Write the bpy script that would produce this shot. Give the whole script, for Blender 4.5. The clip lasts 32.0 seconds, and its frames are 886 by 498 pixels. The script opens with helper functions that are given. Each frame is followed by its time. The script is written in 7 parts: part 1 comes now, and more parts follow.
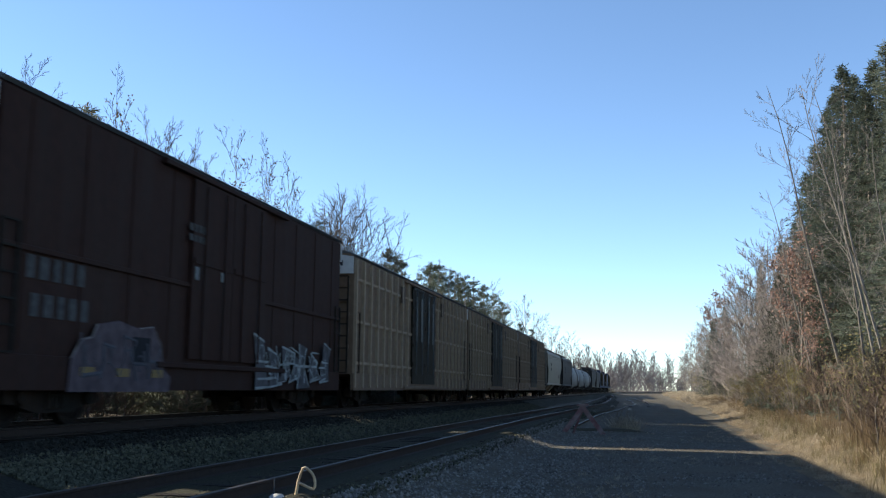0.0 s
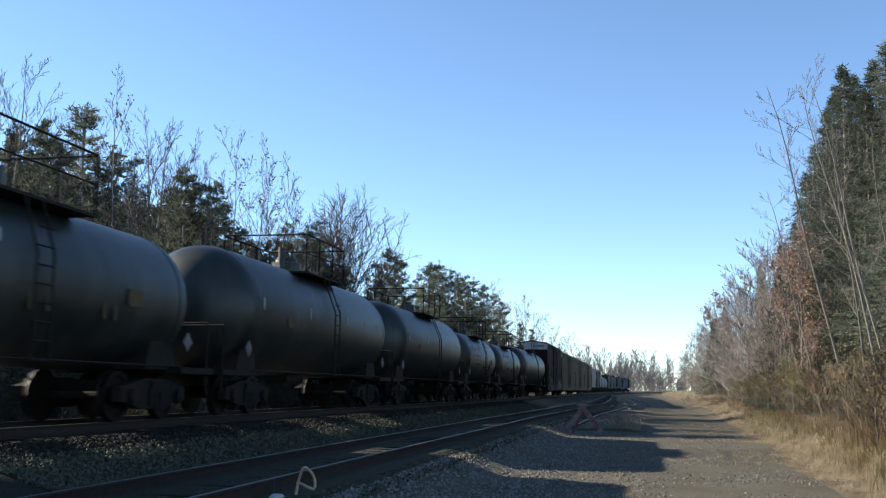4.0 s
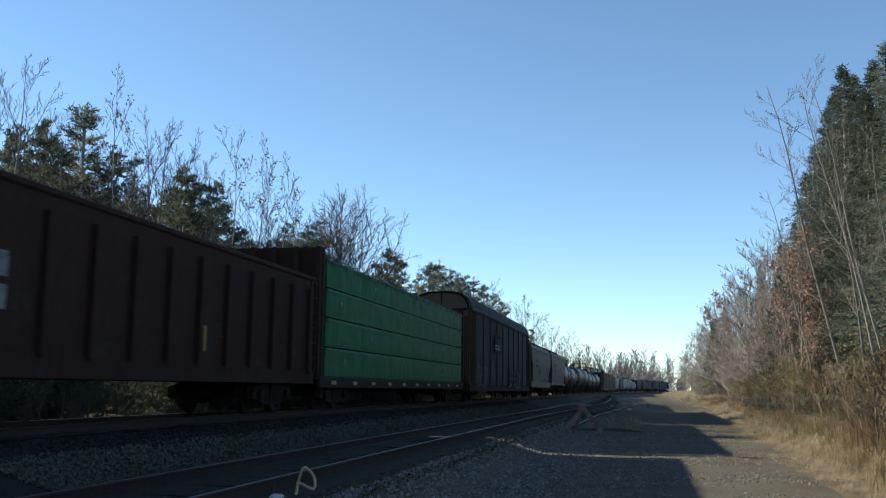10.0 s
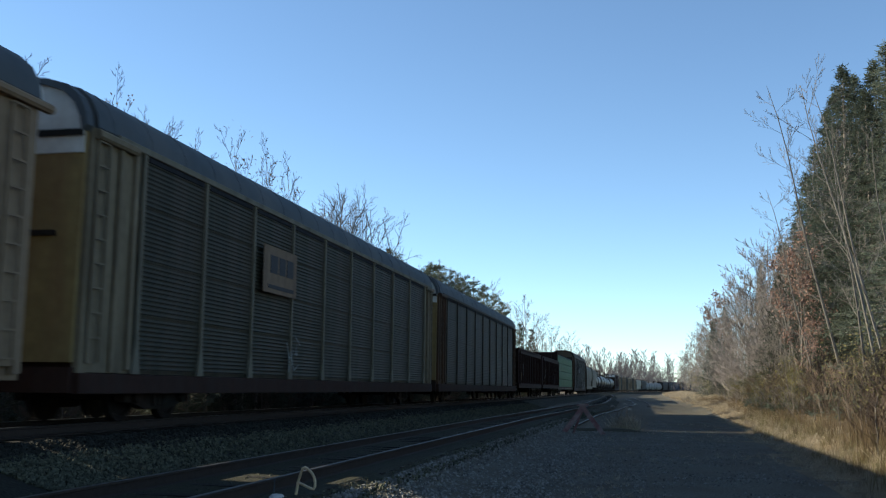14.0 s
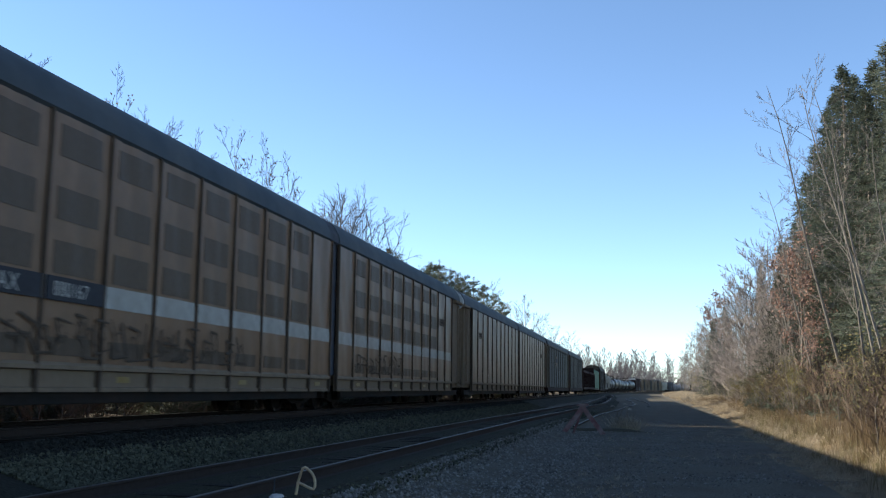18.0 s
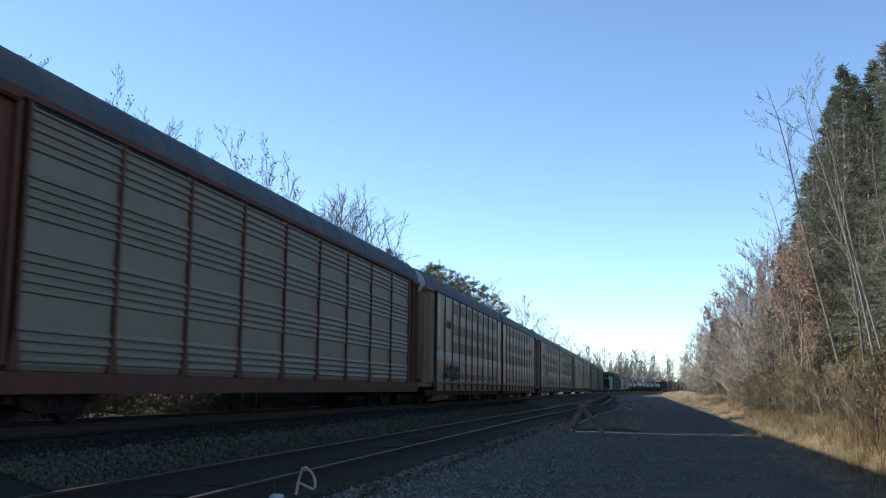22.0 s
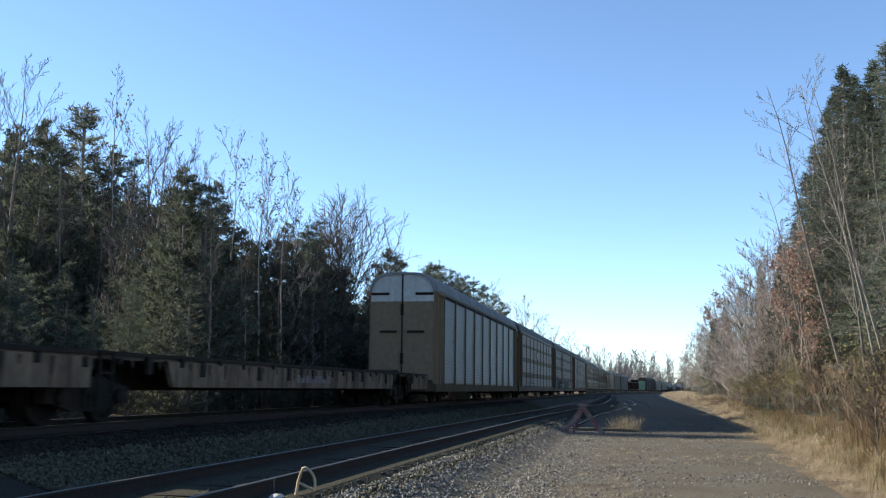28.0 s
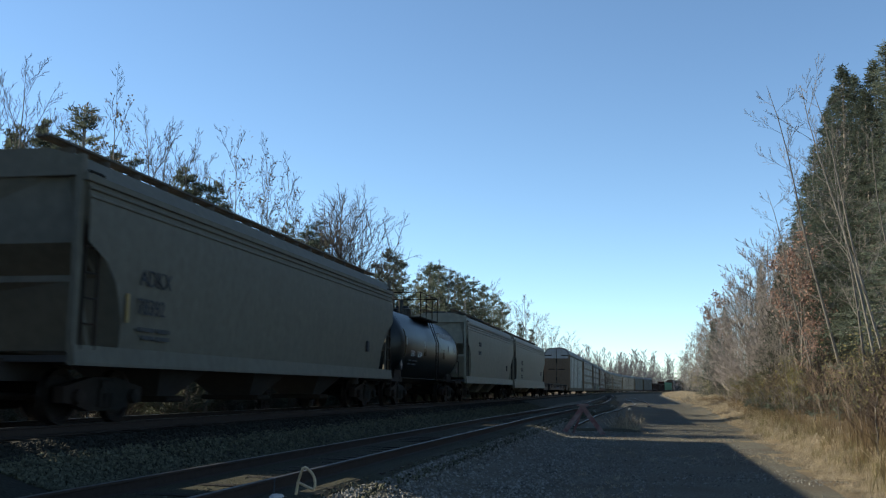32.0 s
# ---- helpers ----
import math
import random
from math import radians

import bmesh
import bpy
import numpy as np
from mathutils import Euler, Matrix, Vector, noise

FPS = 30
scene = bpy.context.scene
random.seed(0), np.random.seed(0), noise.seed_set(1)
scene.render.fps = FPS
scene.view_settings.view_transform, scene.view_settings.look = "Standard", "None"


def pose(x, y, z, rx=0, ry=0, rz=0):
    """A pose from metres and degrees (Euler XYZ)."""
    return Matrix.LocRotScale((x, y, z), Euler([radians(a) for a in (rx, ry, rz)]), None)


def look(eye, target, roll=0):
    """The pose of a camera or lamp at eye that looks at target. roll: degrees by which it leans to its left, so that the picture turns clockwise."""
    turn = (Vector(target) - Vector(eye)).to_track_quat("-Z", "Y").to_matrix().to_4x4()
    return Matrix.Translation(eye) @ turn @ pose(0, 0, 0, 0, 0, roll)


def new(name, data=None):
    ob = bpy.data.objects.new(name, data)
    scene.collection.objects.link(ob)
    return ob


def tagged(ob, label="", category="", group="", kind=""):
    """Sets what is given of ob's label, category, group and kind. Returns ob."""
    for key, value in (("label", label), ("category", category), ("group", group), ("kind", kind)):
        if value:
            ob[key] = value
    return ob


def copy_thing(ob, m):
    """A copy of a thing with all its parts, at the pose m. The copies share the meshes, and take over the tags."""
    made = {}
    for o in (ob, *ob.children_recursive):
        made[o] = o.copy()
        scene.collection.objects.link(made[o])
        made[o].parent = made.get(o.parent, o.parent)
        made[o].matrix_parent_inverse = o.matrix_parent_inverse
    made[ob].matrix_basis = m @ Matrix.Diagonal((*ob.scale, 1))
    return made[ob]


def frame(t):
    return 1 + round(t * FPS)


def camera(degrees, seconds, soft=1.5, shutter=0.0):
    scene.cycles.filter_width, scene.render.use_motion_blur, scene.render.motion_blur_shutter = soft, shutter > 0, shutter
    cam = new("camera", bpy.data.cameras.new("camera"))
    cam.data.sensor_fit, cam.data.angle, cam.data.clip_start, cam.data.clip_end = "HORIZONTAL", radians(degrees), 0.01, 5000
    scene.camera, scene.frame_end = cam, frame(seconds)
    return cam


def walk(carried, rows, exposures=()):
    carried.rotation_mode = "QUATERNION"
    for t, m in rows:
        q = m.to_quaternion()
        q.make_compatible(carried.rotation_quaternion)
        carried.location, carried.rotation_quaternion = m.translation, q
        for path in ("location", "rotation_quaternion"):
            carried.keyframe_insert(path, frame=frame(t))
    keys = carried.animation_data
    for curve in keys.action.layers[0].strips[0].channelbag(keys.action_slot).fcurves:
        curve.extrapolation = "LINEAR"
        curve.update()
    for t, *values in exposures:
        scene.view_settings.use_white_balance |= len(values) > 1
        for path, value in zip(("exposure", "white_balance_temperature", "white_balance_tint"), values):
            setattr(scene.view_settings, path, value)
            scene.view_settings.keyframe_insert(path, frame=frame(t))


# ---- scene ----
import collections

# ---------------------------------------------------------------- camera
cam = camera(48.35, 32.0, soft=1.2, shutter=0.2)
EYE = Vector((0.0, 0.0, 0.656))
YAW, TILT = radians(-11.436), radians(8.03)
AIM = EYE + Vector((math.sin(YAW) * math.cos(TILT), math.cos(YAW) * math.cos(TILT), math.sin(TILT)))
VIEW = look(EYE, AIM, 0.597)
BRIGHT, DIM = (6320, 6), (6430, 1)
EXPOSURES = [(t, e, *w) for t, e, w in ((0, 1.36, BRIGHT), (1, 1.42, BRIGHT), (3.5, 1.42, BRIGHT), (6, 1.12, DIM), (13, 1.14, DIM), (14, 1.18, DIM), (16.5, 1.41, BRIGHT), (25, 1.41, BRIGHT), (28, 1.43, BRIGHT), (30, 1.38, BRIGHT), (31, 1.15, DIM), (32, 1.08, DIM))]
walk(cam, [(0.0, VIEW), (32.0, VIEW)], exposures=EXPOSURES)

# ---------------------------------------------------------------- world and sun
SUN_EL, SUN_AZ = radians(25.3), math.atan2(-0.995, 0.1)
SUN_DIR = Vector((math.sin(SUN_AZ) * math.cos(SUN_EL), math.cos(SUN_AZ) * math.cos(SUN_EL), math.sin(SUN_EL)))
world = bpy.data.worlds.new("sky")
scene.world = world
world.use_nodes = True
wn = world.node_tree.nodes
sky = wn.new("ShaderNodeTexSky")
sky.sky_type = "NISHITA"
sky.sun_disc = False
sky.sun_elevation, sky.sun_rotation = SUN_EL, SUN_AZ
sky.air_density, sky.dust_density, sky.ozone_density = 0.68, 0.0, 2.2
wn["Background"].inputs["Strength"].default_value = 0.102
world.node_tree.links.new(sky.outputs["Color"], wn["Background"].inputs["Color"])
sun_data = bpy.data.lights.new("sun", "SUN")
sun_data.energy, sun_data.angle, sun_data.color = 5.0, radians(0.53), (1.0, 0.885, 0.73)
sun = new("sun", sun_data)
sun.matrix_world = look(SUN_DIR * 60, (0, 0, 0))


# ---------------------------------------------------------------- materials
def material(name, base, rough=0.7, metal=0.0, vary=0.25, grain=8.0, dirt=None, dirt_amount=0.0, dirt_scale=0.6,
             bump=0.15, bump_scale=40.0, per_object=0.0, streak=False, stretch=(1, 1, 1), island=0.0, spec=None, thin=0.0):
    m = bpy.data.materials.new(name)
    m.use_nodes = True
    nt = m.node_tree
    n, l = nt.nodes, nt.links
    b = n["Principled BSDF"]
    b.inputs["Roughness"].default_value, b.inputs["Metallic"].default_value = rough, metal
    # weathered, dusty surfaces have little gloss left
    b.inputs["Specular IOR Level"].default_value = spec if spec is not None else 0.5 if rough < 0.52 else 0.12
    co = n.new("ShaderNodeTexCoord")
    mp = n.new("ShaderNodeMapping")
    mp.inputs["Scale"].default_value = stretch
    l.new(co.outputs["Object"], mp.inputs["Vector"])
    fine = n.new("ShaderNodeTexNoise")
    fine.inputs["Scale"].default_value, fine.inputs["Detail"].default_value = grain, 6
    l.new(mp.outputs["Vector"], fine.inputs["Vector"])
    coarse = n.new("ShaderNodeTexNoise")
    coarse.inputs["Scale"].default_value, coarse.inputs["Detail"].default_value = dirt_scale, 4
    mp2 = n.new("ShaderNodeMapping")
    mp2.inputs["Scale"].default_value = (3, 3, 0.35) if streak else (1, 1, 1)
    l.new(co.outputs["Object"], mp2.inputs["Vector"])
    l.new(mp2.outputs["Vector"], coarse.inputs["Vector"])
    hsv = n.new("ShaderNodeHueSaturation")
    hsv.inputs["Color"].default_value = (*base, 1)
    rng = n.new("ShaderNodeMapRange")
    rng.inputs["From Min"].default_value, rng.inputs["From Max"].default_value = 0.25, 0.75
    rng.inputs["To Min"].default_value, rng.inputs["To Max"].default_value = 1 - vary, 1 + vary
    l.new(fine.outputs["Fac"], rng.inputs["Value"])
    value = rng.outputs["Result"]
    for amount, node, socket in ((per_object, "ShaderNodeObjectInfo", "Random"), (island, "ShaderNodeNewGeometry", "Random Per Island")):
        if amount:
            info = n.new(node)
            r2 = n.new("ShaderNodeMapRange")
            r2.inputs["To Min"].default_value, r2.inputs["To Max"].default_value = 1 - amount, 1 + amount
            l.new(info.outputs[socket], r2.inputs["Value"])
            mul = n.new("ShaderNodeMath")
            mul.operation = "MULTIPLY"
            l.new(value, mul.inputs[0])
            l.new(r2.outputs["Result"], mul.inputs[1])
            value = mul.outputs[0]
    l.new(value, hsv.inputs["Value"])
    colour = hsv.outputs["Color"]
    if dirt:
        mix = n.new("ShaderNodeMix")
        mix.data_type = "RGBA"
        ramp = n.new("ShaderNodeMapRange")
        ramp.inputs["From Min"].default_value, ramp.inputs["From Max"].default_value = 0.42, 0.68
        ramp.inputs["To Min"].default_value, ramp.inputs["To Max"].default_value = 0.0, dirt_amount
        l.new(coarse.outputs["Fac"], ramp.inputs["Value"])
        l.new(ramp.outputs["Result"], mix.inputs["Factor"])
        l.new(colour, mix.inputs["A"])
        mix.inputs["B"].default_value = (*dirt, 1)
        colour = mix.outputs["Result"]
    l.new(colour, b.inputs["Base Color"])
    if thin:
        # leaves and needles let part of the light through
        tr = n.new("ShaderNodeBsdfTranslucent")
        ms = n.new("ShaderNodeMixShader")
        ms.inputs["Fac"].default_value = thin
        l.new(colour, tr.inputs["Color"])
        l.new(b.outputs["BSDF"], ms.inputs[1])
        l.new(tr.outputs["BSDF"], ms.inputs[2])
        l.new(ms.outputs["Shader"], n["Material Output"].inputs["Surface"])
    if bump:
        bn = n.new("ShaderNodeTexNoise")
        bn.inputs["Scale"].default_value, bn.inputs["Detail"].default_value = bump_scale, 4
        l.new(mp.outputs["Vector"], bn.inputs["Vector"])
        bp = n.new("ShaderNodeBump")
        bp.inputs["Strength"].default_value, bp.inputs["Distance"].default_value = bump, 0.03
        l.new(bn.outputs["Fac"], bp.inputs["Height"])
        l.new(bp.outputs["Normal"], b.inputs["Normal"])
    return m


RUST = (0.11, 0.05, 0.028)
GRIME = (0.035, 0.03, 0.026)


def paint(name, base, rust=0.35, dirty=RUST, rough=0.7):
    return material(name, base, rough=rough, vary=0.16, grain=5, dirt=dirty, dirt_amount=rust, dirt_scale=0.9, streak=True, bump=0.05, bump_scale=9)


M = {
    "gravel": material("gravel", (0.092, 0.083, 0.063), rough=0.95, vary=0.55, grain=30, dirt=(0.075, 0.06, 0.043), dirt_amount=0.8, dirt_scale=0.8, bump=0.9, bump_scale=22),
    "stone": material("ballast stone", (0.155, 0.146, 0.13), rough=0.9, vary=0.2, grain=30, bump=0.2, island=0.5),
    # oil and the train's shade both go into this dark colour
    "oil_shade_stone": material("sooty ballast stone", (0.022, 0.021, 0.017), rough=0.9, vary=0.25, grain=30, bump=0.2, island=0.5),
    "dark_stone": material("oily ballast stone", (0.066, 0.064, 0.043), rough=0.9, vary=0.25, grain=30, bump=0.2, island=0.5),
    "ballast": material("ballast", (0.034, 0.033, 0.023), rough=0.95, vary=0.6, grain=20, dirt=(0.025, 0.022, 0.02), dirt_amount=0.6, bump=1.0, bump_scale=18),
    "cinder": material("cinder bed", (0.03, 0.028, 0.016), rough=0.95, vary=0.5, grain=20, dirt=(0.04, 0.034, 0.028), dirt_amount=0.4, bump=0.9, bump_scale=20),
    "tie": material("creosoted timber", (0.03, 0.025, 0.02), rough=0.9, vary=0.3, grain=14, stretch=(1, 6, 6), per_object=0.35, bump=0.4),
    "rail": material("rail steel", (0.035, 0.025, 0.02), rough=0.75, metal=0.0, vary=0.2, grain=12, bump=0.1),
    "rusty_head": material("dull rail head", (0.034, 0.028, 0.022), rough=0.45, spec=0.42, metal=0.0, vary=0.2, bump=0),
    "rail_head": material("polished rail head", (0.55, 0.55, 0.56), rough=0.28, metal=1.0, vary=0.1, bump=0),
    "steel": material("truck steel", (0.016, 0.0145, 0.012), rough=0.75, metal=0.2, vary=0.3, dirt=(0.04, 0.022, 0.015), dirt_amount=0.5),
    "wheel": material("wheel steel", (0.018, 0.014, 0.012), rough=0.6, metal=0.6, vary=0.2),
    "bark": material("grey bark", (0.167, 0.144, 0.125), rough=0.95, vary=0.35, grain=10, stretch=(4, 4, 1), bump=0.6, per_object=0.25),
    "pale_bark": material("pale bark", (0.274, 0.243, 0.213), rough=0.9, vary=0.3, grain=9, dirt=(0.12, 0.1, 0.09), dirt_amount=0.7, dirt_scale=3, bump=0.3),
    "twig": material("brown twigs", (0.114, 0.091, 0.076), rough=0.95, vary=0.3, per_object=0.25, bump=0),
    "needle": material("pine needles", (0.088, 0.1, 0.073), rough=0.7, vary=0.4, grain=1.2, per_object=0.3, island=0.4, bump=0, thin=0.35),
    "spruce": material("spruce needles", (0.084, 0.097, 0.072), rough=0.75, vary=0.35, grain=3, per_object=0.2, island=0.3, bump=0, thin=0.4),
    "olive": material("olive-brown leaves", (0.129, 0.114, 0.053), rough=0.8, vary=0.3, island=0.5, bump=0, thin=0.4),
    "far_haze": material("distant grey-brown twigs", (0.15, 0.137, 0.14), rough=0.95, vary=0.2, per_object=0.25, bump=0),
    "oak": material("dry oak leaves", (0.25, 0.16, 0.128), rough=0.85, vary=0.3, island=0.5, bump=0, thin=0.4),
    "leaf": material("last dry leaves", (0.12, 0.1, 0.072), rough=0.8, vary=0.3, island=0.5, bump=0, thin=0.4),
    "green_leaf": material("yellow-green leaves", (0.205, 0.182, 0.061), rough=0.8, vary=0.3, island=0.5, bump=0, thin=0.4),
    "straw": material("dry grass", (0.33, 0.275, 0.195), rough=0.9, vary=0.3, grain=2, island=0.45, bump=0, thin=0.4),
    "grey_bark": material("weathered young bark", (0.15, 0.134, 0.116), rough=0.95, vary=0.35, grain=10, stretch=(4, 4, 1), bump=0.4, per_object=0.3),
    "dark_twig": material("grey-brown twigs", (0.075, 0.062, 0.053), rough=0.9, vary=0.3, per_object=0.2, bump=0),
    "haze": material("fine grey-brown twigs", (0.235, 0.205, 0.185), rough=0.95, vary=0.3, per_object=0.3, bump=0),
    "bramble": material("dark bramble twigs", (0.095, 0.07, 0.053), rough=0.95, vary=0.3, per_object=0.35, bump=0),
    "verge_green": material("yellow-green weeds", (0.155, 0.132, 0.07), rough=0.9, vary=0.3, grain=2, island=0.45, bump=0, thin=0.3),
    "tall_weed": material("red-brown weed stalks", (0.115, 0.09, 0.07), rough=0.9, vary=0.3, grain=2, island=0.45, bump=0, thin=0.3),
    "seed": material("pale seed fluff", (0.36, 0.32, 0.26), rough=0.9, vary=0.3, grain=20, bump=0.3),
    "weed": material("brown weeds", (0.144, 0.105, 0.063), rough=0.9, vary=0.3, grain=2, island=0.45, bump=0, thin=0.4),
}


# ---------------------------------------------------------------- mesh helpers
class Shape:
    """Vertices and faces gathered for one mesh."""

    def __init__(self):
        self.v, self.f = [], []

    def add(self, verts, faces):
        k = len(self.v)
        self.v += [tuple(p) for p in verts]
        self.f += [tuple(i + k for i in face) for face in faces]
        return self

    def box(self, c, s, bevel=0.0):
        x, y, z = (a / 2 for a in s)
        if not bevel:
            self.add([(c[0] + i * x, c[1] + j * y, c[2] + k * z) for i in (-1, 1) for j in (-1, 1) for k in (-1, 1)],
                     [(0, 1, 3, 2), (4, 6, 7, 5), (0, 4, 5, 1), (2, 3, 7, 6), (0, 2, 6, 4), (1, 5, 7, 3)])
            return self
        b = min(bevel, x * 0.9, z * 0.9)
        prof = [(-x + b, -z), (x - b, -z), (x, -z + b), (x, z - b), (x - b, z), (-x + b, z), (-x, z - b), (-x, -z + b)]
        return self.extrude([(c[0] + p[0], c[2] + p[1]) for p in prof], c[1] - y, c[1] + y)

    def extrude(self, prof, y0, y1, caps=True):
        """A closed profile of (x, z), carried along y."""
        n = len(prof)
        vs = [(p[0], y0, p[1]) for p in prof] + [(p[0], y1, p[1]) for p in prof]
        fs = [(i, (i + 1) % n, n + (i + 1) % n, n + i) for i in range(n)]
        if caps:
            fs += [tuple(range(n))[::-1], tuple(range(n, 2 * n))]
        return self.add(vs, fs)

    def sheet(self, prof, y0, y1, thick=0.03):
        """An open profile of (x, z) given thickness inwards, carried along y."""
        inner = [(p[0] * (1 - thick / 1.5), p[1] - thick) for p in prof]
        return self.extrude(list(prof) + inner[::-1], y0, y1)

    def plate(self, poly, x0, x1):
        """A polygon of (y, z), carried along x."""
        n = len(poly)
        vs = [(x0, p[0], p[1]) for p in poly] + [(x1, p[0], p[1]) for p in poly]
        fs = [(i, (i + 1) % n, n + (i + 1) % n, n + i) for i in range(n)] + [tuple(range(n))[::-1], tuple(range(n, 2 * n))]
        return self.add(vs, fs)

    def tube(self, pts, r, sides=6, r_end=None):
        pts = [Vector(p) for p in pts]
        k, n = len(self.v), len(pts)
        for i, p in enumerate(pts):
            d = (pts[min(i + 1, n - 1)] - pts[max(i - 1, 0)]).normalized()
            a = d.cross(Vector((0.12, 0.31, 0.94)))
            if a.length < 1e-3:
                a = d.cross(Vector((1, 0, 0)))
            a.normalize()
            b = d.cross(a)
            rr = r if r_end is None else r + (r_end - r) * i / (n - 1)
            for s in range(sides):
                w = 2 * math.pi * s / sides
                self.v.append(tuple(p + a * (rr * math.cos(w)) + b * (rr * math.sin(w))))
        for i in range(n - 1):
            for s in range(sides):
                self.f.append((k + i * sides + s, k + i * sides + (s + 1) % sides, k + (i + 1) * sides + (s + 1) % sides, k + (i + 1) * sides + s))
        self.f.append(tuple(k + s for s in range(sides))[::-1])
        self.f.append(tuple(k + (n - 1) * sides + s for s in range(sides)))
        return self

    def lathe(self, prof, axis="y", c=(0, 0, 0), sides=20):
        """A profile of (radius, along) turned round an axis."""
        k, n = len(self.v), len(prof)
        for r, a in prof:
            for s in range(sides):
                w = 2 * math.pi * s / sides
                p = (r * math.cos(w), a, r * math.sin(w)) if axis == "y" else (a, r * math.cos(w), r * math.sin(w)) if axis == "x" else (r * math.cos(w), r * math.sin(w), a)
                self.v.append((p[0] + c[0], p[1] + c[1], p[2] + c[2]))
        for i in range(n - 1):
            for s in range(sides):
                self.f.append((k + i * sides + s, k + i * sides + (s + 1) % sides, k + (i + 1) * sides + (s + 1) % sides, k + (i + 1) * sides + s))
        self.f.append(tuple(k + s for s in range(sides))[::-1])
        self.f.append(tuple(k + (n - 1) * sides + s for s in range(sides)))
        return self

    def mesh(self, name, mat, smooth=False):
        me = bpy.data.meshes.new(name)
        me.from_pydata(self.v, [], self.f)
        if smooth:
            me.polygons.foreach_set("use_smooth", [True] * len(me.polygons))
            me.set_sharp_from_angle(angle=radians(40))
        me.materials.append(mat)
        bm = bmesh.new()
        bm.from_mesh(me)
        if len(bm.faces) < 6000:
            bmesh.ops.recalc_face_normals(bm, faces=bm.faces)
        bm.to_mesh(me)
        bm.free()
        return me


def part(name, shape, mat, parent=None, label="", at=(0, 0, 0), smooth=False, turn=0):
    """One mesh object under a thing or a part. shape: a Shape, or a mesh to share."""
    me = shape.mesh(name, mat, smooth) if isinstance(shape, Shape) else shape
    ob = new(name, me)
    ob.matrix_basis = pose(*at, 0, 0, turn)
    if parent is not None:
        ob.parent = parent
    if label:
        ob["label"] = label
    return ob


def thing(name, label, category, group="", kind="", at=(0, 0, 0)):
    ob = tagged(new(name), label, category, group, kind)
    ob.empty_display_size = 0.5
    ob.matrix_basis = pose(*at)
    return ob


# ---------------------------------------------------------------- the line
MAIN_X, STRAIGHT, RADIUS = -10.12, 247.0, 1195.0


def line(s, off=0.0, z=0.0):
    """The place of a point s metres along the main line, off metres to its right, and the heading there."""
    a = max(0.0, s - STRAIGHT) / RADIUS
    x, y = RADIUS * (1 - math.cos(a)), min(s, STRAIGHT) + RADIUS * math.sin(a)
    return Vector((MAIN_X + x + off * math.cos(a), y - off * math.sin(a), z)), a


def run(t):
    """How far the train has run at t seconds."""
    return 19.5 * t + (0.8 * t - t * t / 30 if t < 12 else 4.8)


def spline(points, y):
    """x of a smooth line through points of (y, x)."""
    for (y0, x0), (y1, x1) in zip(points, points[1:]):
        if y <= y1:
            f = min(1, max(0, (y - y0) / (y1 - y0)))
            f = f * f * (3 - 2 * f)
            return x0 + (x1 - x0) * f
    return points[-1][1]


SIDING = [(-80, -5.05), (12, -5.05), (35, -4.95), (60, -4.5), (85, -4.0), (105, -4.3), (150, -5.3), (230, -7.5)]
SPUR = [(35, -1.88), (55, -1.76), (74, -0.93), (99, -0.12), (118, -0.43), (149, -1.7), (190, -3.0), (240, -5.0)]


def sweep(shape, prof, places):
    """A closed profile of (off, z), carried along a row of (place, heading)."""
    n, k = len(prof), len(shape.v)
    for p, a in places:
        for o, z in prof:
            shape.v.append((p.x + o * math.cos(a), p.y - o * math.sin(a), p.z + z))
    for i in range(len(places) - 1):
        for j in range(n):
            shape.f.append((k + i * n + j, k + i * n + (j + 1) % n, k + (i + 1) * n + (j + 1) % n, k + (i + 1) * n + j))
    shape.f += [tuple(k + j for j in range(n))[::-1], tuple(k + (len(places) - 1) * n + j for j in range(n))]
    return shape


def main_places(s0, s1, step, z=0.0):
    return [(lambda q: (q[0], q[1]))(line(s0 + (s1 - s0) * i / max(1, round((s1 - s0) / step)), 0, z)) for i in range(max(1, round((s1 - s0) / step)) + 1)]


def side_places(points, y0, y1, step, z):
    out = []
    for i in range(round((y1 - y0) / step) + 1):
        y = y0 + i * step
        x = spline(points, y)
        out.append((Vector((x, y, z)), math.atan2(spline(points, y + 0.5) - spline(points, y - 0.5), 1.0)))
    return out


def verge(y):
    """x of the road's right edge."""
    return 3.3 + 0.5 * max(0.0, min(1.0, (17 - y) / 5)) + min(1.9, max(0.0, y - 15) * 0.03) + 0.55 * noise.noise((y * 0.12, 0, 3)) + max(0.0, y - STRAIGHT) ** 2 / (2 * RADIUS)


def ground_z(x, y):
    """The height of the ground: a low road beside the tracks' bank, rising into the woods on both sides."""
    right = x - 4.0 - max(0.0, y - STRAIGHT) ** 2 / (2 * RADIUS)
    left = MAIN_X - 4.5 - x
    drop = min(1.0, max(0.0, (x + 3.6) / 1.3)) * min(1.0, max(0.0, (260 - y) / 150))
    z = -0.62 - 0.3 * drop * drop * (3 - 2 * drop) + 0.03 * noise.noise((x * 0.35, y * 0.2, 0)) + 0.02 * noise.noise((x * 1.3, y * 1.1, 5))
    if right > 0:
        z += 1.1 * (1 - math.exp(-right / 5.0))
    if left > 0:
        z += 0.25 * (1 - math.exp(-left / 3.0)) * (1 if left > 6 else -1) * min(1, abs(left - 6) / 3)
    return z


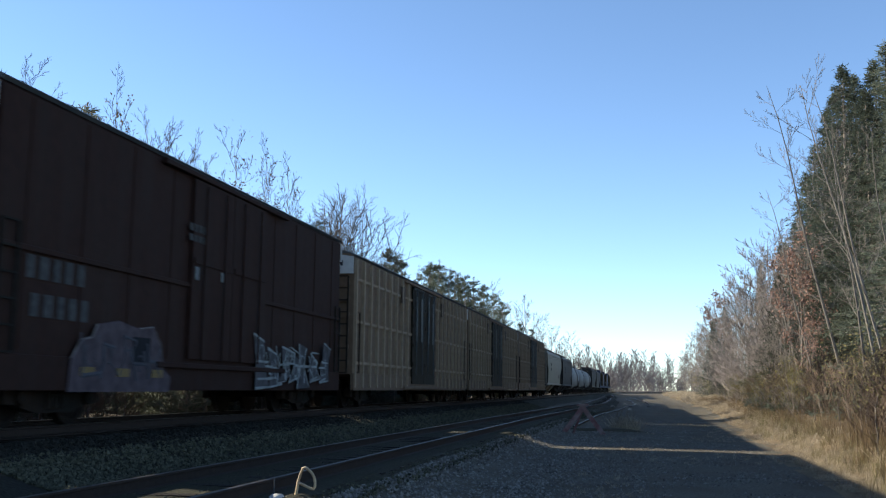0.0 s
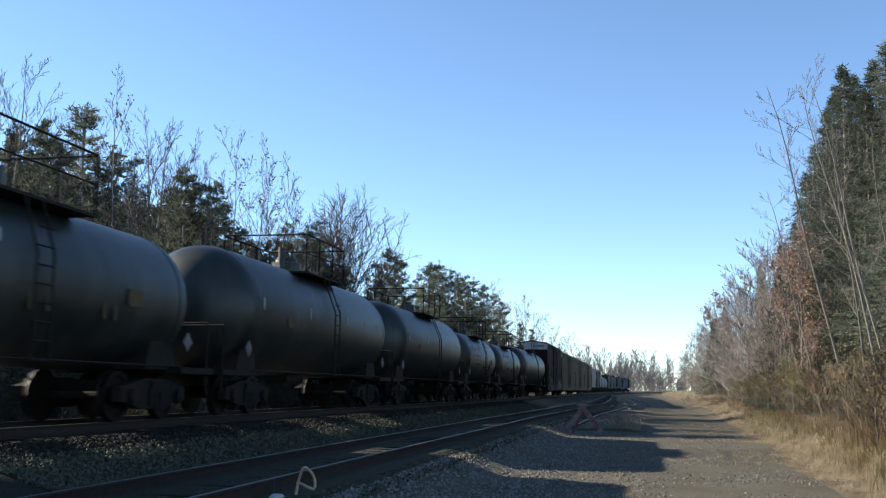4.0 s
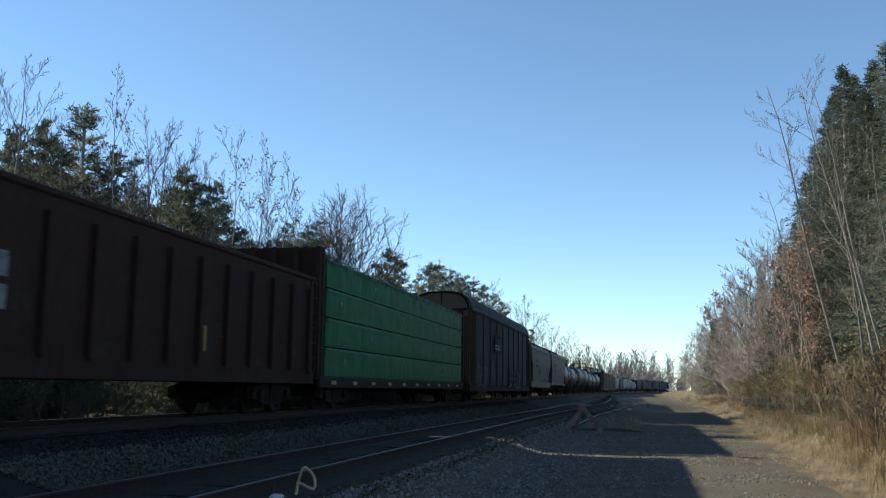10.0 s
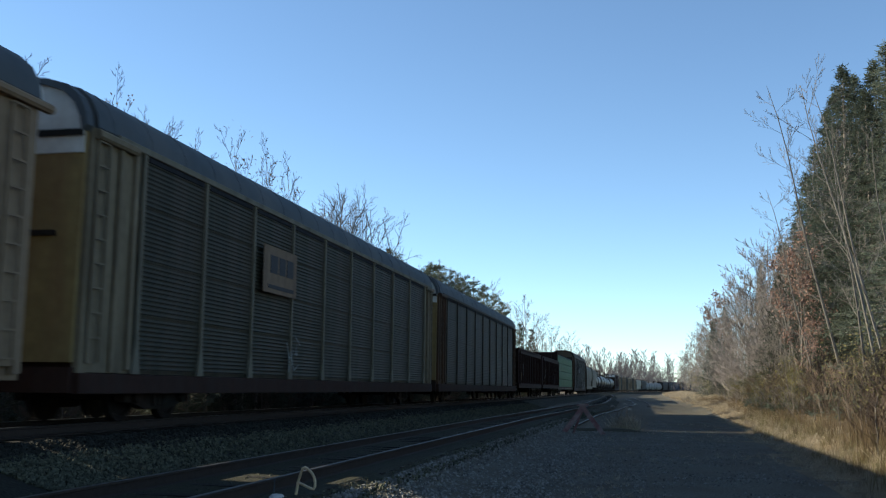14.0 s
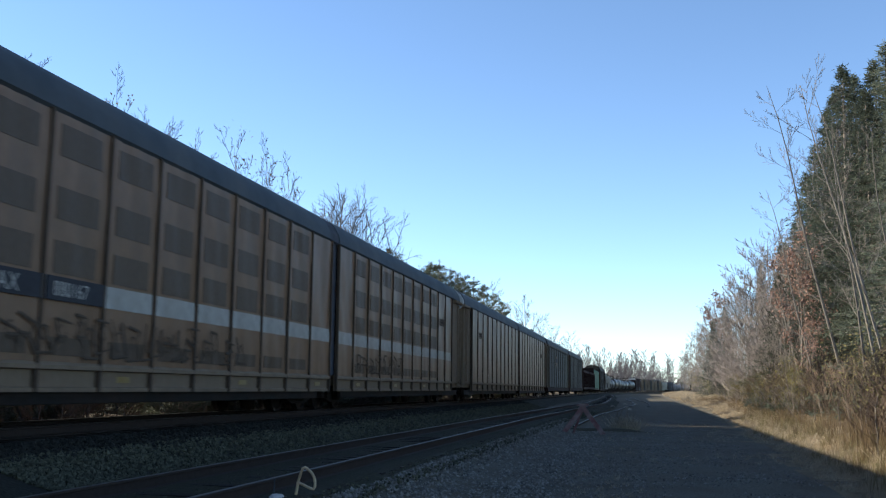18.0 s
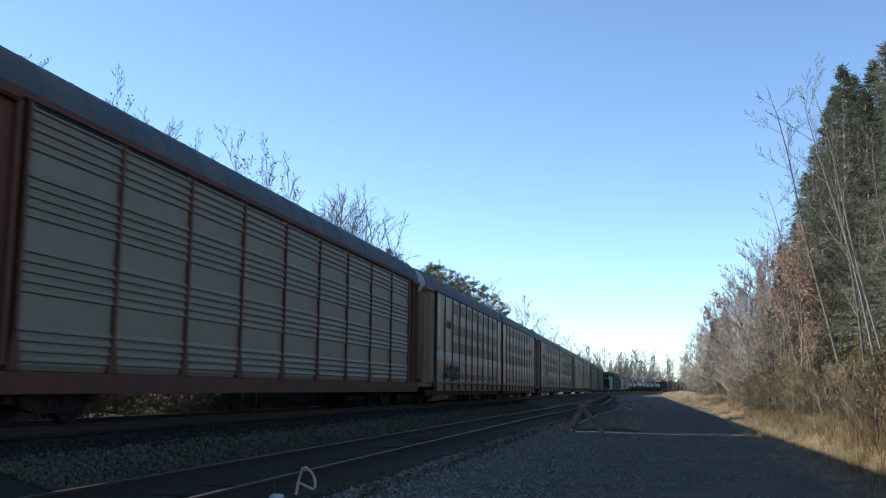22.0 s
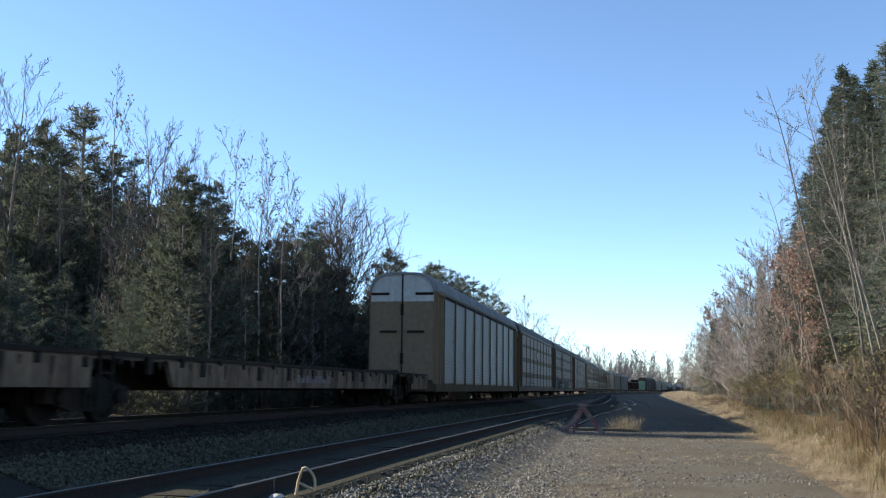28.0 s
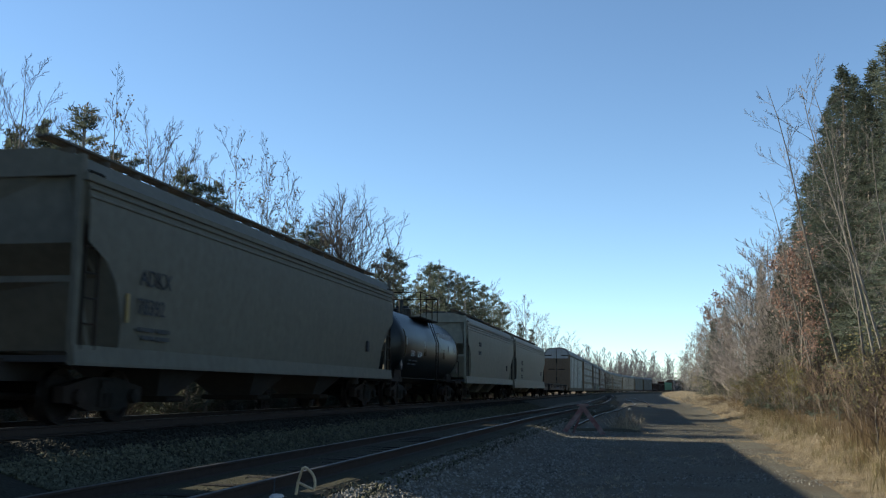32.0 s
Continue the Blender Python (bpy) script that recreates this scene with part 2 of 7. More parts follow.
# ---------------------------------------------------------------- ground and tracks
def build_ground():
    def steps(rows):
        out = []
        for a, b, d in rows:
            out += list(np.arange(a, b, d))
        return out + [rows[-1][1]]
    xs = steps([(-2500, -300, 550), (-300, -60, 40), (-60, -16, 4), (-16, 12, 0.5), (12, 40, 4), (40, 300, 43), (300, 2500, 550)])
    ys = steps([(-1500, -60, 360), (-60, 0, 10), (0, 60, 0.75), (60, 260, 5), (260, 700, 20), (700, 3000, 460)])
    nx = len(xs)
    me = bpy.data.meshes.new("ground")
    me.from_pydata([(x, y, ground_z(x, y)) for y in ys for x in xs], [],
                   [(j * nx + i, j * nx + i + 1, (j + 1) * nx + i + 1, (j + 1) * nx + i) for j in range(len(ys) - 1) for i in range(nx - 1)])
    me.polygons.foreach_set("use_smooth", [True] * len(me.polygons))
    me.materials.append(M["gravel"])
    me.materials.append(M["soil"])
    me.materials.append(M["litter"])
    for poly in me.polygons:
        c = poly.center
        edge = verge(c.y) - 0.35 + 0.5 * noise.noise((c.x * 0.9, c.y * 0.7, 8))
        if c.x > edge or c.x < MAIN_X - 4 or c.y > 330:
            poly.material_index = 2 if c.x < MAIN_X - 4 and c.y < 330 else 1
    tagged(new("ground", me), "gravel yard surface with grassy earth beside it", "ground", kind="structure")


M["soil"] = material("leaf-strewn earth", (0.10, 0.075, 0.047), rough=0.95, vary=0.5, grain=6, dirt=(0.20, 0.15, 0.088), dirt_amount=0.7, dirt_scale=0.5, bump=0.8, bump_scale=14)
# needle litter; the wood's shade is put into its dark colour
M["litter"] = material("dark needle litter", (0.05, 0.041, 0.03), rough=0.95, vary=0.5, grain=6, dirt=(0.10, 0.08, 0.055), dirt_amount=0.6, dirt_scale=0.7, bump=0.8, bump_scale=14)
RAIL_FOOT = [(-0.07, -0.17), (0.07, -0.17), (0.07, -0.155), (0.012, -0.13), (0.012, -0.04), (0.036, -0.03), (0.036, -0.003), (-0.036, -0.003), (-0.036, -0.03), (-0.012, -0.04), (-0.012, -0.13), (-0.07, -0.155)]
RAIL_TOP = [(-0.03, -0.004), (0.03, -0.004), (0.024, 0.0), (-0.024, 0.0)]


def build_track(name, label, places, head, ballast, ballast_mat, tie_rows, right_from=0):
    root = thing(name, label, "railway track", kind="structure")
    part("ballast_bed", sweep(Shape(), ballast, places), ballast_mat, root, smooth=False)
    whole = places
    for side in (-0.7525, 0.7525):
        # the right rail may lie buried at its near end
        places = whole[right_from:] if side > 0 else whole
        rail = part("rail", sweep(Shape(), [(o + side, z) for o, z in RAIL_FOOT], places), M["rail"], root)
        part("rail_head", sweep(Shape(), [(o + side, z) for o, z in RAIL_TOP], places), M[head], rail, "worn running surface")
    me = Shape().box((0, 0, -0.25), (2.6, 0.23, 0.17), 0.0).mesh("tie", M["tie"])
    rest = Shape()
    rng = random.Random(4)
    for i, (p, a, near) in enumerate(tie_rows):
        if near:
            ob = part("tie", me, None, root)
            ob.matrix_basis = Matrix.Translation(p + Vector((rng.uniform(-0.05, 0.05), 0, rng.uniform(-0.015, 0.01)))) @ pose(0, 0, 0, 0, 0, -math.degrees(a) + rng.uniform(-1.5, 1.5))
        else:
            c, s = math.cos(a), math.sin(a)
            box = Shape().box((0, 0, -0.25), (2.6, 0.23, 0.17))
            rest.add([(p.x + x * c + y * s, p.y - x * s + y * c, p.z + z) for x, y, z in box.v], box.f)
    if rest.v:
        part("tie_row", rest, M["tie"], root)["kind"] = "stuff"
    return root


def build_service_road():
    """A low gravel bank that runs along the far side of the main line, level with its ballast."""
    bank = thing("service_road", "gravel service road, pale with painted sunlight, on a low bank beyond the main line", "road", kind="structure")
    part("roadbed", sweep(Shape(), [(-6.6, -0.85), (-6.0, -0.36), (-4.5, -0.31), (-2.9, -0.35), (-2.3, -0.6)], main_places(-40, 246, 6)), M["limestone"], bank)


# pale colour stands in for sun flecks and grazing light on the strip
M["limestone"] = material("crushed limestone", (0.36, 0.34, 0.3), rough=0.95, vary=0.4, grain=20, dirt=(0.16, 0.13, 0.1), dirt_amount=0.6, dirt_scale=0.5, bump=0.7, bump_scale=20)


def build_tracks():
    far = main_places(-140, STRAIGHT, 20) + main_places(STRAIGHT, 960, 12)[1:]
    ties = [(*line(s), 5 < s < 105) for s in np.arange(2, 330, 0.55)]
    build_track("track_1", "main railway track on a raised grey ballast bed", far, "rail_head",
                [(-3.3, -0.75), (-1.65, -0.2), (1.65, -0.2), (3.3, -0.68)], M["ballast"], ties)
    z = -0.41
    places = side_places(SIDING, -60, 228, 4, z)
    ties = [(p, a, 7 < p.y < 70) for p, a in side_places(SIDING, 4, 220, 0.6, z + 0.01)]
    build_track("track_2", "rusty siding track half sunk in cinders", places, "rusty_head", [(-2.3, -0.3), (-1.2, -0.145), (-0.6, -0.15), (0, -0.165), (0.6, -0.15), (1.25, -0.145), (1.75, -0.34)], M["cinder"], ties)
    places = side_places(SPUR, 38.5, 234, 3, z - 0.31)
    build_track("track_3", "overgrown spur track ending at a barrier", places, "rusty_head", [(-3.4, -0.36), (-1.1, -0.08), (0, -0.07), (1.1, -0.08), (3.4, -0.36)], M["gravel"], [], right_from=17)


# ---------------------------------------------------------------- plants
def branch_shape(seed, height, lean=(0, 0), trunk_r=0.11, first=0.25, limbs=14, limb_len=0.32, up=0.75, sub=5, twigs=4, fine=0.0045, coarse=False, last=1.0, drift=0.07):
    """Wood of a bare tree: a trunk, limbs, branches and twigs. Returns the trunk, the limbs and the twig ends."""
    rng = random.Random(seed)
    trunk, wood, tips = Shape(), Shape(), []
    pts, p = [], Vector((0, 0, -0.2))
    n = 9
    for i in range(n + 1):
        f = i / n
        pts.append(Vector((lean[0] * f ** 1.3 * height + 0.12 * math.sin(i * 1.7 + seed) * f, lean[1] * f * f * height + 0.12 * math.cos(i * 1.3 + seed) * f, height * f - 0.2)))
    trunk.tube(pts, trunk_r, 7, 0.012)

    def grow(start, way, length, r, level):
        q, w = Vector(start), Vector(way)
        if level == 2:
            # a fine twig: a sliver that forks once
            e = w.orthogonal().normalized() * fine
            t, m = q + w * length, q + w * (length * rng.uniform(0.25, 0.5))
            w2 = (w + Vector((rng.uniform(-1, 1), rng.uniform(-1, 1), rng.uniform(-0.4, 0.8))) * 0.65).normalized()
            wood.add([q - e, q + e, t], [(0, 1, 2)])
            wood.add([m - e * 0.8, m + e * 0.8, m + w2 * length * 0.65], [(0, 1, 2)])
            tips.append(t)
            return
        line_pts = [q.copy()]
        seg = (2 if coarse else 4) if level == 0 else (1 if coarse else 2)
        for i in range(seg):
            w = (w + Vector((rng.uniform(-.13, .13), rng.uniform(-.13, .13), drift + rng.uniform(-.1, .1)))).normalized()
            q = q + w * (length / seg)
            line_pts.append(q.copy())
        if coarse and level:
            e = w.orthogonal().normalized() * max(r, fine * 1.3)
            wood.add([line_pts[0] - e, line_pts[0] + e, q], [(0, 1, 2)])
        else:
            wood.tube(line_pts, max(r, fine), 4 if level == 0 and not coarse else 3, r * 0.35)

        for j in range(sub if level == 0 else twigs):
            f = rng.uniform(0.3, 1.0)
            k = min(seg - 1, int(f * seg))
            base = line_pts[k].lerp(line_pts[k + 1], f * seg - k)
            side = Vector((rng.uniform(-1, 1), rng.uniform(-1, 1), rng.uniform(-0.1, 0.9))).normalized()
            grow(base, (w + side * 0.75).normalized(), length * (rng.uniform(0.32, 0.58) if level == 0 else rng.uniform(0.42, 0.75)), r * 0.5, level + 1)

    for i in range(limbs):
        f = first + (last - first) * (i + rng.random()) / limbs
        k = min(n - 1, int(f * n))
        base = pts[k].lerp(pts[k + 1], f * n - k)
        a = rng.uniform(0, 2 * math.pi)
        rise = up * rng.uniform(0.7, 1.3)
        grow(base, Vector((math.cos(a), math.sin(a), rise)).normalized(), height * limb_len * (1.15 - 0.75 * f) * rng.uniform(0.7, 1.2), trunk_r * (1 - f * 0.85) * 0.4, 0)
    return trunk, wood, tips


def leaf_shape(places, size, each, seed, spread=0.2):
    rng = random.Random(seed)
    s = Shape()
    for p in places:
        for _ in range(each):
            c = p + Vector((rng.gauss(0, spread), rng.gauss(0, spread), rng.gauss(0, spread)))
            a = Vector((rng.uniform(-1, 1), rng.uniform(-1, 1), rng.uniform(-1, 1))).normalized()
            b = a.orthogonal().normalized()
            k = size * rng.uniform(0.6, 1.3)
            s.add([c - a * k, c + b * k * 0.55, c + a * k, c - b * k * 0.55], [(0, 1, 2, 3)])
    return s


def sprays(v, f, rng, at, way, count, length, wide, puff):
    """Slivers of needles bristling round a point of a bough."""
    for _ in range(count):
        d = Vector((way.x + rng.gauss(0, 0.75), way.y + rng.gauss(0, 0.75), way.z + rng.gauss(0.1, 0.6))).normalized()
        e = d.orthogonal().normalized()
        ln = length * rng.uniform(0.65, 1.3)
        o = at + Vector((rng.gauss(0, puff), rng.gauss(0, puff), rng.gauss(0, puff * 0.6)))
        k = len(v)
        v += [tuple(o - e * (ln * wide)), tuple(o + e * (ln * wide)), tuple(o + d * ln)]
        f.append((k, k + 1, k + 2))


def needle_shape(seed, height, base_r, start, layers, per_layer, droop, clump, tuft, power=1.0, wide=0.13, needle=0.16, puff=0.07, gaps=0.0):
    """Whorls of boughs with side shoots, each set with sprays of needles. Returns trunk, boughs, needles."""
    rng = random.Random(seed)
    trunk, boughs, needles = Shape(), Shape(), Shape()
    trunk.tube([(0, 0, -0.2), (0.05, 0.03, height * 0.4), (0, 0.06, height * 0.75), (0, 0, height)], 0.012 * height, 7, 0.015)
    for i in range(layers):
        g = (i + rng.random() * 0.6) / layers
        z = height * (start + (1 - start) * g)
        reach = base_r * (1 - g) ** power * rng.uniform(0.8, 1.15) + 0.14
        turn = rng.uniform(0, 6.28)
        n = max(3, round(per_layer * (1 - 0.45 * g)))
        for j in range(n):
            if rng.random() < gaps:
                continue
            a = turn + 6.283 * (j + rng.uniform(-0.35, 0.35)) / n
            ln = reach * rng.uniform(0.6, 1.15)
            lift = rng.uniform(-0.5, 0.5) * height / layers
            root = Vector((0, 0, max(0.1, z + lift)))
            tip = root + Vector((math.cos(a) * ln, math.sin(a) * ln, droop * ln + rng.uniform(-0.08, 0.12) * ln))
            mid_p = root.lerp(tip, 0.55) - Vector((0, 0, 0.10 * ln * (1 if droop > 0 else 0.6)))
            boughs.tube([root, mid_p, tip], 0.010 + 0.008 * ln, 3, 0.004)
            out = (tip - mid_p).normalized()
            side = Vector((-out.y, out.x, 0))
            count = max(3, int(clump * ln / base_r + 1.5))
            for k in range(count):
                u = 0.22 + 0.78 * (k + rng.random()) / count
                q = root.lerp(mid_p, u / 0.55) if u < 0.55 else mid_p.lerp(tip, (u - 0.55) / 0.45)
                sd = side * rng.choice((-1, 1)) * rng.uniform(0.05, 0.42) * ln * (1.15 - u)
                e = q + sd + out * abs(rng.gauss(0, 0.08)) * ln
                boughs.add([q - Vector((0, 0, 0.006)), q + Vector((0, 0, 0.006)), e], [(0, 1, 2)])
                w = (out + sd.normalized() * 0.6).normalized()
                sprays(needles.v, needles.f, rng, q.lerp(e, 0.55), w, tuft // 2, needle, wide, puff)
                sprays(needles.v, needles.f, rng, e, w, tuft - tuft // 2, needle, wide, puff)
    sprays(needles.v, needles.f, rng, Vector((0, 0, height)), Vector((0, 0, 1)), tuft, needle, wide, puff)
    return trunk, boughs, needles


def forked_shape(seed, height, lean=(0, 0), r=0.07, first=0.35, last=0.97, limbs=9, angle=30, reach=0.4, rise=0.22, sub=7, twigs=6, fine=0.004, wander=0.07, limb_r=0.33, dome=0.0, lift=0.3):
    """Wood of a bare tree whose long limbs fork again and again. Returns trunk, limbs and twig ends."""
    rng = random.Random(seed)
    trunk, wood, tips = Shape(), Shape(), []
    n = 10
    ph = rng.uniform(0, 6)
    pts = [Vector((lean[0] * (i / n) ** 1.15 * height + 0.012 * height * math.sin(i * 0.75 + ph) * i / n, lean[1] * i / n * height + 0.012 * height * math.cos(i * 0.8 + ph) * i / n, height * i / n - 0.2 * (1 - i / n))) for i in range(n + 1)]
    trunk.tube(pts, r, 7, max(fine, 0.006))

    def jitter(k):
        return Vector((rng.gauss(0, k), rng.gauss(0, k), rng.gauss(0, k * 0.7)))

    def grow(p, d, ln, rad, level):
        seg = (5, 3, 2)[level]
        row, w = [p.copy()], d.copy()
        for i in range(seg):
            w = (w + jitter(wander) + Vector((0, 0, rise / seg * 1.5))).normalized()
            row.append(row[-1] + w * (ln / seg))
        rad = max(rad, fine)
        wood.tube(row, rad, 4 if level == 0 else 3, max(fine * 0.6, rad * 0.3))
        many = (sub, twigs, 3)[level]
        for j in range(many):
            u = (0.22 + 0.76 * (j + rng.random()) / many) * seg
            k = min(seg - 1, int(u))
            q = row[k].lerp(row[k + 1], u - k)
            d2 = (row[k + 1] - row[k]).normalized()
            s = d2.cross(jitter(1.0)).normalized()
            t = math.radians(rng.uniform(28, 55))
            d2 = (d2 * math.cos(t) + s * math.sin(t) + Vector((0, 0, lift))).normalized()
            l2 = ln * (1.1 - 0.6 * u / seg) * rng.uniform(0.28, 0.5)
            if level < 2:
                grow(q, d2, l2, rad * 0.5, level + 1)
            else:
                e = d2.orthogonal().normalized() * fine * 0.8
                wood.add([q - e, q + e, q + d2 * l2], [(0, 1, 2)])
        tips.append(row[-1])

    for i in range(limbs):
        u = (first + (last - first) * (i + rng.uniform(0.1, 0.9)) / limbs) * n
        k = min(n - 1, int(u))
        p = pts[k].lerp(pts[k + 1], u - k)
        d = (pts[k + 1] - pts[k]).normalized()
        a = i * 2.4 + rng.uniform(-0.5, 0.5)
        t = math.radians(angle * rng.uniform(0.75, 1.3))
        side = Vector((math.cos(a), math.sin(a), 0))
        if dome:
            # limbs that reach out to a rounded crown
            e = math.radians(85 * (i + 0.5) / limbs)
            tip = Vector((0, 0, height * 0.56)) + (side * math.cos(e) + Vector((0, 0, math.sin(e)))) * (height * dome * rng.uniform(0.9, 1.1))
            w = tip - p
            grow(p, (w.normalized() + Vector((0, 0, 0.35))).normalized(), w.length * 0.92, r * limb_r * rng.uniform(0.7, 1.2), 0)
            continue
        grow(p, (d * math.cos(t) + side * math.sin(t)).normalized(), height * reach * (1.12 - 0.75 * u / n) * rng.uniform(0.75, 1.15), max(fine * 1.6, r * (1.05 - u / n) * limb_r), 0)
    return trunk, wood, tips


def forked_tree(name, label, group, seed, height, bark="bark", twig="twig", leaves=None, leaf_each=0, leaf_size=0.06, leaf_from=0.0, leaf_share=1.0, **kw):
    root = thing(name, label, "tree", group)
    trunk, wood, tips = forked_shape(seed, height, **kw)
    part("trunk", trunk, M[bark], root, smooth=True)
    part("branchwork", wood, M[twig], root)["kind"] = "stuff"
    if leaves:
        rng = random.Random(seed + 500)
        tips = [t for t in tips if t.z > leaf_from * height and rng.random() < leaf_share]
        part("foliage", leaf_shape(tips, leaf_size, leaf_each, seed, 0.14), M[leaves], root)["kind"] = "stuff"
    return root


def bare_tree(name, label, group, seed, height, bark="bark", twig=None, leaves=None, leaf_each=0, leaf_size=0.06, leaf_from=0.0, **kw):
    root = thing(name, label, "tree", group)
    trunk, wood, tips = branch_shape(seed, height, **kw)
    part("trunk", trunk, M[bark], root, smooth=True)
    part("branchwork", wood, M[twig] if twig else M["twig"] if bark == "bark" else M[bark], root)["kind"] = "stuff"
    if leaves:
        tips = [t for t in tips if t.z > leaf_from * height]
        part("foliage", leaf_shape(tips, leaf_size, leaf_each, seed), M[leaves], root)["kind"] = "stuff"
    return root


def needle_tree(name, label, group, mat, seed, height, **kw):
    root = thing(name, label, "tree", group)
    trunk, boughs, needles = needle_shape(seed, height, **kw)
    part("trunk", trunk, M["bark"], root, smooth=True)
    part("bough", boughs, M["bark"], root)["kind"] = "stuff"
    part("crown", needles, M[mat], root)["kind"] = "stuff"
    return root


def plant(proto, x, y, turn, scale=1.0, sink=0.05):
    m = pose(x, y, ground_z(x, y) - sink, 0, 0, turn)
    ob = copy_thing(proto, m)
    ob.scale = (scale, scale, scale)
    return ob


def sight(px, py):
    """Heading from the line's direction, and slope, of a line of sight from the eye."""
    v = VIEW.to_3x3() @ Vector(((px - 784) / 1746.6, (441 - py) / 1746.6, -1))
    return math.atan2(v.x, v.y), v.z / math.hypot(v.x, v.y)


def clump_shape(seed, radius, height, stems, spread, leaf_len, wide):
    """Grass blades or weed stalks standing in a clump."""
    rng = random.Random(seed)
    s = Shape()
    for _ in range(stems):
        a, r = rng.uniform(0, 2 * math.pi), radius * math.sqrt(rng.random())
        b = Vector((math.cos(a) * r, math.sin(a) * r, 0))
        h = height * rng.uniform(0.45, 1.1)
        t = b + Vector((rng.gauss(0, spread) * h, rng.gauss(0, spread) * h, h))
        w = Vector((rng.uniform(-1, 1), rng.uniform(-1, 1), 0)).normalized() * wide
        m = b.lerp(t, 0.6) + Vector((0, 0, 0.05 * h))
        s.add([b - w, b + w, m + w * 0.8, m - w * 0.8, t], [(0, 1, 2, 3), (3, 2, 4)])
    return s


def scatter(name, label, category, mat, protos, places, seed):
    """One sheet of many small plants, joined."""
    rng = random.Random(seed)
    vs, fs, k = [], [], 0
    data = [(np.array(p.v), p.f) for p in protos]
    for x, y, sc in places:
        v, f = data[rng.randrange(len(data))]
        a = rng.uniform(0, 6.28)
        c, s = math.cos(a) * sc, math.sin(a) * sc
        w = np.empty_like(v)
        w[:, 0], w[:, 1], w[:, 2] = v[:, 0] * c - v[:, 1] * s + x, v[:, 0] * s + v[:, 1] * c + y, v[:, 2] * sc + ground_z(x, y) - 0.02
        vs.append(w)
        fs += [tuple(i + k for i in q) for q in f]
        k += len(v)
    me = bpy.data.meshes.new(name)
    me.from_pydata(np.concatenate(vs).tolist(), [], fs)
    me.materials.append(mat)
    return tagged(new(name, me), label, category, kind="stuff")


def build_woods():
    rng = random.Random(11)
    L, R = "woods beyond the train", "woods by the gravel road"
    pines = [needle_tree("pine_tree", "dark green pine with upswept boughs", L, "needle", 20 + i, 8.0, base_r=1.45 + 0.2 * i, start=0.03, layers=28, per_layer=7, droop=0.4, clump=7, tuft=17, power=0.7, needle=0.16, puff=0.07, gaps=0.16) for i in range(3)]
    crest = [needle_tree("pine_tree", "dark pine with a broad ragged head", L, "needle", 140 + i, 8.0, base_r=1.6, start=0.2, layers=22, per_layer=6, droop=0.5, clump=7, tuft=17, power=0.72, needle=0.17, puff=0.08, gaps=0.24) for i in range(3)]
    bares = [forked_tree("bare_tree", "slender leafless grey tree", L, 30 + i, 10.0, twig="dark_twig", r=0.1, first=0.32, limbs=12, angle=27, reach=0.42, rise=0.14, sub=8, twigs=6, fine=0.006, limb_r=0.5) for i in range(3)]
    pale = [forked_tree("pale_tree", "thin pale-barked tree with a few last leaves", L, 40 + i, 10.0, bark="pale_bark", twig="dark_twig", r=0.06, first=0.42, limbs=11, angle=24, reach=0.34, rise=0.12, sub=7, twigs=6, fine=0.006, limb_r=0.5, leaves="leaf", leaf_each=7, leaf_size=0.055, leaf_from=0.78, leaf_share=0.07) for i in range(3)]
    spread = [forked_tree("bare_tree", "leafless tree with a wide rounded crown", L, 53, 8.0, twig="dark_twig", r=0.13, first=0.18, last=0.5, limbs=30, rise=-0.06, sub=12, twigs=8, fine=0.006, wander=0.06, limb_r=0.2, dome=0.46)]
    thickets = [bare_tree("thicket", "low tangle of leafless brush", L, 55 + i, 4.0, twig="bramble", trunk_r=0.04, first=0.03, limbs=20, limb_len=0.5, up=0.8, sub=6, twigs=8, fine=0.008, coarse=True) for i in range(2)]
    spruces = [needle_tree("spruce_tree", "tall dark green spruce", R, "spruce", 60 + i, 17.0, base_r=4.4, start=0.03, layers=50, per_layer=13, droop=-0.2, clump=11, tuft=12, power=0.95, needle=0.2, puff=0.10) for i in range(2)]
    grey = [forked_tree("young_tree", "leaning leafless young tree with grey sunlit bark", R, 70 + i, 9.0, bark="grey_bark", twig="grey_bark", lean=(-0.08 - 0.04 * i, 0.02), r=0.055, first=0.3, limbs=15, angle=46, reach=0.25, rise=0.16, sub=7, twigs=5, fine=0.004, wander=0.07, limb_r=0.3) for i in range(4)]
    lone = [forked_tree("young_tree", "leaning leafless young tree with long bare branches", R, 174, 10.0, bark="grey_bark", twig="grey_bark", lean=(-0.19, 0.02), r=0.065, first=0.4, limbs=12, angle=38, reach=0.36, rise=0.12, sub=7, twigs=5, fine=0.005, wander=0.06, limb_r=0.3)]
    hazy = [forked_tree("brushy_tree", "small leafless tree with dense brown twigs", R, 75 + i, 6.0, bark="bark", twig="haze", r=0.05, first=0.05, limbs=20, angle=55, reach=0.42, rise=0.12, sub=8, twigs=7, fine=0.006, wander=0.1) for i in range(3)]
    oaks = [forked_tree("oak_tree", "young oak holding dry red-brown leaves", R, 80 + i, 7.0, bark="grey_bark", twig="twig", r=0.065, first=0.35, limbs=9, angle=42, reach=0.34, rise=0.15, sub=6, twigs=5, leaves="oak", leaf_each=2, leaf_size=0.075) for i in range(2)]
    yellow = [bare_tree("shrub", "roadside shrub with thin yellow-green leaves", R, 85, 2.6, twig="haze", trunk_r=0.03, first=0.05, limbs=14, limb_len=0.5, up=0.9, leaves="green_leaf", leaf_each=4, leaf_size=0.028)]
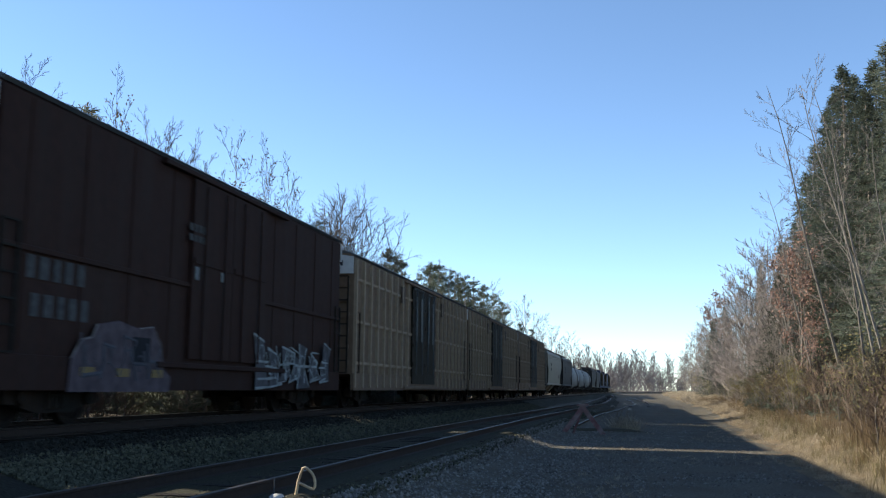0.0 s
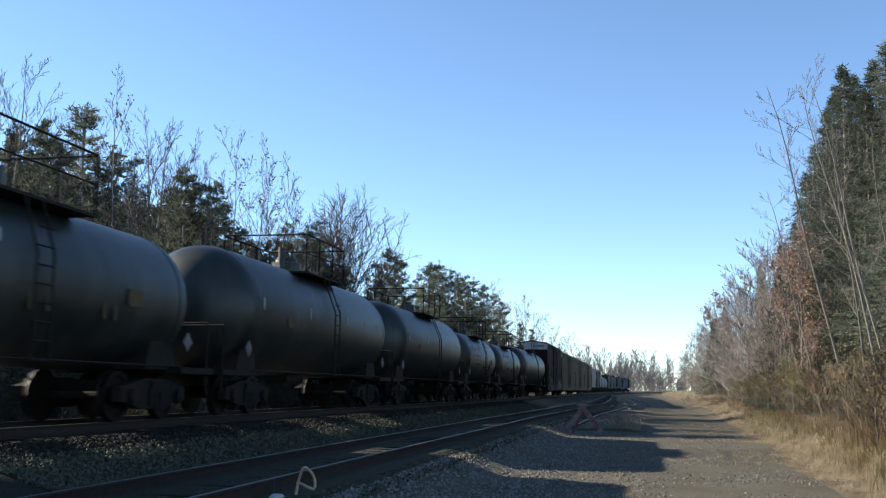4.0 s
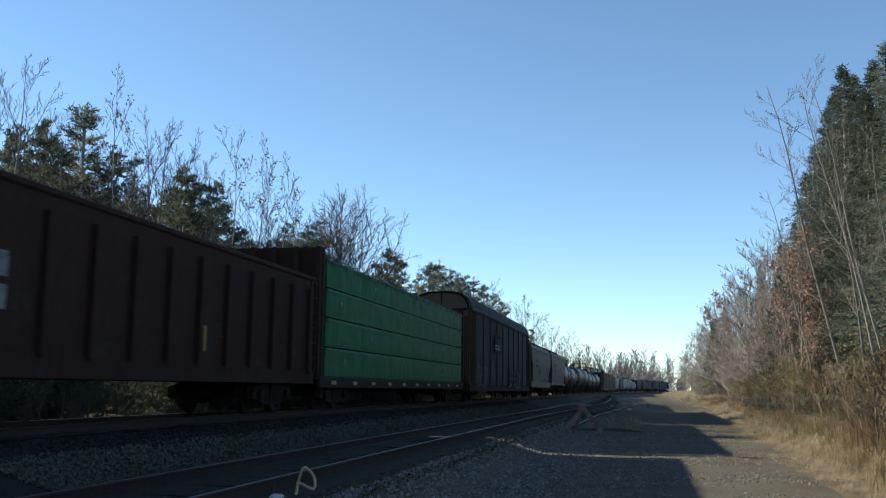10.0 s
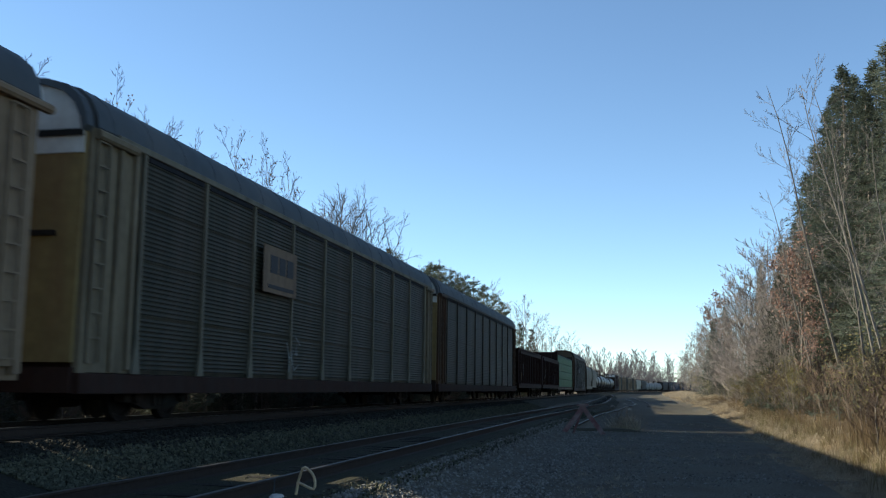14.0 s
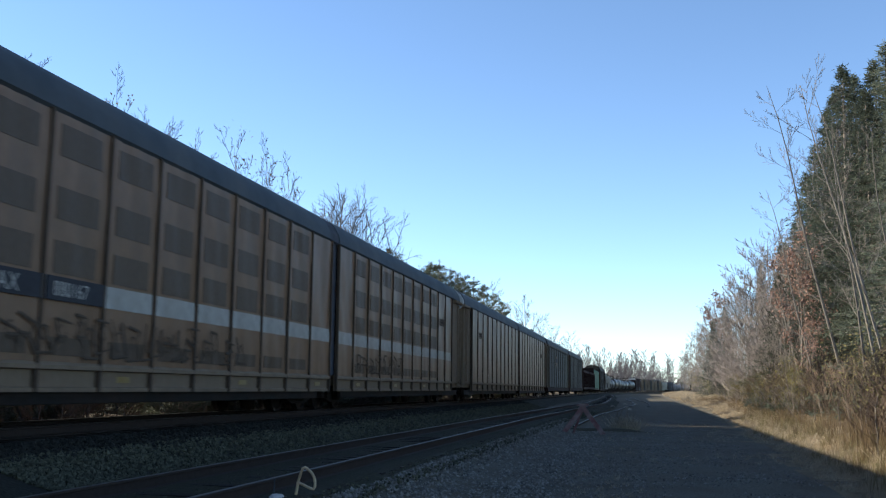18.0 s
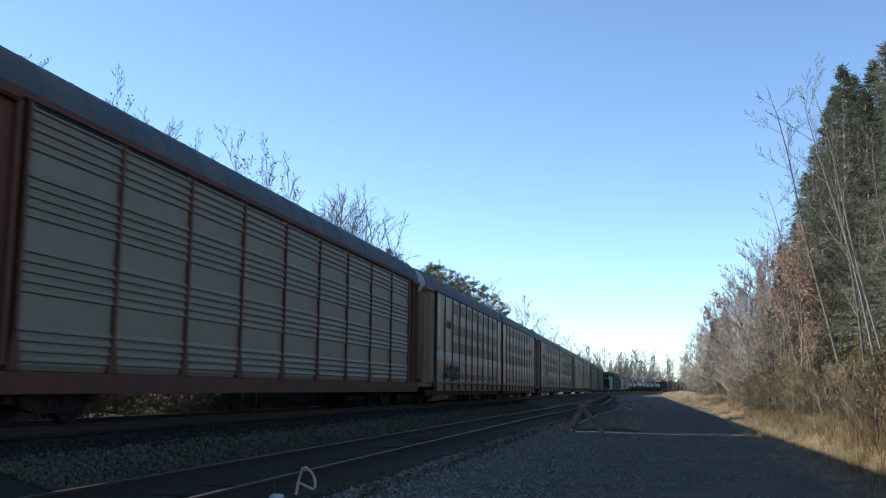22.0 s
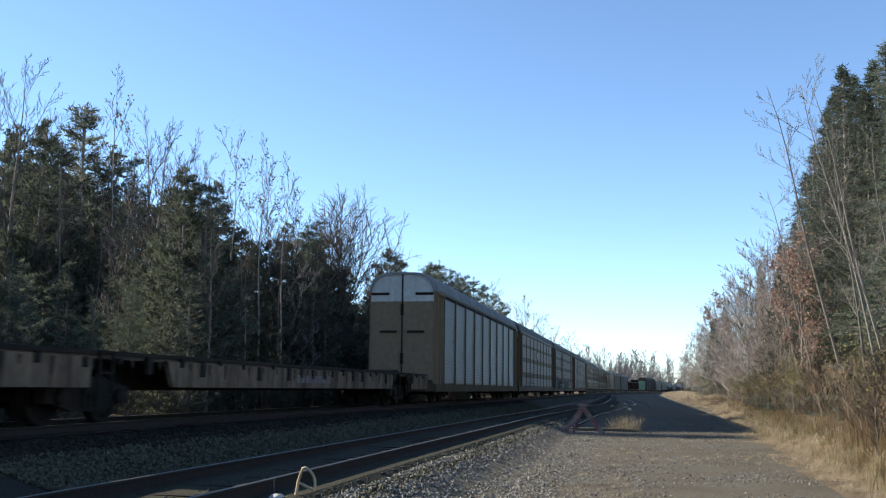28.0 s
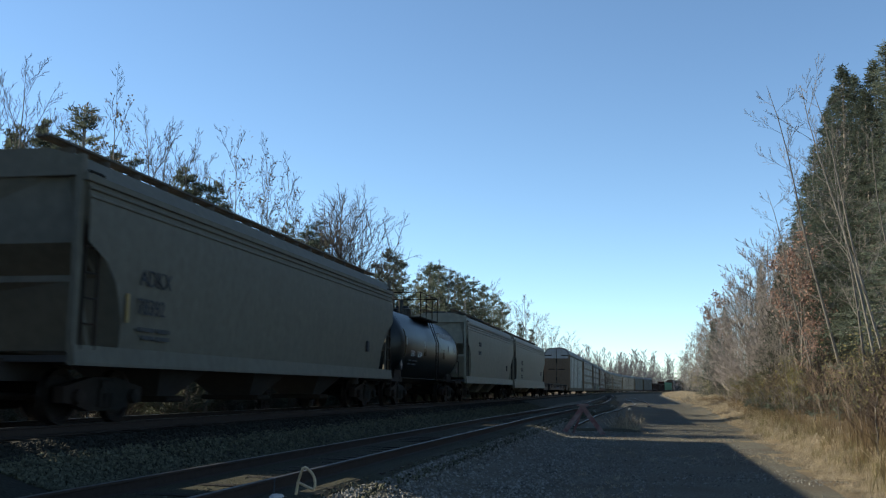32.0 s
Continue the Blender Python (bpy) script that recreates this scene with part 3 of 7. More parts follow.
    brush = [bare_tree("roadside_bush", "waist-high tangle of red-brown twigs", R, 88 + i, 2.0, twig="bramble", trunk_r=0.012, first=0.02, limbs=30, limb_len=0.6, up=1.4, sub=6, twigs=7, fine=0.0035, coarse=True) for i in range(2)]
    low_pines = [needle_tree("pine_tree", "green pine deep in the woods", L, "needle", 26 + i, 8.0, base_r=2.4, start=0.03, layers=16, per_layer=8, droop=0.3, clump=8, tuft=14, power=0.65, wide=0.2, needle=0.24, puff=0.1) for i in range(2)]
    low_hazy = [bare_tree("brushy_tree", "small leafless tree deep in the woods", R, 78 + i, 6.0, twig="haze", trunk_r=0.05, first=0.06, limbs=20, limb_len=0.4, up=0.9, sub=5, twigs=6, fine=0.02, coarse=True) for i in range(2)]
    mid = [forked_tree("brushy_tree", "leafless tree with a dense head of brown twigs", R, 110 + i, 9.0, bark="bark", twig="haze", r=0.065, first=0.12, limbs=18, angle=52, reach=0.34, rise=0.14, sub=9, twigs=7, fine=0.0065, wander=0.09) for i in range(3)]
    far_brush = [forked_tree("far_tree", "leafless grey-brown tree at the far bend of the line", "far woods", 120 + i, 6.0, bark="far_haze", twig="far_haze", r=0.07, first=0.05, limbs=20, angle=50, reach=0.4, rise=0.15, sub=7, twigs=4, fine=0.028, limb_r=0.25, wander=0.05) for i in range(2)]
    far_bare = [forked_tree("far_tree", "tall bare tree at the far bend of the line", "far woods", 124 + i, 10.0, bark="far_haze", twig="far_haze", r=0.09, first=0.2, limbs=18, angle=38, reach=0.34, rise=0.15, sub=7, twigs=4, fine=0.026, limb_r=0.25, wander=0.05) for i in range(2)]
    olive = [bare_tree("roadside_bush", "brush with sparse olive-brown leaves", R, 128 + i, 2.2, twig="bramble", trunk_r=0.025, first=0.02, limbs=18, limb_len=0.6, up=1.1, sub=5, twigs=4, coarse=True, leaves="olive", leaf_each=2, leaf_size=0.032) for i in range(2)]
    protos = crest + mid + far_brush + far_bare + olive + low_pines + low_hazy + lone + pines + bares + pale + spread + thickets + spruces + grey + hazy + oaks + yellow + brush

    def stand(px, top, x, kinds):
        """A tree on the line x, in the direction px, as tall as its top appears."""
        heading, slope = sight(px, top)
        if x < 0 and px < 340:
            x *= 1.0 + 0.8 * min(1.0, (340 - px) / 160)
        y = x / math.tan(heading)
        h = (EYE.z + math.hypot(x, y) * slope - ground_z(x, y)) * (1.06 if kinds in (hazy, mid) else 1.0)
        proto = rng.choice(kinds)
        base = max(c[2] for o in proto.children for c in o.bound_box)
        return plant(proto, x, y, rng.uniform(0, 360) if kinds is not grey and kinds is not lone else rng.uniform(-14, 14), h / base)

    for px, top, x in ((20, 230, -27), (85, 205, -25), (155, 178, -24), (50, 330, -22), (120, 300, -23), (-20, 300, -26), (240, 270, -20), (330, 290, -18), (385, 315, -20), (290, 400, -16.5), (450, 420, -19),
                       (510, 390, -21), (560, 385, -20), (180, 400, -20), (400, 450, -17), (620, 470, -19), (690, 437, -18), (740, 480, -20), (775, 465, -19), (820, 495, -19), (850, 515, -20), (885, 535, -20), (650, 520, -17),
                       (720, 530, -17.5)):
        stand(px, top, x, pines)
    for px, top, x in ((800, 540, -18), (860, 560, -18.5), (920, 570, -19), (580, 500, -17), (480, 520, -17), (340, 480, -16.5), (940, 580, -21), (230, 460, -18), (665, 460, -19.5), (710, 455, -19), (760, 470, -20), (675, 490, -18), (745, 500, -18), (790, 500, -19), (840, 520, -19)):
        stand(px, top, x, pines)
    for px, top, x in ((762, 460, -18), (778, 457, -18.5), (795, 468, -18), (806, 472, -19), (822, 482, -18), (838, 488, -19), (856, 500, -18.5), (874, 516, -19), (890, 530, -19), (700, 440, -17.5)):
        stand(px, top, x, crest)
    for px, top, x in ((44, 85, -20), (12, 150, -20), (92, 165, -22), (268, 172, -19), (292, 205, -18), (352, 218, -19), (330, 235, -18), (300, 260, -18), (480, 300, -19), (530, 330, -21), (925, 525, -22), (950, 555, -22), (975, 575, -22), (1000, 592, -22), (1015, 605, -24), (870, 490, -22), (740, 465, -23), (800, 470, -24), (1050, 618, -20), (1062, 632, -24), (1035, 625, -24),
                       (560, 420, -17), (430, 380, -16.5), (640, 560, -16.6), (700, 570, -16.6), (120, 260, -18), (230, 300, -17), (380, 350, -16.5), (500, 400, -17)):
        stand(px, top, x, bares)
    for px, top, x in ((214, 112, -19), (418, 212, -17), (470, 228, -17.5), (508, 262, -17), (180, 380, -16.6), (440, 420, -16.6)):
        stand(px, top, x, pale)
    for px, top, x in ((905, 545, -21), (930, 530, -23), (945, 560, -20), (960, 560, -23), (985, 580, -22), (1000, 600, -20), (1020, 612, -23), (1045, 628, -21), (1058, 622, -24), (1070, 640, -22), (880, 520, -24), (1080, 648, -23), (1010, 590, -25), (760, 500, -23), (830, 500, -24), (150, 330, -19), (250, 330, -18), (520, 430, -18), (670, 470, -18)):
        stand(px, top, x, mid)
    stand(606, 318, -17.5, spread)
    for i in range(16):
        plant(rng.choice(hazy + bares), -16.5 - rng.uniform(0, 2.5), 50 + i * 3.6 + rng.uniform(-1.5, 1.5), rng.uniform(0, 360), rng.uniform(0.5, 0.8))
    for i in range(14):
        plant(rng.choice(hazy), 9.5 + rng.uniform(0, 4.5), 52 + i * 5 + rng.uniform(-2, 2), rng.uniform(0, 360), rng.uniform(0.9, 1.2))
    for i in range(46):
        plant(rng.choice(thickets), -16.5 - rng.uniform(0, 2.2), 9 + i * 1.25 + rng.uniform(-0.5, 0.5), rng.uniform(0, 360), rng.uniform(0.34, 0.5))
    for i in range(34):
        plant(rng.choice(thickets), -19 - rng.uniform(0, 9), 12 + i * 1.05, rng.uniform(0, 360), rng.uniform(0.4, 0.62))
    # the woods go on unseen beside the camera: pines added to shade the track
    for i in range(16):
        plant(rng.choice(low_pines), -27 - rng.uniform(0, 4), -6 + i * 2.6, rng.uniform(0, 360), rng.uniform(1.05, 1.25))
    for i in range(46):
        plant(rng.choice(pines + low_pines), -17.2 - rng.uniform(0, 3.5), 14 + i * 1.35 + rng.uniform(-0.6, 0.6), rng.uniform(0, 360), rng.uniform(0.42, 0.7))
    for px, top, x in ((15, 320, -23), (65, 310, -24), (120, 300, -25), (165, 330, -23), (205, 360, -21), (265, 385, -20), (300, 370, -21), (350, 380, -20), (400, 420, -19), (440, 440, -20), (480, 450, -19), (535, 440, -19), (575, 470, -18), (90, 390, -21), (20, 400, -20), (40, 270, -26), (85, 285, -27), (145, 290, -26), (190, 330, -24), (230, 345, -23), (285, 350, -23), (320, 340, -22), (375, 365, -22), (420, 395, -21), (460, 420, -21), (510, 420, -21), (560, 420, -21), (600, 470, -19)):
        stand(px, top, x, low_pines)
    # pines deep behind the first trees, added to keep the sun out
    for i in range(60):
        plant(rng.choice(low_pines), -29 - rng.uniform(0, 16), -10 + i * 2.3, rng.uniform(0, 360), rng.uniform(0.95, 1.3))
    # brush under the trees and a second row behind
    for i in range(34):
        y = 35 + i * 4.0 + rng.uniform(-2, 2)
        plant(rng.choice(thickets + thickets + low_pines), -16.6 - rng.uniform(0, 3), y, rng.uniform(0, 360), rng.uniform(0.3, 0.5) if i % 3 == 2 or y < 60 else rng.uniform(0.6, 1.0))
    for i in range(34):
        y = 62 + i * 6.2 + rng.uniform(-2, 2)
        plant(rng.choice(low_pines + low_pines + bares), -23 - rng.uniform(0, 7), y, rng.uniform(0, 360), rng.uniform(0.9, 1.15))

    for i in range(9):
        plant(rng.choice(thickets), -22 - rng.uniform(0, 9), 26 + i * 2.2, rng.uniform(0, 360), rng.uniform(0.4, 0.75))

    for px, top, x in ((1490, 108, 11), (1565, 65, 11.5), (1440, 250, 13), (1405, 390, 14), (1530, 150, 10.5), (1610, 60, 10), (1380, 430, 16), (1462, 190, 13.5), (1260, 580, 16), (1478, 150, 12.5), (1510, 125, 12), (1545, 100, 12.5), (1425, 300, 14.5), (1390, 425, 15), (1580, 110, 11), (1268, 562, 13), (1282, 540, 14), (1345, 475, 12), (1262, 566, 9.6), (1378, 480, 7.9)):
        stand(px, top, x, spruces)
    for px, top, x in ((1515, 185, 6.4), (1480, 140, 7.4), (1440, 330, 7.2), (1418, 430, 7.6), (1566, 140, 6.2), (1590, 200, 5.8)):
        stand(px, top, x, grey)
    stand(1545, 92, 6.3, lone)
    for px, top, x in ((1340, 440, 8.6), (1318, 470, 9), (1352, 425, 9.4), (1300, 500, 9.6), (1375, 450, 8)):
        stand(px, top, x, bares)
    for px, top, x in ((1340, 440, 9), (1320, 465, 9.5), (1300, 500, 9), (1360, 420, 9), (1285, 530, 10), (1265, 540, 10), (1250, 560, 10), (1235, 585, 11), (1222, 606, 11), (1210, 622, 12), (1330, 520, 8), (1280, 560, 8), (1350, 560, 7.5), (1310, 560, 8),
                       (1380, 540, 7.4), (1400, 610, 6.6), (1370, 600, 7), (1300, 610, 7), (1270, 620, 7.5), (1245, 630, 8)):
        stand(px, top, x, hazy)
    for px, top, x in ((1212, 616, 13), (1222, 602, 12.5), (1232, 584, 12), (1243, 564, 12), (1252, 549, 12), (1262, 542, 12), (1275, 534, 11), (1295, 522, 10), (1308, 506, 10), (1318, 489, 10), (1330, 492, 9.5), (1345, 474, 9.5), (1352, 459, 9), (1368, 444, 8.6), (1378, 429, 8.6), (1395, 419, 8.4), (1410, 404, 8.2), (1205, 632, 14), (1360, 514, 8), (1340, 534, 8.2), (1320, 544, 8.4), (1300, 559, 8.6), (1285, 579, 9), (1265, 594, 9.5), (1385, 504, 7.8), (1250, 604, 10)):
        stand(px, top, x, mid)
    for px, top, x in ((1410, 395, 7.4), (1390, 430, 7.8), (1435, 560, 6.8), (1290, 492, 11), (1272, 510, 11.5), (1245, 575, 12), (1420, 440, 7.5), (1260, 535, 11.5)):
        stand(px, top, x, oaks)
    for i in range(20):
        y = 14.5 + 13 * rng.random()
        plant(rng.choice(brush + brush + olive), 4.7 + rng.uniform(0, 1.9), y, rng.uniform(0, 360), rng.uniform(0.75, 1.1))
    for i in range(60):
        y = 11 + 75 * rng.random() ** 1.5
        plant(rng.choice(brush), 5.0 + rng.uniform(0, 2.8) + y * 0.025, y, rng.uniform(0, 360), rng.uniform(0.6, 1.2))
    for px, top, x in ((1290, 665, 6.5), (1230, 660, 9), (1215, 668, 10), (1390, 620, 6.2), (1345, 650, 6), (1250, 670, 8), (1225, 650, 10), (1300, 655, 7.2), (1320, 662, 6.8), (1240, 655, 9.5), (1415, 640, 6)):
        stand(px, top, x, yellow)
    for i in range(26):
        y = 11 + 60 * rng.random() ** 1.4
        plant(rng.choice(olive), 4.9 + rng.uniform(0, 2.6) + y * 0.025, y, rng.uniform(0, 360), rng.uniform(0.6, 1.0))
    for i in range(40):
        y = 75 + i * 7.2 + rng.uniform(-3, 3)
        x = 11.5 + max(0, y - STRAIGHT) ** 2 / (2 * RADIUS) + rng.uniform(0, 7)
        plant(rng.choice(mid + low_hazy + low_hazy), x, y, rng.uniform(0, 360), rng.uniform(0.9, 1.25))
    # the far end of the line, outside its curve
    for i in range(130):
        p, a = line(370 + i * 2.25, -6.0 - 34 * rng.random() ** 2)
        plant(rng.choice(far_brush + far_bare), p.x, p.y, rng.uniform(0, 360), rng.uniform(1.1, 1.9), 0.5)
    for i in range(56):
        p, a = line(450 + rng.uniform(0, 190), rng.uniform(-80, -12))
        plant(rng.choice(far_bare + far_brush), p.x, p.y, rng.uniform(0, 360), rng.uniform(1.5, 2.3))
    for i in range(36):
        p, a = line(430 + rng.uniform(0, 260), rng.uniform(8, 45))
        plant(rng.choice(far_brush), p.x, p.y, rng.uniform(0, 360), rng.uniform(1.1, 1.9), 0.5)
    # beyond the cars, on to the bend
    for i in range(56):
        p, a = line(120 + i * 5.5, -9 - rng.uniform(0, 12))
        plant(rng.choice(mid + mid + low_pines + low_hazy), p.x, p.y, rng.uniform(0, 360), rng.uniform(0.75, 1.1) * (0.85 if i < 20 else 1.0))

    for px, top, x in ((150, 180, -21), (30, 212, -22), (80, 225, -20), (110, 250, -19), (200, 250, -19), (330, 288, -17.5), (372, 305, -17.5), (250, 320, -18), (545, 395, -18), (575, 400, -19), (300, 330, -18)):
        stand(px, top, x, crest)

    # dry grass and weeds along the right verge
    edge = verge
    blades = [clump_shape(90 + i, 0.15, 0.30, 34, 0.5, 0.2, 0.0032) for i in range(4)]
    spots = []
    while len(spots) < 2300:
        y = 9 + 110 * rng.random() ** 2.0
        d = abs(rng.gauss(0, 1)) * 0.8 - 0.45 * rng.random()
        if noise.noise((d * 1.6, y * 0.9, 21)) < rng.uniform(-0.45, 0.15):
            continue
        spots.append((edge(y) + d, y, rng.uniform(0.35, 1.0) * (0.45 + 0.6 * min(1, max(0, d))) * (1 + y / 160)))
    scatter("dry_grass", "dry straw-coloured grass along the verge", "grass", M["straw"], blades, spots, 3)
    spots = []
    while len(spots) < 420:
        x, y = rng.uniform(-1.2, 3.4), 11.5 + 40 * rng.random() ** 1.6
        if noise.noise((x * 0.5, y * 0.22, 17)) > 0.05 + 0.2 * rng.random():
            spots.append((x, y, rng.uniform(0.12, 0.38)))
    scatter("road_grass", "thin wisps of dead grass in the gravel", "grass", M["straw"], blades, spots, 7)
    stalks = [clump_shape(95 + i, 0.35, 1.15, 30, 0.28, 0.2, 0.008) for i in range(4)]
    spots = []
    while len(spots) < 900:
        y = 10 + 110 * rng.random() ** 1.8
        x = edge(y) + 0.75 + rng.random() * 4.4
        spots.append((x, y, rng.uniform(0.2, 0.6) + 0.5 * max(0, noise.noise((x * 0.6, y * 0.5, 9)))))
    scatter("weeds", "tall brown weed stalks behind the grass", "weeds", M["weed"], stalks, spots, 4)
    spots = [(edge(y) + 0.25 + 1.5 * rng.random(), y, rng.uniform(0.22, 0.5)) for y in [13 + 40 * rng.random() ** 1.4 for _ in range(230)]]
    scatter("green_weeds", "yellow-green weeds at the foot of the brush", "weeds", M["verge_green"], stalks, spots, 9)
    thick = [clump_shape(105 + i, 0.4, 1.3, 70, 0.16, 0.2, 0.005) for i in range(3)]
    spots = [(5.1 + 2.2 * rng.random() + 0.03 * y, y, rng.uniform(0.7, 1.25)) for y in [13.5 + 16 * rng.random() for _ in range(170)]]
    scatter("tall_weeds", "dense stand of tall red-brown weed stalks", "weeds", M["tall_weed"], thick, spots, 8)
    far = [(edge(y) + rng.uniform(-0.3, 5), y, rng.uniform(1.3, 2.2)) for y in [120 + 250 * rng.random() for _ in range(900)]]
    scatter("far_grass", "dry grass strip far along the line", "grass", M["straw"], blades, far, 5)
    left = [(-16.2 - rng.random() * 4, y, rng.uniform(0.25, 0.6)) for y in [14 + 130 * rng.random() for _ in range(500)]]
    scatter("brush_grass", "dead grass under the trees beyond the track", "grass", M["bramble"], stalks, left, 6)
    tuft = thing("weed_clump", "clump of dry grass and seed stalks beside the barrier", "weeds", at=(-0.7, 39.4, ground_z(-0.7, 39.4)))
    part("grass_tuft", clump_shape(101, 0.6, 0.62, 420, 0.5, 0.2, 0.006), M["straw"], tuft)["kind"] = "stuff"
    part("stalk_tuft", clump_shape(102, 0.7, 1.0, 30, 0.3, 0.2, 0.006), M["weed"], tuft)["kind"] = "stuff"
    for i in range(6):
        # arching stalks with a pale seed head
        b = Vector((-0.75 + 0.22 * i, rng.uniform(-0.2, 0.2), 0))
        t = b + Vector((rng.uniform(-0.1, 0.5), 0, rng.uniform(0.7, 1.1)))
        part("seed_stalk", Shape().tube([b, b.lerp(t, 0.5) + Vector((-0.06, 0, 0.06)), t], 0.006, 4, 0.004), M["weed"], tuft)
        part("seed_head", Shape().tube([t, t + Vector((0.05, 0, 0.03)), t + Vector((0.12, 0, -0.01))], 0.018, 5, 0.006), M["seed"], tuft, "pale fluffy seed head")
    for ob in protos:
        for o in (*ob.children_recursive, ob):
            bpy.data.objects.remove(o)


# ---------------------------------------------------------------- railcars
CARS = []
MESHES = {}


def pieces(root, mat, *rows):
    """Plain bars and beams, each a part of its own."""
    for name, c, s in rows:
        part(name, Shape().box(c, s, 0.012 if min(s) > 0.04 else 0), mat, root)


def shared(key, make, mat, smooth=False):
    if key not in MESHES:
        MESHES[key] = make().mesh(key.split("|")[0], mat, smooth)
    return MESHES[key]


def truck_frame():
    s = Shape()
    for x in (-1.0, 1.0):
        s.plate([(-1.25, 0.36), (-0.95, 0.34), (-0.5, 0.22), (0.5, 0.22), (0.95, 0.34), (1.25, 0.36), (1.25, 0.62), (0.7, 0.72), (0.4, 0.78), (-0.4, 0.78), (-0.7, 0.72), (-1.25, 0.62)], x - 0.09, x + 0.09)
        for y in (-0.89, 0.89):
            s.lathe([(0.05, -0.12), (0.13, -0.11), (0.13, 0.1), (0.05, 0.12)], "x", (x * 1.08, y, 0.46), 10)
        for k in range(3):
            s.lathe([(0.07, 0.28), (0.07, 0.6)], "z", (x * 1.1, -0.18 + 0.18 * k, 0), 6)
    return s.box((0, 0, 0.62), (2.3, 0.4, 0.26), 0.04)


def wheelset():
    s = Shape()
    for x in (-0.75, 0.75):
        k = 1 if x > 0 else -1
        s.lathe([(0.10, x - 0.09 * k), (0.38, x - 0.075 * k), (0.48, x - 0.07 * k), (0.46, x - 0.03 * k), (0.455, x + 0.07 * k), (0.38, x + 0.07 * k), (0.34, x + 0.03 * k), (0.13, x + 0.04 * k), (0.12, x + 0.09 * k)], "x", (0, 0, 0.46), 18)
    return s.lathe([(0.08, -0.98), (0.08, 0.98)], "x", (0, 0, 0.46), 10)


def trucks(root, ys, axles=2):
    frame_me, wheel_me = shared("truck", truck_frame, M["steel"]), shared("wheelset", wheelset, M["wheel"])
    for y in ys:
        t = part("truck", frame_me, None, root, at=(0, y, 0))
        for dy in (-0.89, 0.89):
            part("wheelset", wheel_me, None, t, at=(0, dy, 0))


def coupler(root, y, z=0.86):
    d = 1 if y > 0 else -1
    me = shared("coupler", lambda: Shape().box((0, 0.3, 0), (0.16, 0.75, 0.2), 0.03).box((0.05, 0.68, 0), (0.28, 0.26, 0.3), 0.05).tube([(-0.25, 0.2, -0.1), (-0.28, 0.5, -0.32), (-0.2, 0.8, -0.36)], 0.03, 6), M["steel"])
    part("coupler", me, None, root, at=(0, y - 0.1 * d, z), turn=0 if d > 0 else 180)


def ladder(root, x, y, z0, z1, width=0.4, mat=None, along="y", name="ladder"):
    s = Shape()
    n = max(2, round((z1 - z0) / 0.38))
    for d in (-width / 2, width / 2):
        a = (x, y + d) if along == "y" else (x + d, y)
        s.box((*a, (z0 + z1) / 2), (0.04, 0.04, z1 - z0))
    for i in range(n + 1):
        z = z0 + (z1 - z0) * i / n
        s.box((x, y, z), (0.03, width, 0.03) if along == "y" else (width, 0.03, 0.03))
    return part(name, s, mat or M["steel"], root)


def bars(root, x, y, z, widths, height, mat, name="stencil_bar", gap=0.09, lean=0.0):
    """Plain bars in place of a mark on the side of a car; y is the mark's rear end on the near side."""
    for w in widths:
        part(name, Shape().box((x, y - w / 2, z), (0.008, w, height)), mat, root)
        y -= w + gap


def letters(root, text, x, y, z, size, mat, name="reporting_mark"):
    cu = bpy.data.curves.new(name, "FONT")
    cu.body, cu.size, cu.extrude = text, size, 0.003
    tmp = bpy.data.objects.new("letters", cu)
    me = bpy.data.meshes.new_from_object(tmp)
    bpy.data.objects.remove(tmp)
    me.materials.clear()
    me.materials.append(mat)
    ob = new(name, me)
    ob.parent = root
    ob.matrix_basis = Matrix.Translation((x, y, z)) @ Euler((radians(90), 0, radians(90))).to_matrix().to_4x4()
    return ob


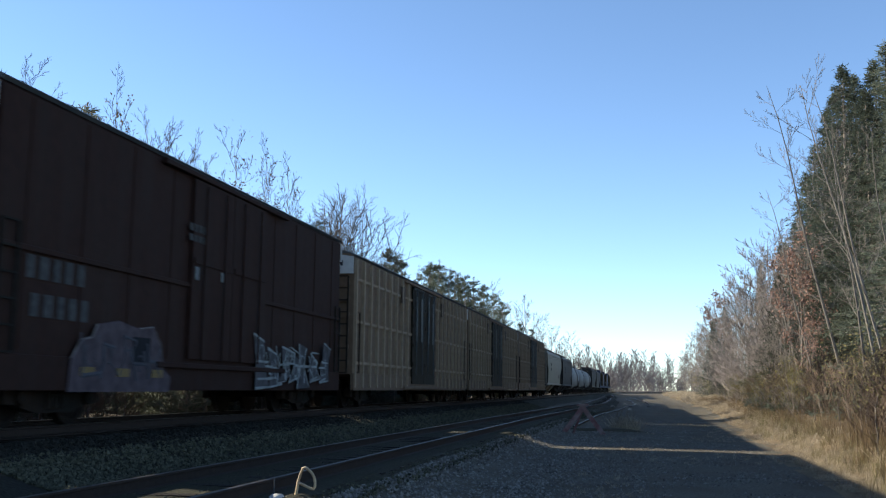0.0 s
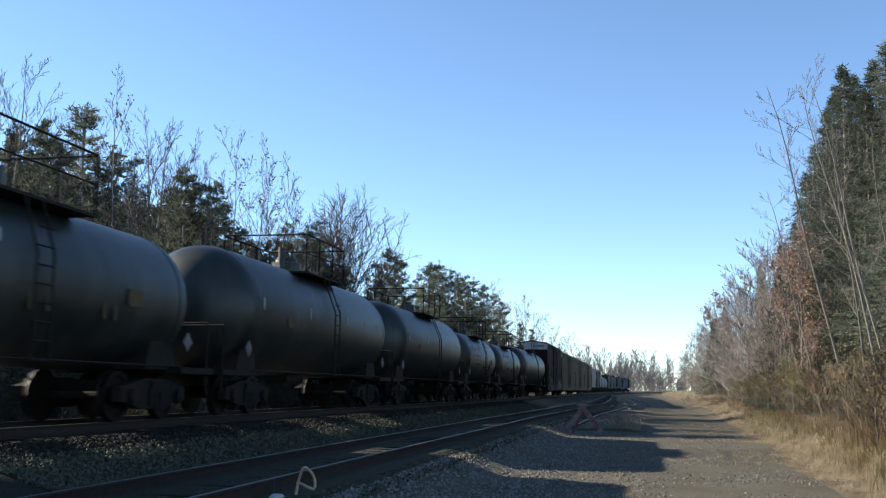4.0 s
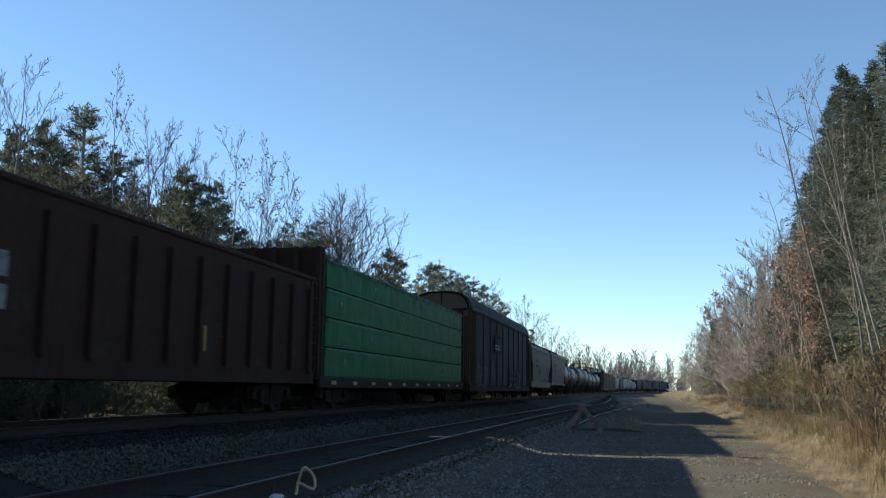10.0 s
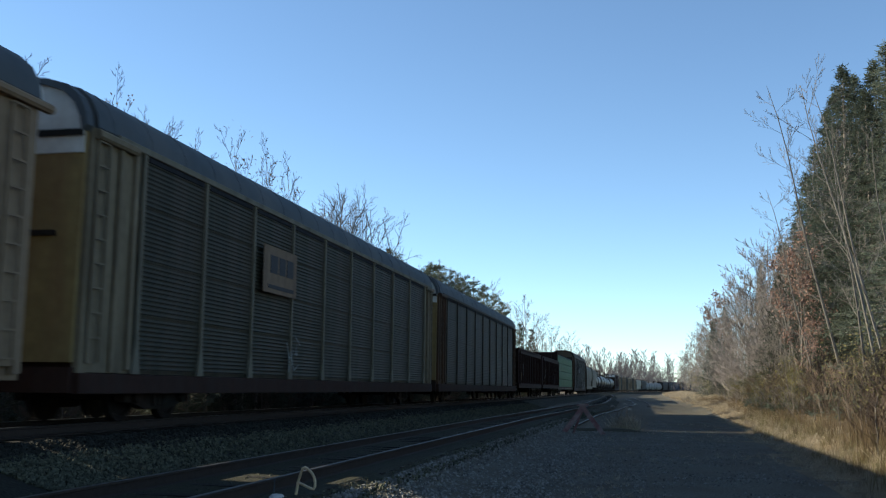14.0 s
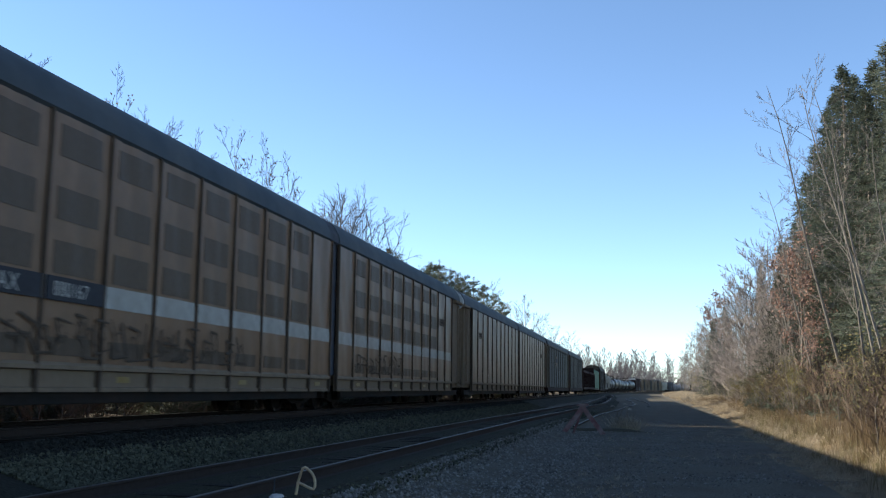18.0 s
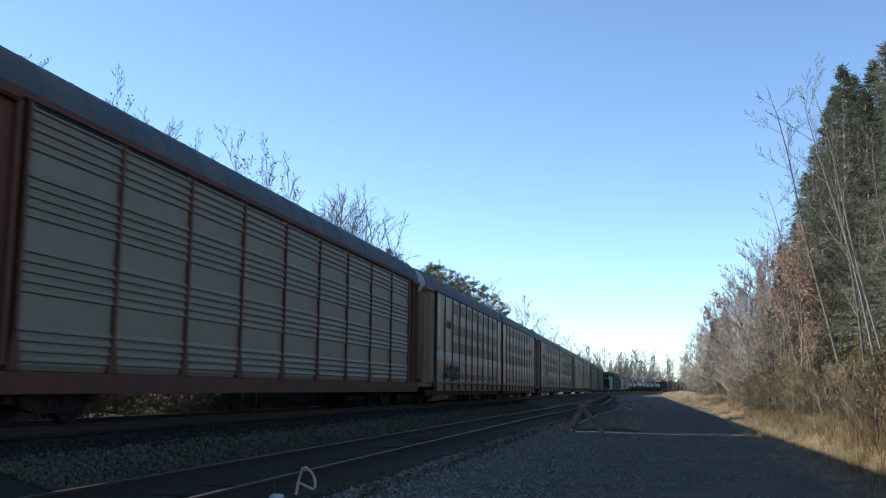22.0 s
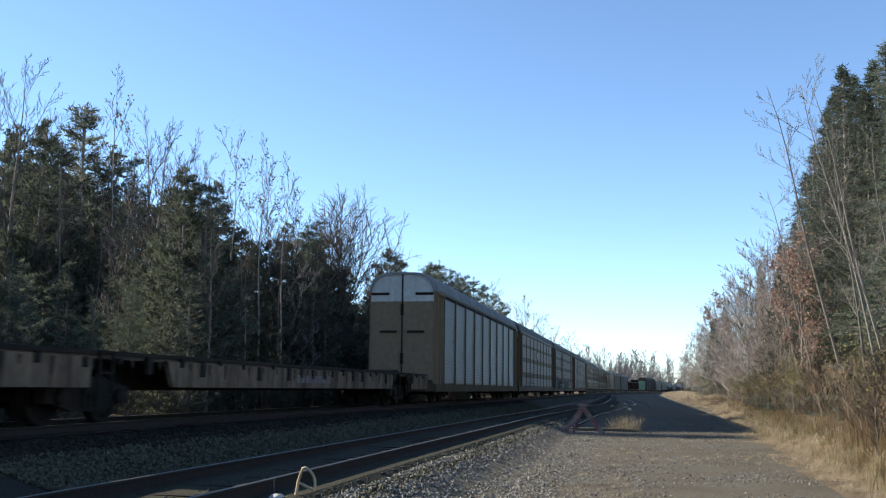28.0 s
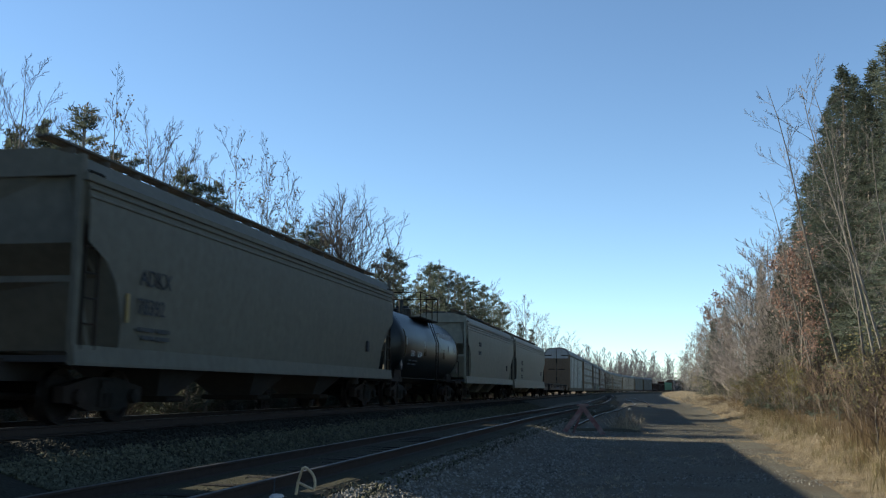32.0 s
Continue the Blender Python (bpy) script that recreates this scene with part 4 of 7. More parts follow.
def scrawl(root, seed, x, y0, y1, z0, z1, mat, fill=None, name="spray_mark", second=None):
    """Sprayed jagged shards with pale broken edges, hooks and drips, overlapping; no letters."""
    rng = random.Random(seed)
    tall = z1 - z0
    n = max(2, round(abs(y1 - y0) / (tall * 0.6)))
    w = (y1 - y0) / n

    def stroke(pts, r, label):
        t = Shape().tube([(x + 0.008, p, q) for p, q in pts], r, 4, r * rng.uniform(0.4, 1.0))
        t.v = [(x + 0.008 + (v[0] - x - 0.008) * 0.15, v[1], v[2]) for v in t.v]
        part(label, t, mat, root)

    for i in range(n):
        y = y0 + w * (i + rng.uniform(0.3, 0.7))
        a = abs(w)
        top, low = z0 + tall * rng.uniform(0.7, 1.0), z0 + tall * rng.uniform(0.0, 0.15)
        lean = rng.uniform(-0.35, 0.35) * a
        left = [(y - a * rng.uniform(0.35, 0.6), low), (y - a * rng.uniform(0.15, 0.5) + lean * 0.5, (low + top) / 2), (y - a * rng.uniform(0.2, 0.65) + lean, top)]
        right = [(y + a * rng.uniform(0.2, 0.65) + lean, top - tall * rng.uniform(0, 0.2)), (y + a * rng.uniform(0.1, 0.45) + lean * 0.5, (low + top) / 2), (y + a * rng.uniform(0.35, 0.7), low + tall * rng.uniform(0, 0.15))]
        if fill:
            part("spray_fill", Shape().plate(left + right, x - 0.004, x + 0.002 + 0.0015 * (i % 2)), second if second and i % 2 else fill, root)
        for pts in rng.sample((left, right, [left[2], right[0]], [left[0], right[2]], [left[1], right[1]]), 3):
            stroke(pts, rng.uniform(0.018, 0.038), name)
        c, k = (y + lean * 0.5, low + (top - low) * rng.uniform(0.3, 0.7)), rng.uniform(0.15, 0.3)
        t0 = rng.uniform(0, 6)
        stroke([(c[0] + a * k * math.cos(t), c[1] + tall * k * 0.8 * math.sin(t)) for t in np.linspace(t0, t0 + rng.uniform(2.5, 5.0), 8)], 0.02, "spray_loop")


def start_car(name, label, category, U0, U1):
    root = thing(name, label, category, "train")
    CARS.append((root, (U0 + U1) / 2))
    return root, abs(U1 - U0)


P = {
    "brown": material("oxide brown paint", (0.026, 0.0115, 0.008), rough=0.8, spec=0.15, vary=0.2, grain=5, dirt=(0.03, 0.022, 0.018), dirt_amount=0.4, dirt_scale=0.9, streak=True, bump=0.05, bump_scale=9),
    "tan": paint("weathered tan paint", (0.145, 0.1, 0.067), 0.4, (0.085, 0.055, 0.038)),
    "tan_rib": paint("worn tan rib paint", (0.27, 0.205, 0.14), 0.3, (0.14, 0.1, 0.07)),
    "board": material("dusty grating", (0.075, 0.072, 0.066), rough=0.8, vary=0.3, bump=0.2),
    "faint_mark": material("faint grey stencil", (0.052, 0.052, 0.052), rough=0.8, vary=0.4, grain=9, bump=0),
    "dark_hopper": paint("dark door paint", (0.04, 0.037, 0.036), 0.3, GRIME),
    "dull_white": paint("grimy white tank paint", (0.24, 0.24, 0.23), 0.5, (0.10, 0.09, 0.08)),
    "white": paint("white paint", (0.42, 0.415, 0.39), 0.3, (0.25, 0.22, 0.19)),
    "galv": material("galvanised roof", (0.05, 0.058, 0.065), rough=0.62, metal=0.0, vary=0.15, grain=2, dirt=(0.095, 0.093, 0.09), dirt_amount=0.5, bump=0.05),
    "tank": material("black tank paint", (0.0095, 0.0125, 0.011), rough=0.42, spec=0.4, vary=0.25, grain=3, dirt=(0.05, 0.045, 0.04), dirt_amount=0.5, dirt_scale=0.7, streak=True, bump=0.03, bump_scale=6),
    "grey": paint("pale grey hopper paint", (0.225, 0.208, 0.162), 0.22, (0.14, 0.125, 0.1), 0.6),
    "yellow": paint("faded yellow paint", (0.18, 0.13, 0.055), 0.5),
    "dirty_yellow": paint("grimy yellow sill paint", (0.085, 0.06, 0.03), 0.6, GRIME),
    "umber": paint("dull brown-tan rack paint", (0.105, 0.079, 0.054), 0.5, (0.07, 0.055, 0.045)),
    "pale_roof": material("pale galvanised roof", (0.2, 0.2, 0.2), rough=0.7, vary=0.15, grain=2, dirt=(0.14, 0.13, 0.12), dirt_amount=0.5, bump=0.05),
    "red": paint("oxide red paint", (0.09, 0.034, 0.022), 0.5, (0.05, 0.03, 0.02)),
    "bright_panel": material("silvery galvanised side panel", (0.12, 0.104, 0.07), rough=0.46, spec=0.5, vary=0.15, grain=3, dirt=(0.14, 0.11, 0.09), dirt_amount=0.6, dirt_scale=0.9, streak=True, bump=0.04, bump_scale=10),
    "brown_panel": material("brown-grey side panel", (0.108, 0.085, 0.06), rough=0.5, spec=0.3, vary=0.15, grain=3, dirt=(0.08, 0.06, 0.045), dirt_amount=0.6, dirt_scale=0.8, streak=True, bump=0.04, bump_scale=10),
    "grey_dark": paint("dirty grey hopper paint", (0.102, 0.093, 0.073), 0.3, (0.075, 0.066, 0.054), 0.6),
    "dark_panel": material("grimy dark grey side panel", (0.07, 0.066, 0.052), rough=0.38, spec=0.5, vary=0.15, grain=3, dirt=(0.06, 0.05, 0.04), dirt_amount=0.6, dirt_scale=0.8, streak=True, bump=0.04, bump_scale=10),
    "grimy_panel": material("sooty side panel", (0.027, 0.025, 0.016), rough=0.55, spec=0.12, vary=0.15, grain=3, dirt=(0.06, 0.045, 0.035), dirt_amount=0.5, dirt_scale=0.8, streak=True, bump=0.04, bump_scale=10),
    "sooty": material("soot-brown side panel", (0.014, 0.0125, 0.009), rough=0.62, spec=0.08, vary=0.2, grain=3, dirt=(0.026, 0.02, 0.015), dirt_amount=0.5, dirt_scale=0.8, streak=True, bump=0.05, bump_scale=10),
    "dark_band": material("grimy plain sheet band", (0.062, 0.05, 0.037), rough=0.6, vary=0.3, grain=3, dirt=(0.09, 0.07, 0.05), dirt_amount=0.6, dirt_scale=0.5, bump=0.1),
    "rust_band": material("rust-stained plain sheet band", (0.125, 0.098, 0.066), rough=0.6, vary=0.3, grain=3, dirt=(0.085, 0.06, 0.04), dirt_amount=0.7, dirt_scale=0.6, bump=0.1),
    "end_tan": paint("grimy orange-tan end paint", (0.135, 0.092, 0.052), 0.6, (0.05, 0.035, 0.024)),
    "spray_lime": material("pale green-grey spray", (0.17, 0.2, 0.145), rough=0.85, vary=0.5, grain=4, bump=0),
    "rust_patch": material("faint rust smudge", (0.034, 0.021, 0.015), rough=0.8, vary=0.5, grain=4, bump=0),
    "dim_post": paint("grimy brown post paint", (0.046, 0.038, 0.03), 0.5, GRIME),
    "rusty_end": paint("rust-brown end paint", (0.066, 0.036, 0.02), 0.6, GRIME),
    "post_pale": paint("dull cream post paint", (0.13, 0.115, 0.085), 0.5, GRIME),
    "end_cream": paint("grimy cream end paint", (0.15, 0.12, 0.08), 0.6, (0.06, 0.045, 0.03)),
    "panel": material("galvanised side panel", (0.13, 0.107, 0.07), rough=0.5, spec=0.35, vary=0.12, grain=3, dirt=(0.12, 0.10, 0.085), dirt_amount=0.6, dirt_scale=0.8, streak=True, bump=0.04, bump_scale=10),
    "tanpanel": paint("tan panel paint", (0.18, 0.128, 0.083), 0.3, (0.17, 0.11, 0.07)),
    "ripple": material("rippled tan sheet", (0.172, 0.096, 0.052), rough=0.4, spec=0.28, vary=0.15, grain=3, dirt=(0.11, 0.07, 0.043), dirt_amount=0.55, dirt_scale=0.8, streak=True, bump=0.06, bump_scale=8),
    "stripe": material("dull white stripe", (0.3, 0.28, 0.25), rough=0.5, spec=0.3, vary=0.2, grain=4, dirt=(0.2, 0.17, 0.14), dirt_amount=0.5, bump=0),
    "post_brown": paint("dark brown post paint", (0.07, 0.048, 0.033), 0.4, GRIME),
    "flat_tan": material("rust-streaked tan paint", (0.15, 0.105, 0.07), rough=0.8, vary=0.25, grain=5, dirt=(0.04, 0.025, 0.018), dirt_amount=0.95, dirt_scale=1.3, streak=True, bump=0.1),
    "shade": material("dark perforated panel", (0.082, 0.054, 0.034), rough=0.5, spec=0.22, vary=0.15, bump=0.1, bump_scale=60),
    "green": material("green lumber wrap", (0.004, 0.082, 0.027), rough=0.55, vary=0.25, grain=1.5, dirt=(0.02, 0.12, 0.055), dirt_amount=0.4, dirt_scale=1.6, stretch=(1, 1.6, 0.6), bump=0.75, bump_scale=2.6),
    "wrap_edge": material("pale wrap edge", (0.085, 0.15, 0.11), rough=0.85, vary=0.3, grain=3, bump=0.1),
    "navy": material("black glossy tank paint", (0.005, 0.007, 0.0075), rough=0.36, spec=0.25, vary=0.25, grain=3, dirt=(0.03, 0.03, 0.03), dirt_amount=0.4, dirt_scale=0.7, streak=True, bump=0.03, bump_scale=6),
    "spray_pink": material("pinkish spray paint", (0.072, 0.056, 0.062), rough=0.85, vary=0.4, grain=4, bump=0),
    "spray_dim": material("worn stencil", (0.14, 0.12, 0.115), rough=0.7, vary=0.4, grain=9, bump=0),
    "spray_dim2": material("greyed spray outline", (0.14, 0.148, 0.145), rough=0.7, vary=0.4, grain=9, bump=0),
    "spray_pale": material("pale blue-white spray", (0.2, 0.22, 0.22), rough=0.85, vary=0.4, grain=4, bump=0),
    "spray_mauve": material("grey spray fill", (0.07, 0.068, 0.072), rough=0.85, vary=0.5, grain=4, bump=0),
    "spray_rim": material("dull white spray outline", (0.2, 0.2, 0.19), rough=0.85, vary=0.4, grain=4, bump=0),
    "spray_black": material("black spray paint", (0.014, 0.014, 0.017), rough=0.8, vary=0.3, grain=3, bump=0),
    "spray_dark": material("dark spray paint", (0.06, 0.06, 0.07), rough=0.85, vary=0.3, grain=3, bump=0),
    "spray_green": material("yellow-green spray paint", (0.024, 0.032, 0.017), rough=0.85, vary=0.4, grain=3, bump=0),
    "tank_mark": material("greyed white stencil", (0.38, 0.39, 0.39), rough=0.8, vary=0.35, grain=9, bump=0),
    "black_mark": material("black stencil", (0.03, 0.03, 0.035), rough=0.6, vary=0.2, grain=12, bump=0),
    "reflector": material("yellow reflector tape", (0.2, 0.13, 0.035), rough=0.4, vary=0.1, bump=0),
    "loco": paint("dark blue locomotive paint", (0.03, 0.04, 0.07), 0.25, GRIME),
    "deck": material("worn timber deck", (0.09, 0.07, 0.055), rough=0.95, vary=0.4, grain=8, stretch=(1, 8, 1), bump=0.5),
    "glass": material("cab glass", (0.02, 0.025, 0.03), rough=0.08, vary=0.05, bump=0),
}


def boxcar(U0, U1, colour, label, doors, top=4.75, white_end=False, door_mat=None, plain=False):
    root, L = start_car("boxcar", label, "boxcar", U0, U1)
    W, z0 = 1.44, 1.05
    prof = [(-W, z0), (W, z0), (W, top - 0.12), (W - 0.1, top), (0, top + 0.14), (-W + 0.1, top), (-W, top - 0.12)]
    part("body", Shape().extrude(prof, -L / 2 + 0.25, L / 2 - 0.25), colour, root)
    roof = Shape().sheet([(W + 0.04, top - 0.02), (W - 0.1, top + 0.06), (0, top + 0.2), (-W + 0.1, top + 0.06), (-W - 0.04, top - 0.02)], -L / 2 + 0.2, L / 2 - 0.2, 0.05)
    for i in range(int(L / 1.2)):
        y = -L / 2 + 0.8 + i * 1.2
        roof.extrude([(-W + 0.1, top + 0.06), (0, top + 0.2), (W - 0.1, top + 0.06), (W - 0.1, top + 0.075), (0, top + 0.215), (-W + 0.1, top + 0.075)], y, y + 0.07)
    part("roof", roof, P["galv"], root)
    pieces(root, colour, ("side_sill", (W, 0, 0.82), (0.1, L - 0.5, 0.52)), ("side_sill", (-W, 0, 0.82), (0.1, L - 0.5, 0.52)), ("centre_sill", (0, 0, 0.85), (0.5, L - 0.3, 0.3)))
    half = doors / 2
    # ribs and belt rails of tan cars take a lighter tan
    edge_mat = P["tan_rib"] if colour is P["tan"] else colour
    foot = z0 + 0.1 if plain else z0 - 0.4
    low = z0 - 0.25 if door_mat else z0 + 0.12
    rib = shared("rib|%s%.1f" % (colour.name, top), lambda: Shape().plate([(-0.055, foot), (0.055, foot), (0.055, top - 0.15), (-0.055, top - 0.15)], -0.06, 0.06 if edge_mat is not colour else -0.02 if plain else 0.0), edge_mat)
    y = half + 0.7
    while y < L / 2 - 0.3:
        for sy in (-1, 1):
            for sx in (-1, 1):
                part("rib", rib, None, root, at=(sx * (W + 0.035), y * sy, 0))
        y += 1.5 if plain else 0.86
    for z in (z0 + 1.55,) if plain else (top - 0.77, z0 + 1.62, z0 + 0.35):
        for sx in (-1, 1):
            for sy in (-1, 1):
                pieces(root, edge_mat, ("belt_rail", (sx * (W + 0.03), sy * (half + L / 2 - 0.25) / 2, z), (0.05, L / 2 - 0.25 - half, 0.09)))
    for sx in (-1, 1):
        for sy in (-1, 1):
            door = part("door", Shape().box((sx * (W + 0.05), sy * half / 2, (low + top - 0.23) / 2), (0.07, half - 0.03, top - 0.23 - low)), door_mat or colour, root)
            for k in (2,) if plain else range(5):
                pieces(door, door_mat or colour, ("door_rib", (sx * (W + 0.095), sy * half / 2, z0 + 0.5 + k * (top - z0 - 0.8) / 4), (0.04, half - 0.15, 0.12)))
            if door_mat:
                for k in (0.3, 0.72):
                    part("door_strip", Shape().box((sx * (W + 0.12), sy * half * k, top - 1.45), (0.012, 0.2, 1.7)), P["spray_dim2"], door, "scuffed pale strip")
                part("brand_mark", Shape().box((sx * (W + 0.075), sy * (half + 1.56), top - 0.72), (0.03, 0.5, 0.6)), P["post_brown"], root, "dark square brand mark")
            for k in (0.25, 0.75):
                part("lock_rod", Shape().tube([(sx * (W + 0.13), sy * half * k, z0 + 0.1), (sx * (W + 0.13), sy * half * k, top - 0.3)], 0.022, 6), P["galv"] if door_mat else colour, door)
    pieces(root, colour, ("door_track", (W + 0.08, 0, low - 0.14), (0.12, doors + 2.6, 0.1)), ("door_track", (W + 0.08, 0, top - 0.16), (0.1, doors + 2.6, 0.1)), ("door_track", (-W - 0.08, 0, low - 0.14), (0.12, doors + 2.6, 0.1)))
    for sy in (-1, 1):
        e = Shape()
        for k in range(7):
            z = z0 + 0.35 + k * (top - z0 - 0.75) / 6
            e.box((0, sy * (L / 2 - 0.22), z), (2 * W - 0.25, 0.1, 0.22), 0.06)
        part("end_corrugation", e, colour, root)
        if white_end:
            part("end_cap_panel", Shape().extrude([(-W, top - 0.62), (W, top - 0.62), (W, top - 0.1), (0, top + 0.12), (-W, top - 0.1)], sy * (L / 2 - 0.12) - 0.03, sy * (L / 2 - 0.12) + 0.03), P["white"], root, "white panel across the top of the end")
            for k in range(5):
                part("end_mark", Shape().box((0.55 + k * 0.13, sy * (L / 2 - 0.085), top - 0.3), (0.08, 0.012, 0.16)), P["black_mark"], root)
        ladder(root, W + 0.06, sy * (L / 2 - 0.55), z0 + 0.05, z0 + 1.9)
        ladder(root, W - 0.35, sy * (L / 2 - 0.12), z0 + 0.05, top - 0.7, along="x")
        coupler(root, sy * L / 2)
    trucks(root, (-L / 2 + 2.5, L / 2 - 2.5))
    return root


def tank_car(U0, U1, label, radius=1.42, band=False, colour=None, axle=2.27):
    root, L = start_car("tank_car", label, "tank car", U0, U1)
    zc = axle
    colour = colour or P["tank"]
    h = L / 2 - 0.55
    prof = [(0.05, -h)] + [(radius * math.sin(a), -h + 1.0 * (1 - math.cos(a))) for a in np.linspace(0.15, math.pi / 2, 8)]
    prof = prof + [(radius + 0.012, -1.2), (radius + 0.012, 1.2)] + [(r, -y) for r, y in prof[::-1]]
    part("tank", Shape().lathe(prof, "y", (0, 0, zc), 40), colour, root, smooth=True)
    for y in (-h + 1.1, -h * 0.4, h * 0.4, h - 1.1):
        part("weld_band", Shape().lathe([(radius, y - 0.03), (radius + 0.006, y - 0.025), (radius + 0.006, y + 0.025), (radius, y + 0.03)], "y", (0, 0, zc), 40), colour, root, smooth=True)
    top = zc + radius
    part("manway", Shape().lathe([(0.02, top + 0.42), (0.3, top + 0.4), (0.33, top + 0.3), (0.42, top + 0.28), (0.42, top - 0.15)], "z", (0, 0, 0), 20).lathe([(0.12, top + 0.5), (0.12, top - 0.1)], "z", (0.0, 0.75, 0), 10).lathe([(0.1, top + 0.62), (0.1, top - 0.1)], "z", (0.15, -0.8, 0), 10), colour, root)
    walk_s = Shape().box((0.95, 0, top - 0.18), (0.55, 3.4, 0.05)).box((-0.95, 0, top - 0.18), (0.55, 3.4, 0.05))
    part("platform", walk_s, M["steel"], root)
    rail_s = Shape()
    for sx in (-1, 1):
        x = sx * 1.2
        for y in (-1.7, -0.6, 0.6, 1.7):
            rail_s.tube([(x, y, top - 0.2), (x, y, top + 0.85)], 0.022, 5)
        rail_s.tube([(x, -1.7, top + 0.85), (x, 1.7, top + 0.85)], 0.022, 5)
        rail_s.tube([(x, -1.7, top + 0.35), (x, 1.7, top + 0.35)], 0.018, 5)
    for y in (-1.7, 1.7):
        rail_s.tube([(-1.2, y, top + 0.85), (1.2, y, top + 0.85)], 0.022, 5)
    part("railing", rail_s, M["steel"], root)
    for sx in (-1, 1):
        s = Shape()
        for y in (-0.22, 0.22):
            s.tube([(sx * (radius + 0.12), y, 1.0), (sx * (radius + 0.12), y, zc + 0.3), (sx * 1.2, y, top - 0.15)], 0.022, 5)
        for k in range(8):
            z = 1.0 + k * 0.28
            s.tube([(sx * (radius + 0.12), -0.22, z), (sx * (radius + 0.12), 0.22, z)], 0.016, 5)
        part("ladder", s, M["steel"], root)
    for sy in (-1, 1):
        part("saddle", Shape().plate([(sy * (h - 1.9), 0.95), (sy * (h - 0.7), 0.95), (sy * (h - 0.9), 1.6), (sy * (h - 1.7), 1.6)], -1.1, 1.1), M["steel"], root)
        part("end_sill", Shape().box((0, sy * (L / 2 - 0.75), 0.95), (2.7, 1.5, 0.12)).box((0, sy * (L / 2 - 0.9), 0.8), (0.5, 1.9, 0.3)), M["steel"], root)
        s = Shape()
        for x in (-1.25, 1.25):
            s.tube([(x, sy * (L / 2 - 0.15), 0.5), (x, sy * (L / 2 - 0.15), 1.95)], 0.025, 5)
        s.tube([(-1.25, sy * (L / 2 - 0.15), 1.95), (1.25, sy * (L / 2 - 0.15), 1.95)], 0.025, 5)
        part("end_handrail", s, M["steel"], root)
        coupler(root, sy * L / 2)
    for sy in (-1, 1):
        y, k = sy * (h - 0.75), 0.19
        part("placard", Shape().plate([(y - k, 1.5), (y, 1.5 - k), (y + k, 1.5), (y, 1.5 + k)], 1.36, 1.38), P["spray_dim"], root, "pale diamond placard")
    s = Shape()
    for sx in (-1, 1):
        s.tube([(sx * 1.3, -L / 2 + 1.4, 1.02), (sx * 1.3, L / 2 - 1.4, 1.02)], 0.02, 5)
    part("side_grab_rail", s, M["steel"], root)
    part("valve_skid", Shape().box((0, 0, zc - radius - 0.08), (0.7, 1.2, 0.3), 0.08), M["steel"], root)
    if band:
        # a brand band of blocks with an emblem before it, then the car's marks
        tilt = 0.42 / radius
        xb = radius * math.cos(math.asin(tilt)) + 0.02
        for k in range(3):
            part("emblem", Shape().box((xb - 0.02 * k, -h * 0.66 + 0.13 * k, zc + 0.44 + (0.1 if k == 1 else 0)), (0.03, 0.10, 0.36 if k == 1 else 0.24), 0.01), P["tank_mark"], root)
        bars(root, xb, -h * 0.15, zc + 0.42, [0.27, 0.27, 0.25, 0.27, 0.27, 0.27], 0.3, P["tank_mark"], "brand_bar", gap=0.06)
        letters(root, "PROX", radius + 0.012, -h * 0.6, zc - 0.02, 0.32, P["tank_mark"])
        bars(root, radius + 0.012, -h * 0.2, zc + 0.08, [0.12, 0.14, 0.14, 0.14, 0.05], 0.22, P["tank_mark"], "number_bar", gap=0.05)
        bars(root, radius + 0.005, -h * 0.25, zc - 0.3, [0.5, 0.35, 0.4], 0.08, P["faint_mark"])
        for y in (-h * 0.86, -h * 0.02, h * 0.06, h * 0.34, h * 0.4):
            part("reflector", Shape().box((radius - 0.03, y, zc - 0.32), (0.03, 0.07, 0.42)), P["dirty_yellow"], root)
        part("notice_panel", Shape().box((radius + 0.02, h * 0.5, zc - 0.1), (0.02, 0.5, 0.3)), P["dirty_yellow"], root, "faded yellow notice panel")
    else:
        for y in (-h * 0.8, -h * 0.3, h * 0.2, h * 0.5, h * 0.72):
            part("reflector", Shape().box((radius - 0.005, y, zc + 0.12), (0.03, 0.05, 0.3)), P["tank_mark"], root)
        if colour is P["tank"]:
            bars(root, radius + 0.012, -h * 0.5, zc - 0.2, [0.4], 0.25, P["dirty_yellow"], "notice_panel")
    trucks(root, (-L / 2 + 2.0, L / 2 - 2.0))
    return root


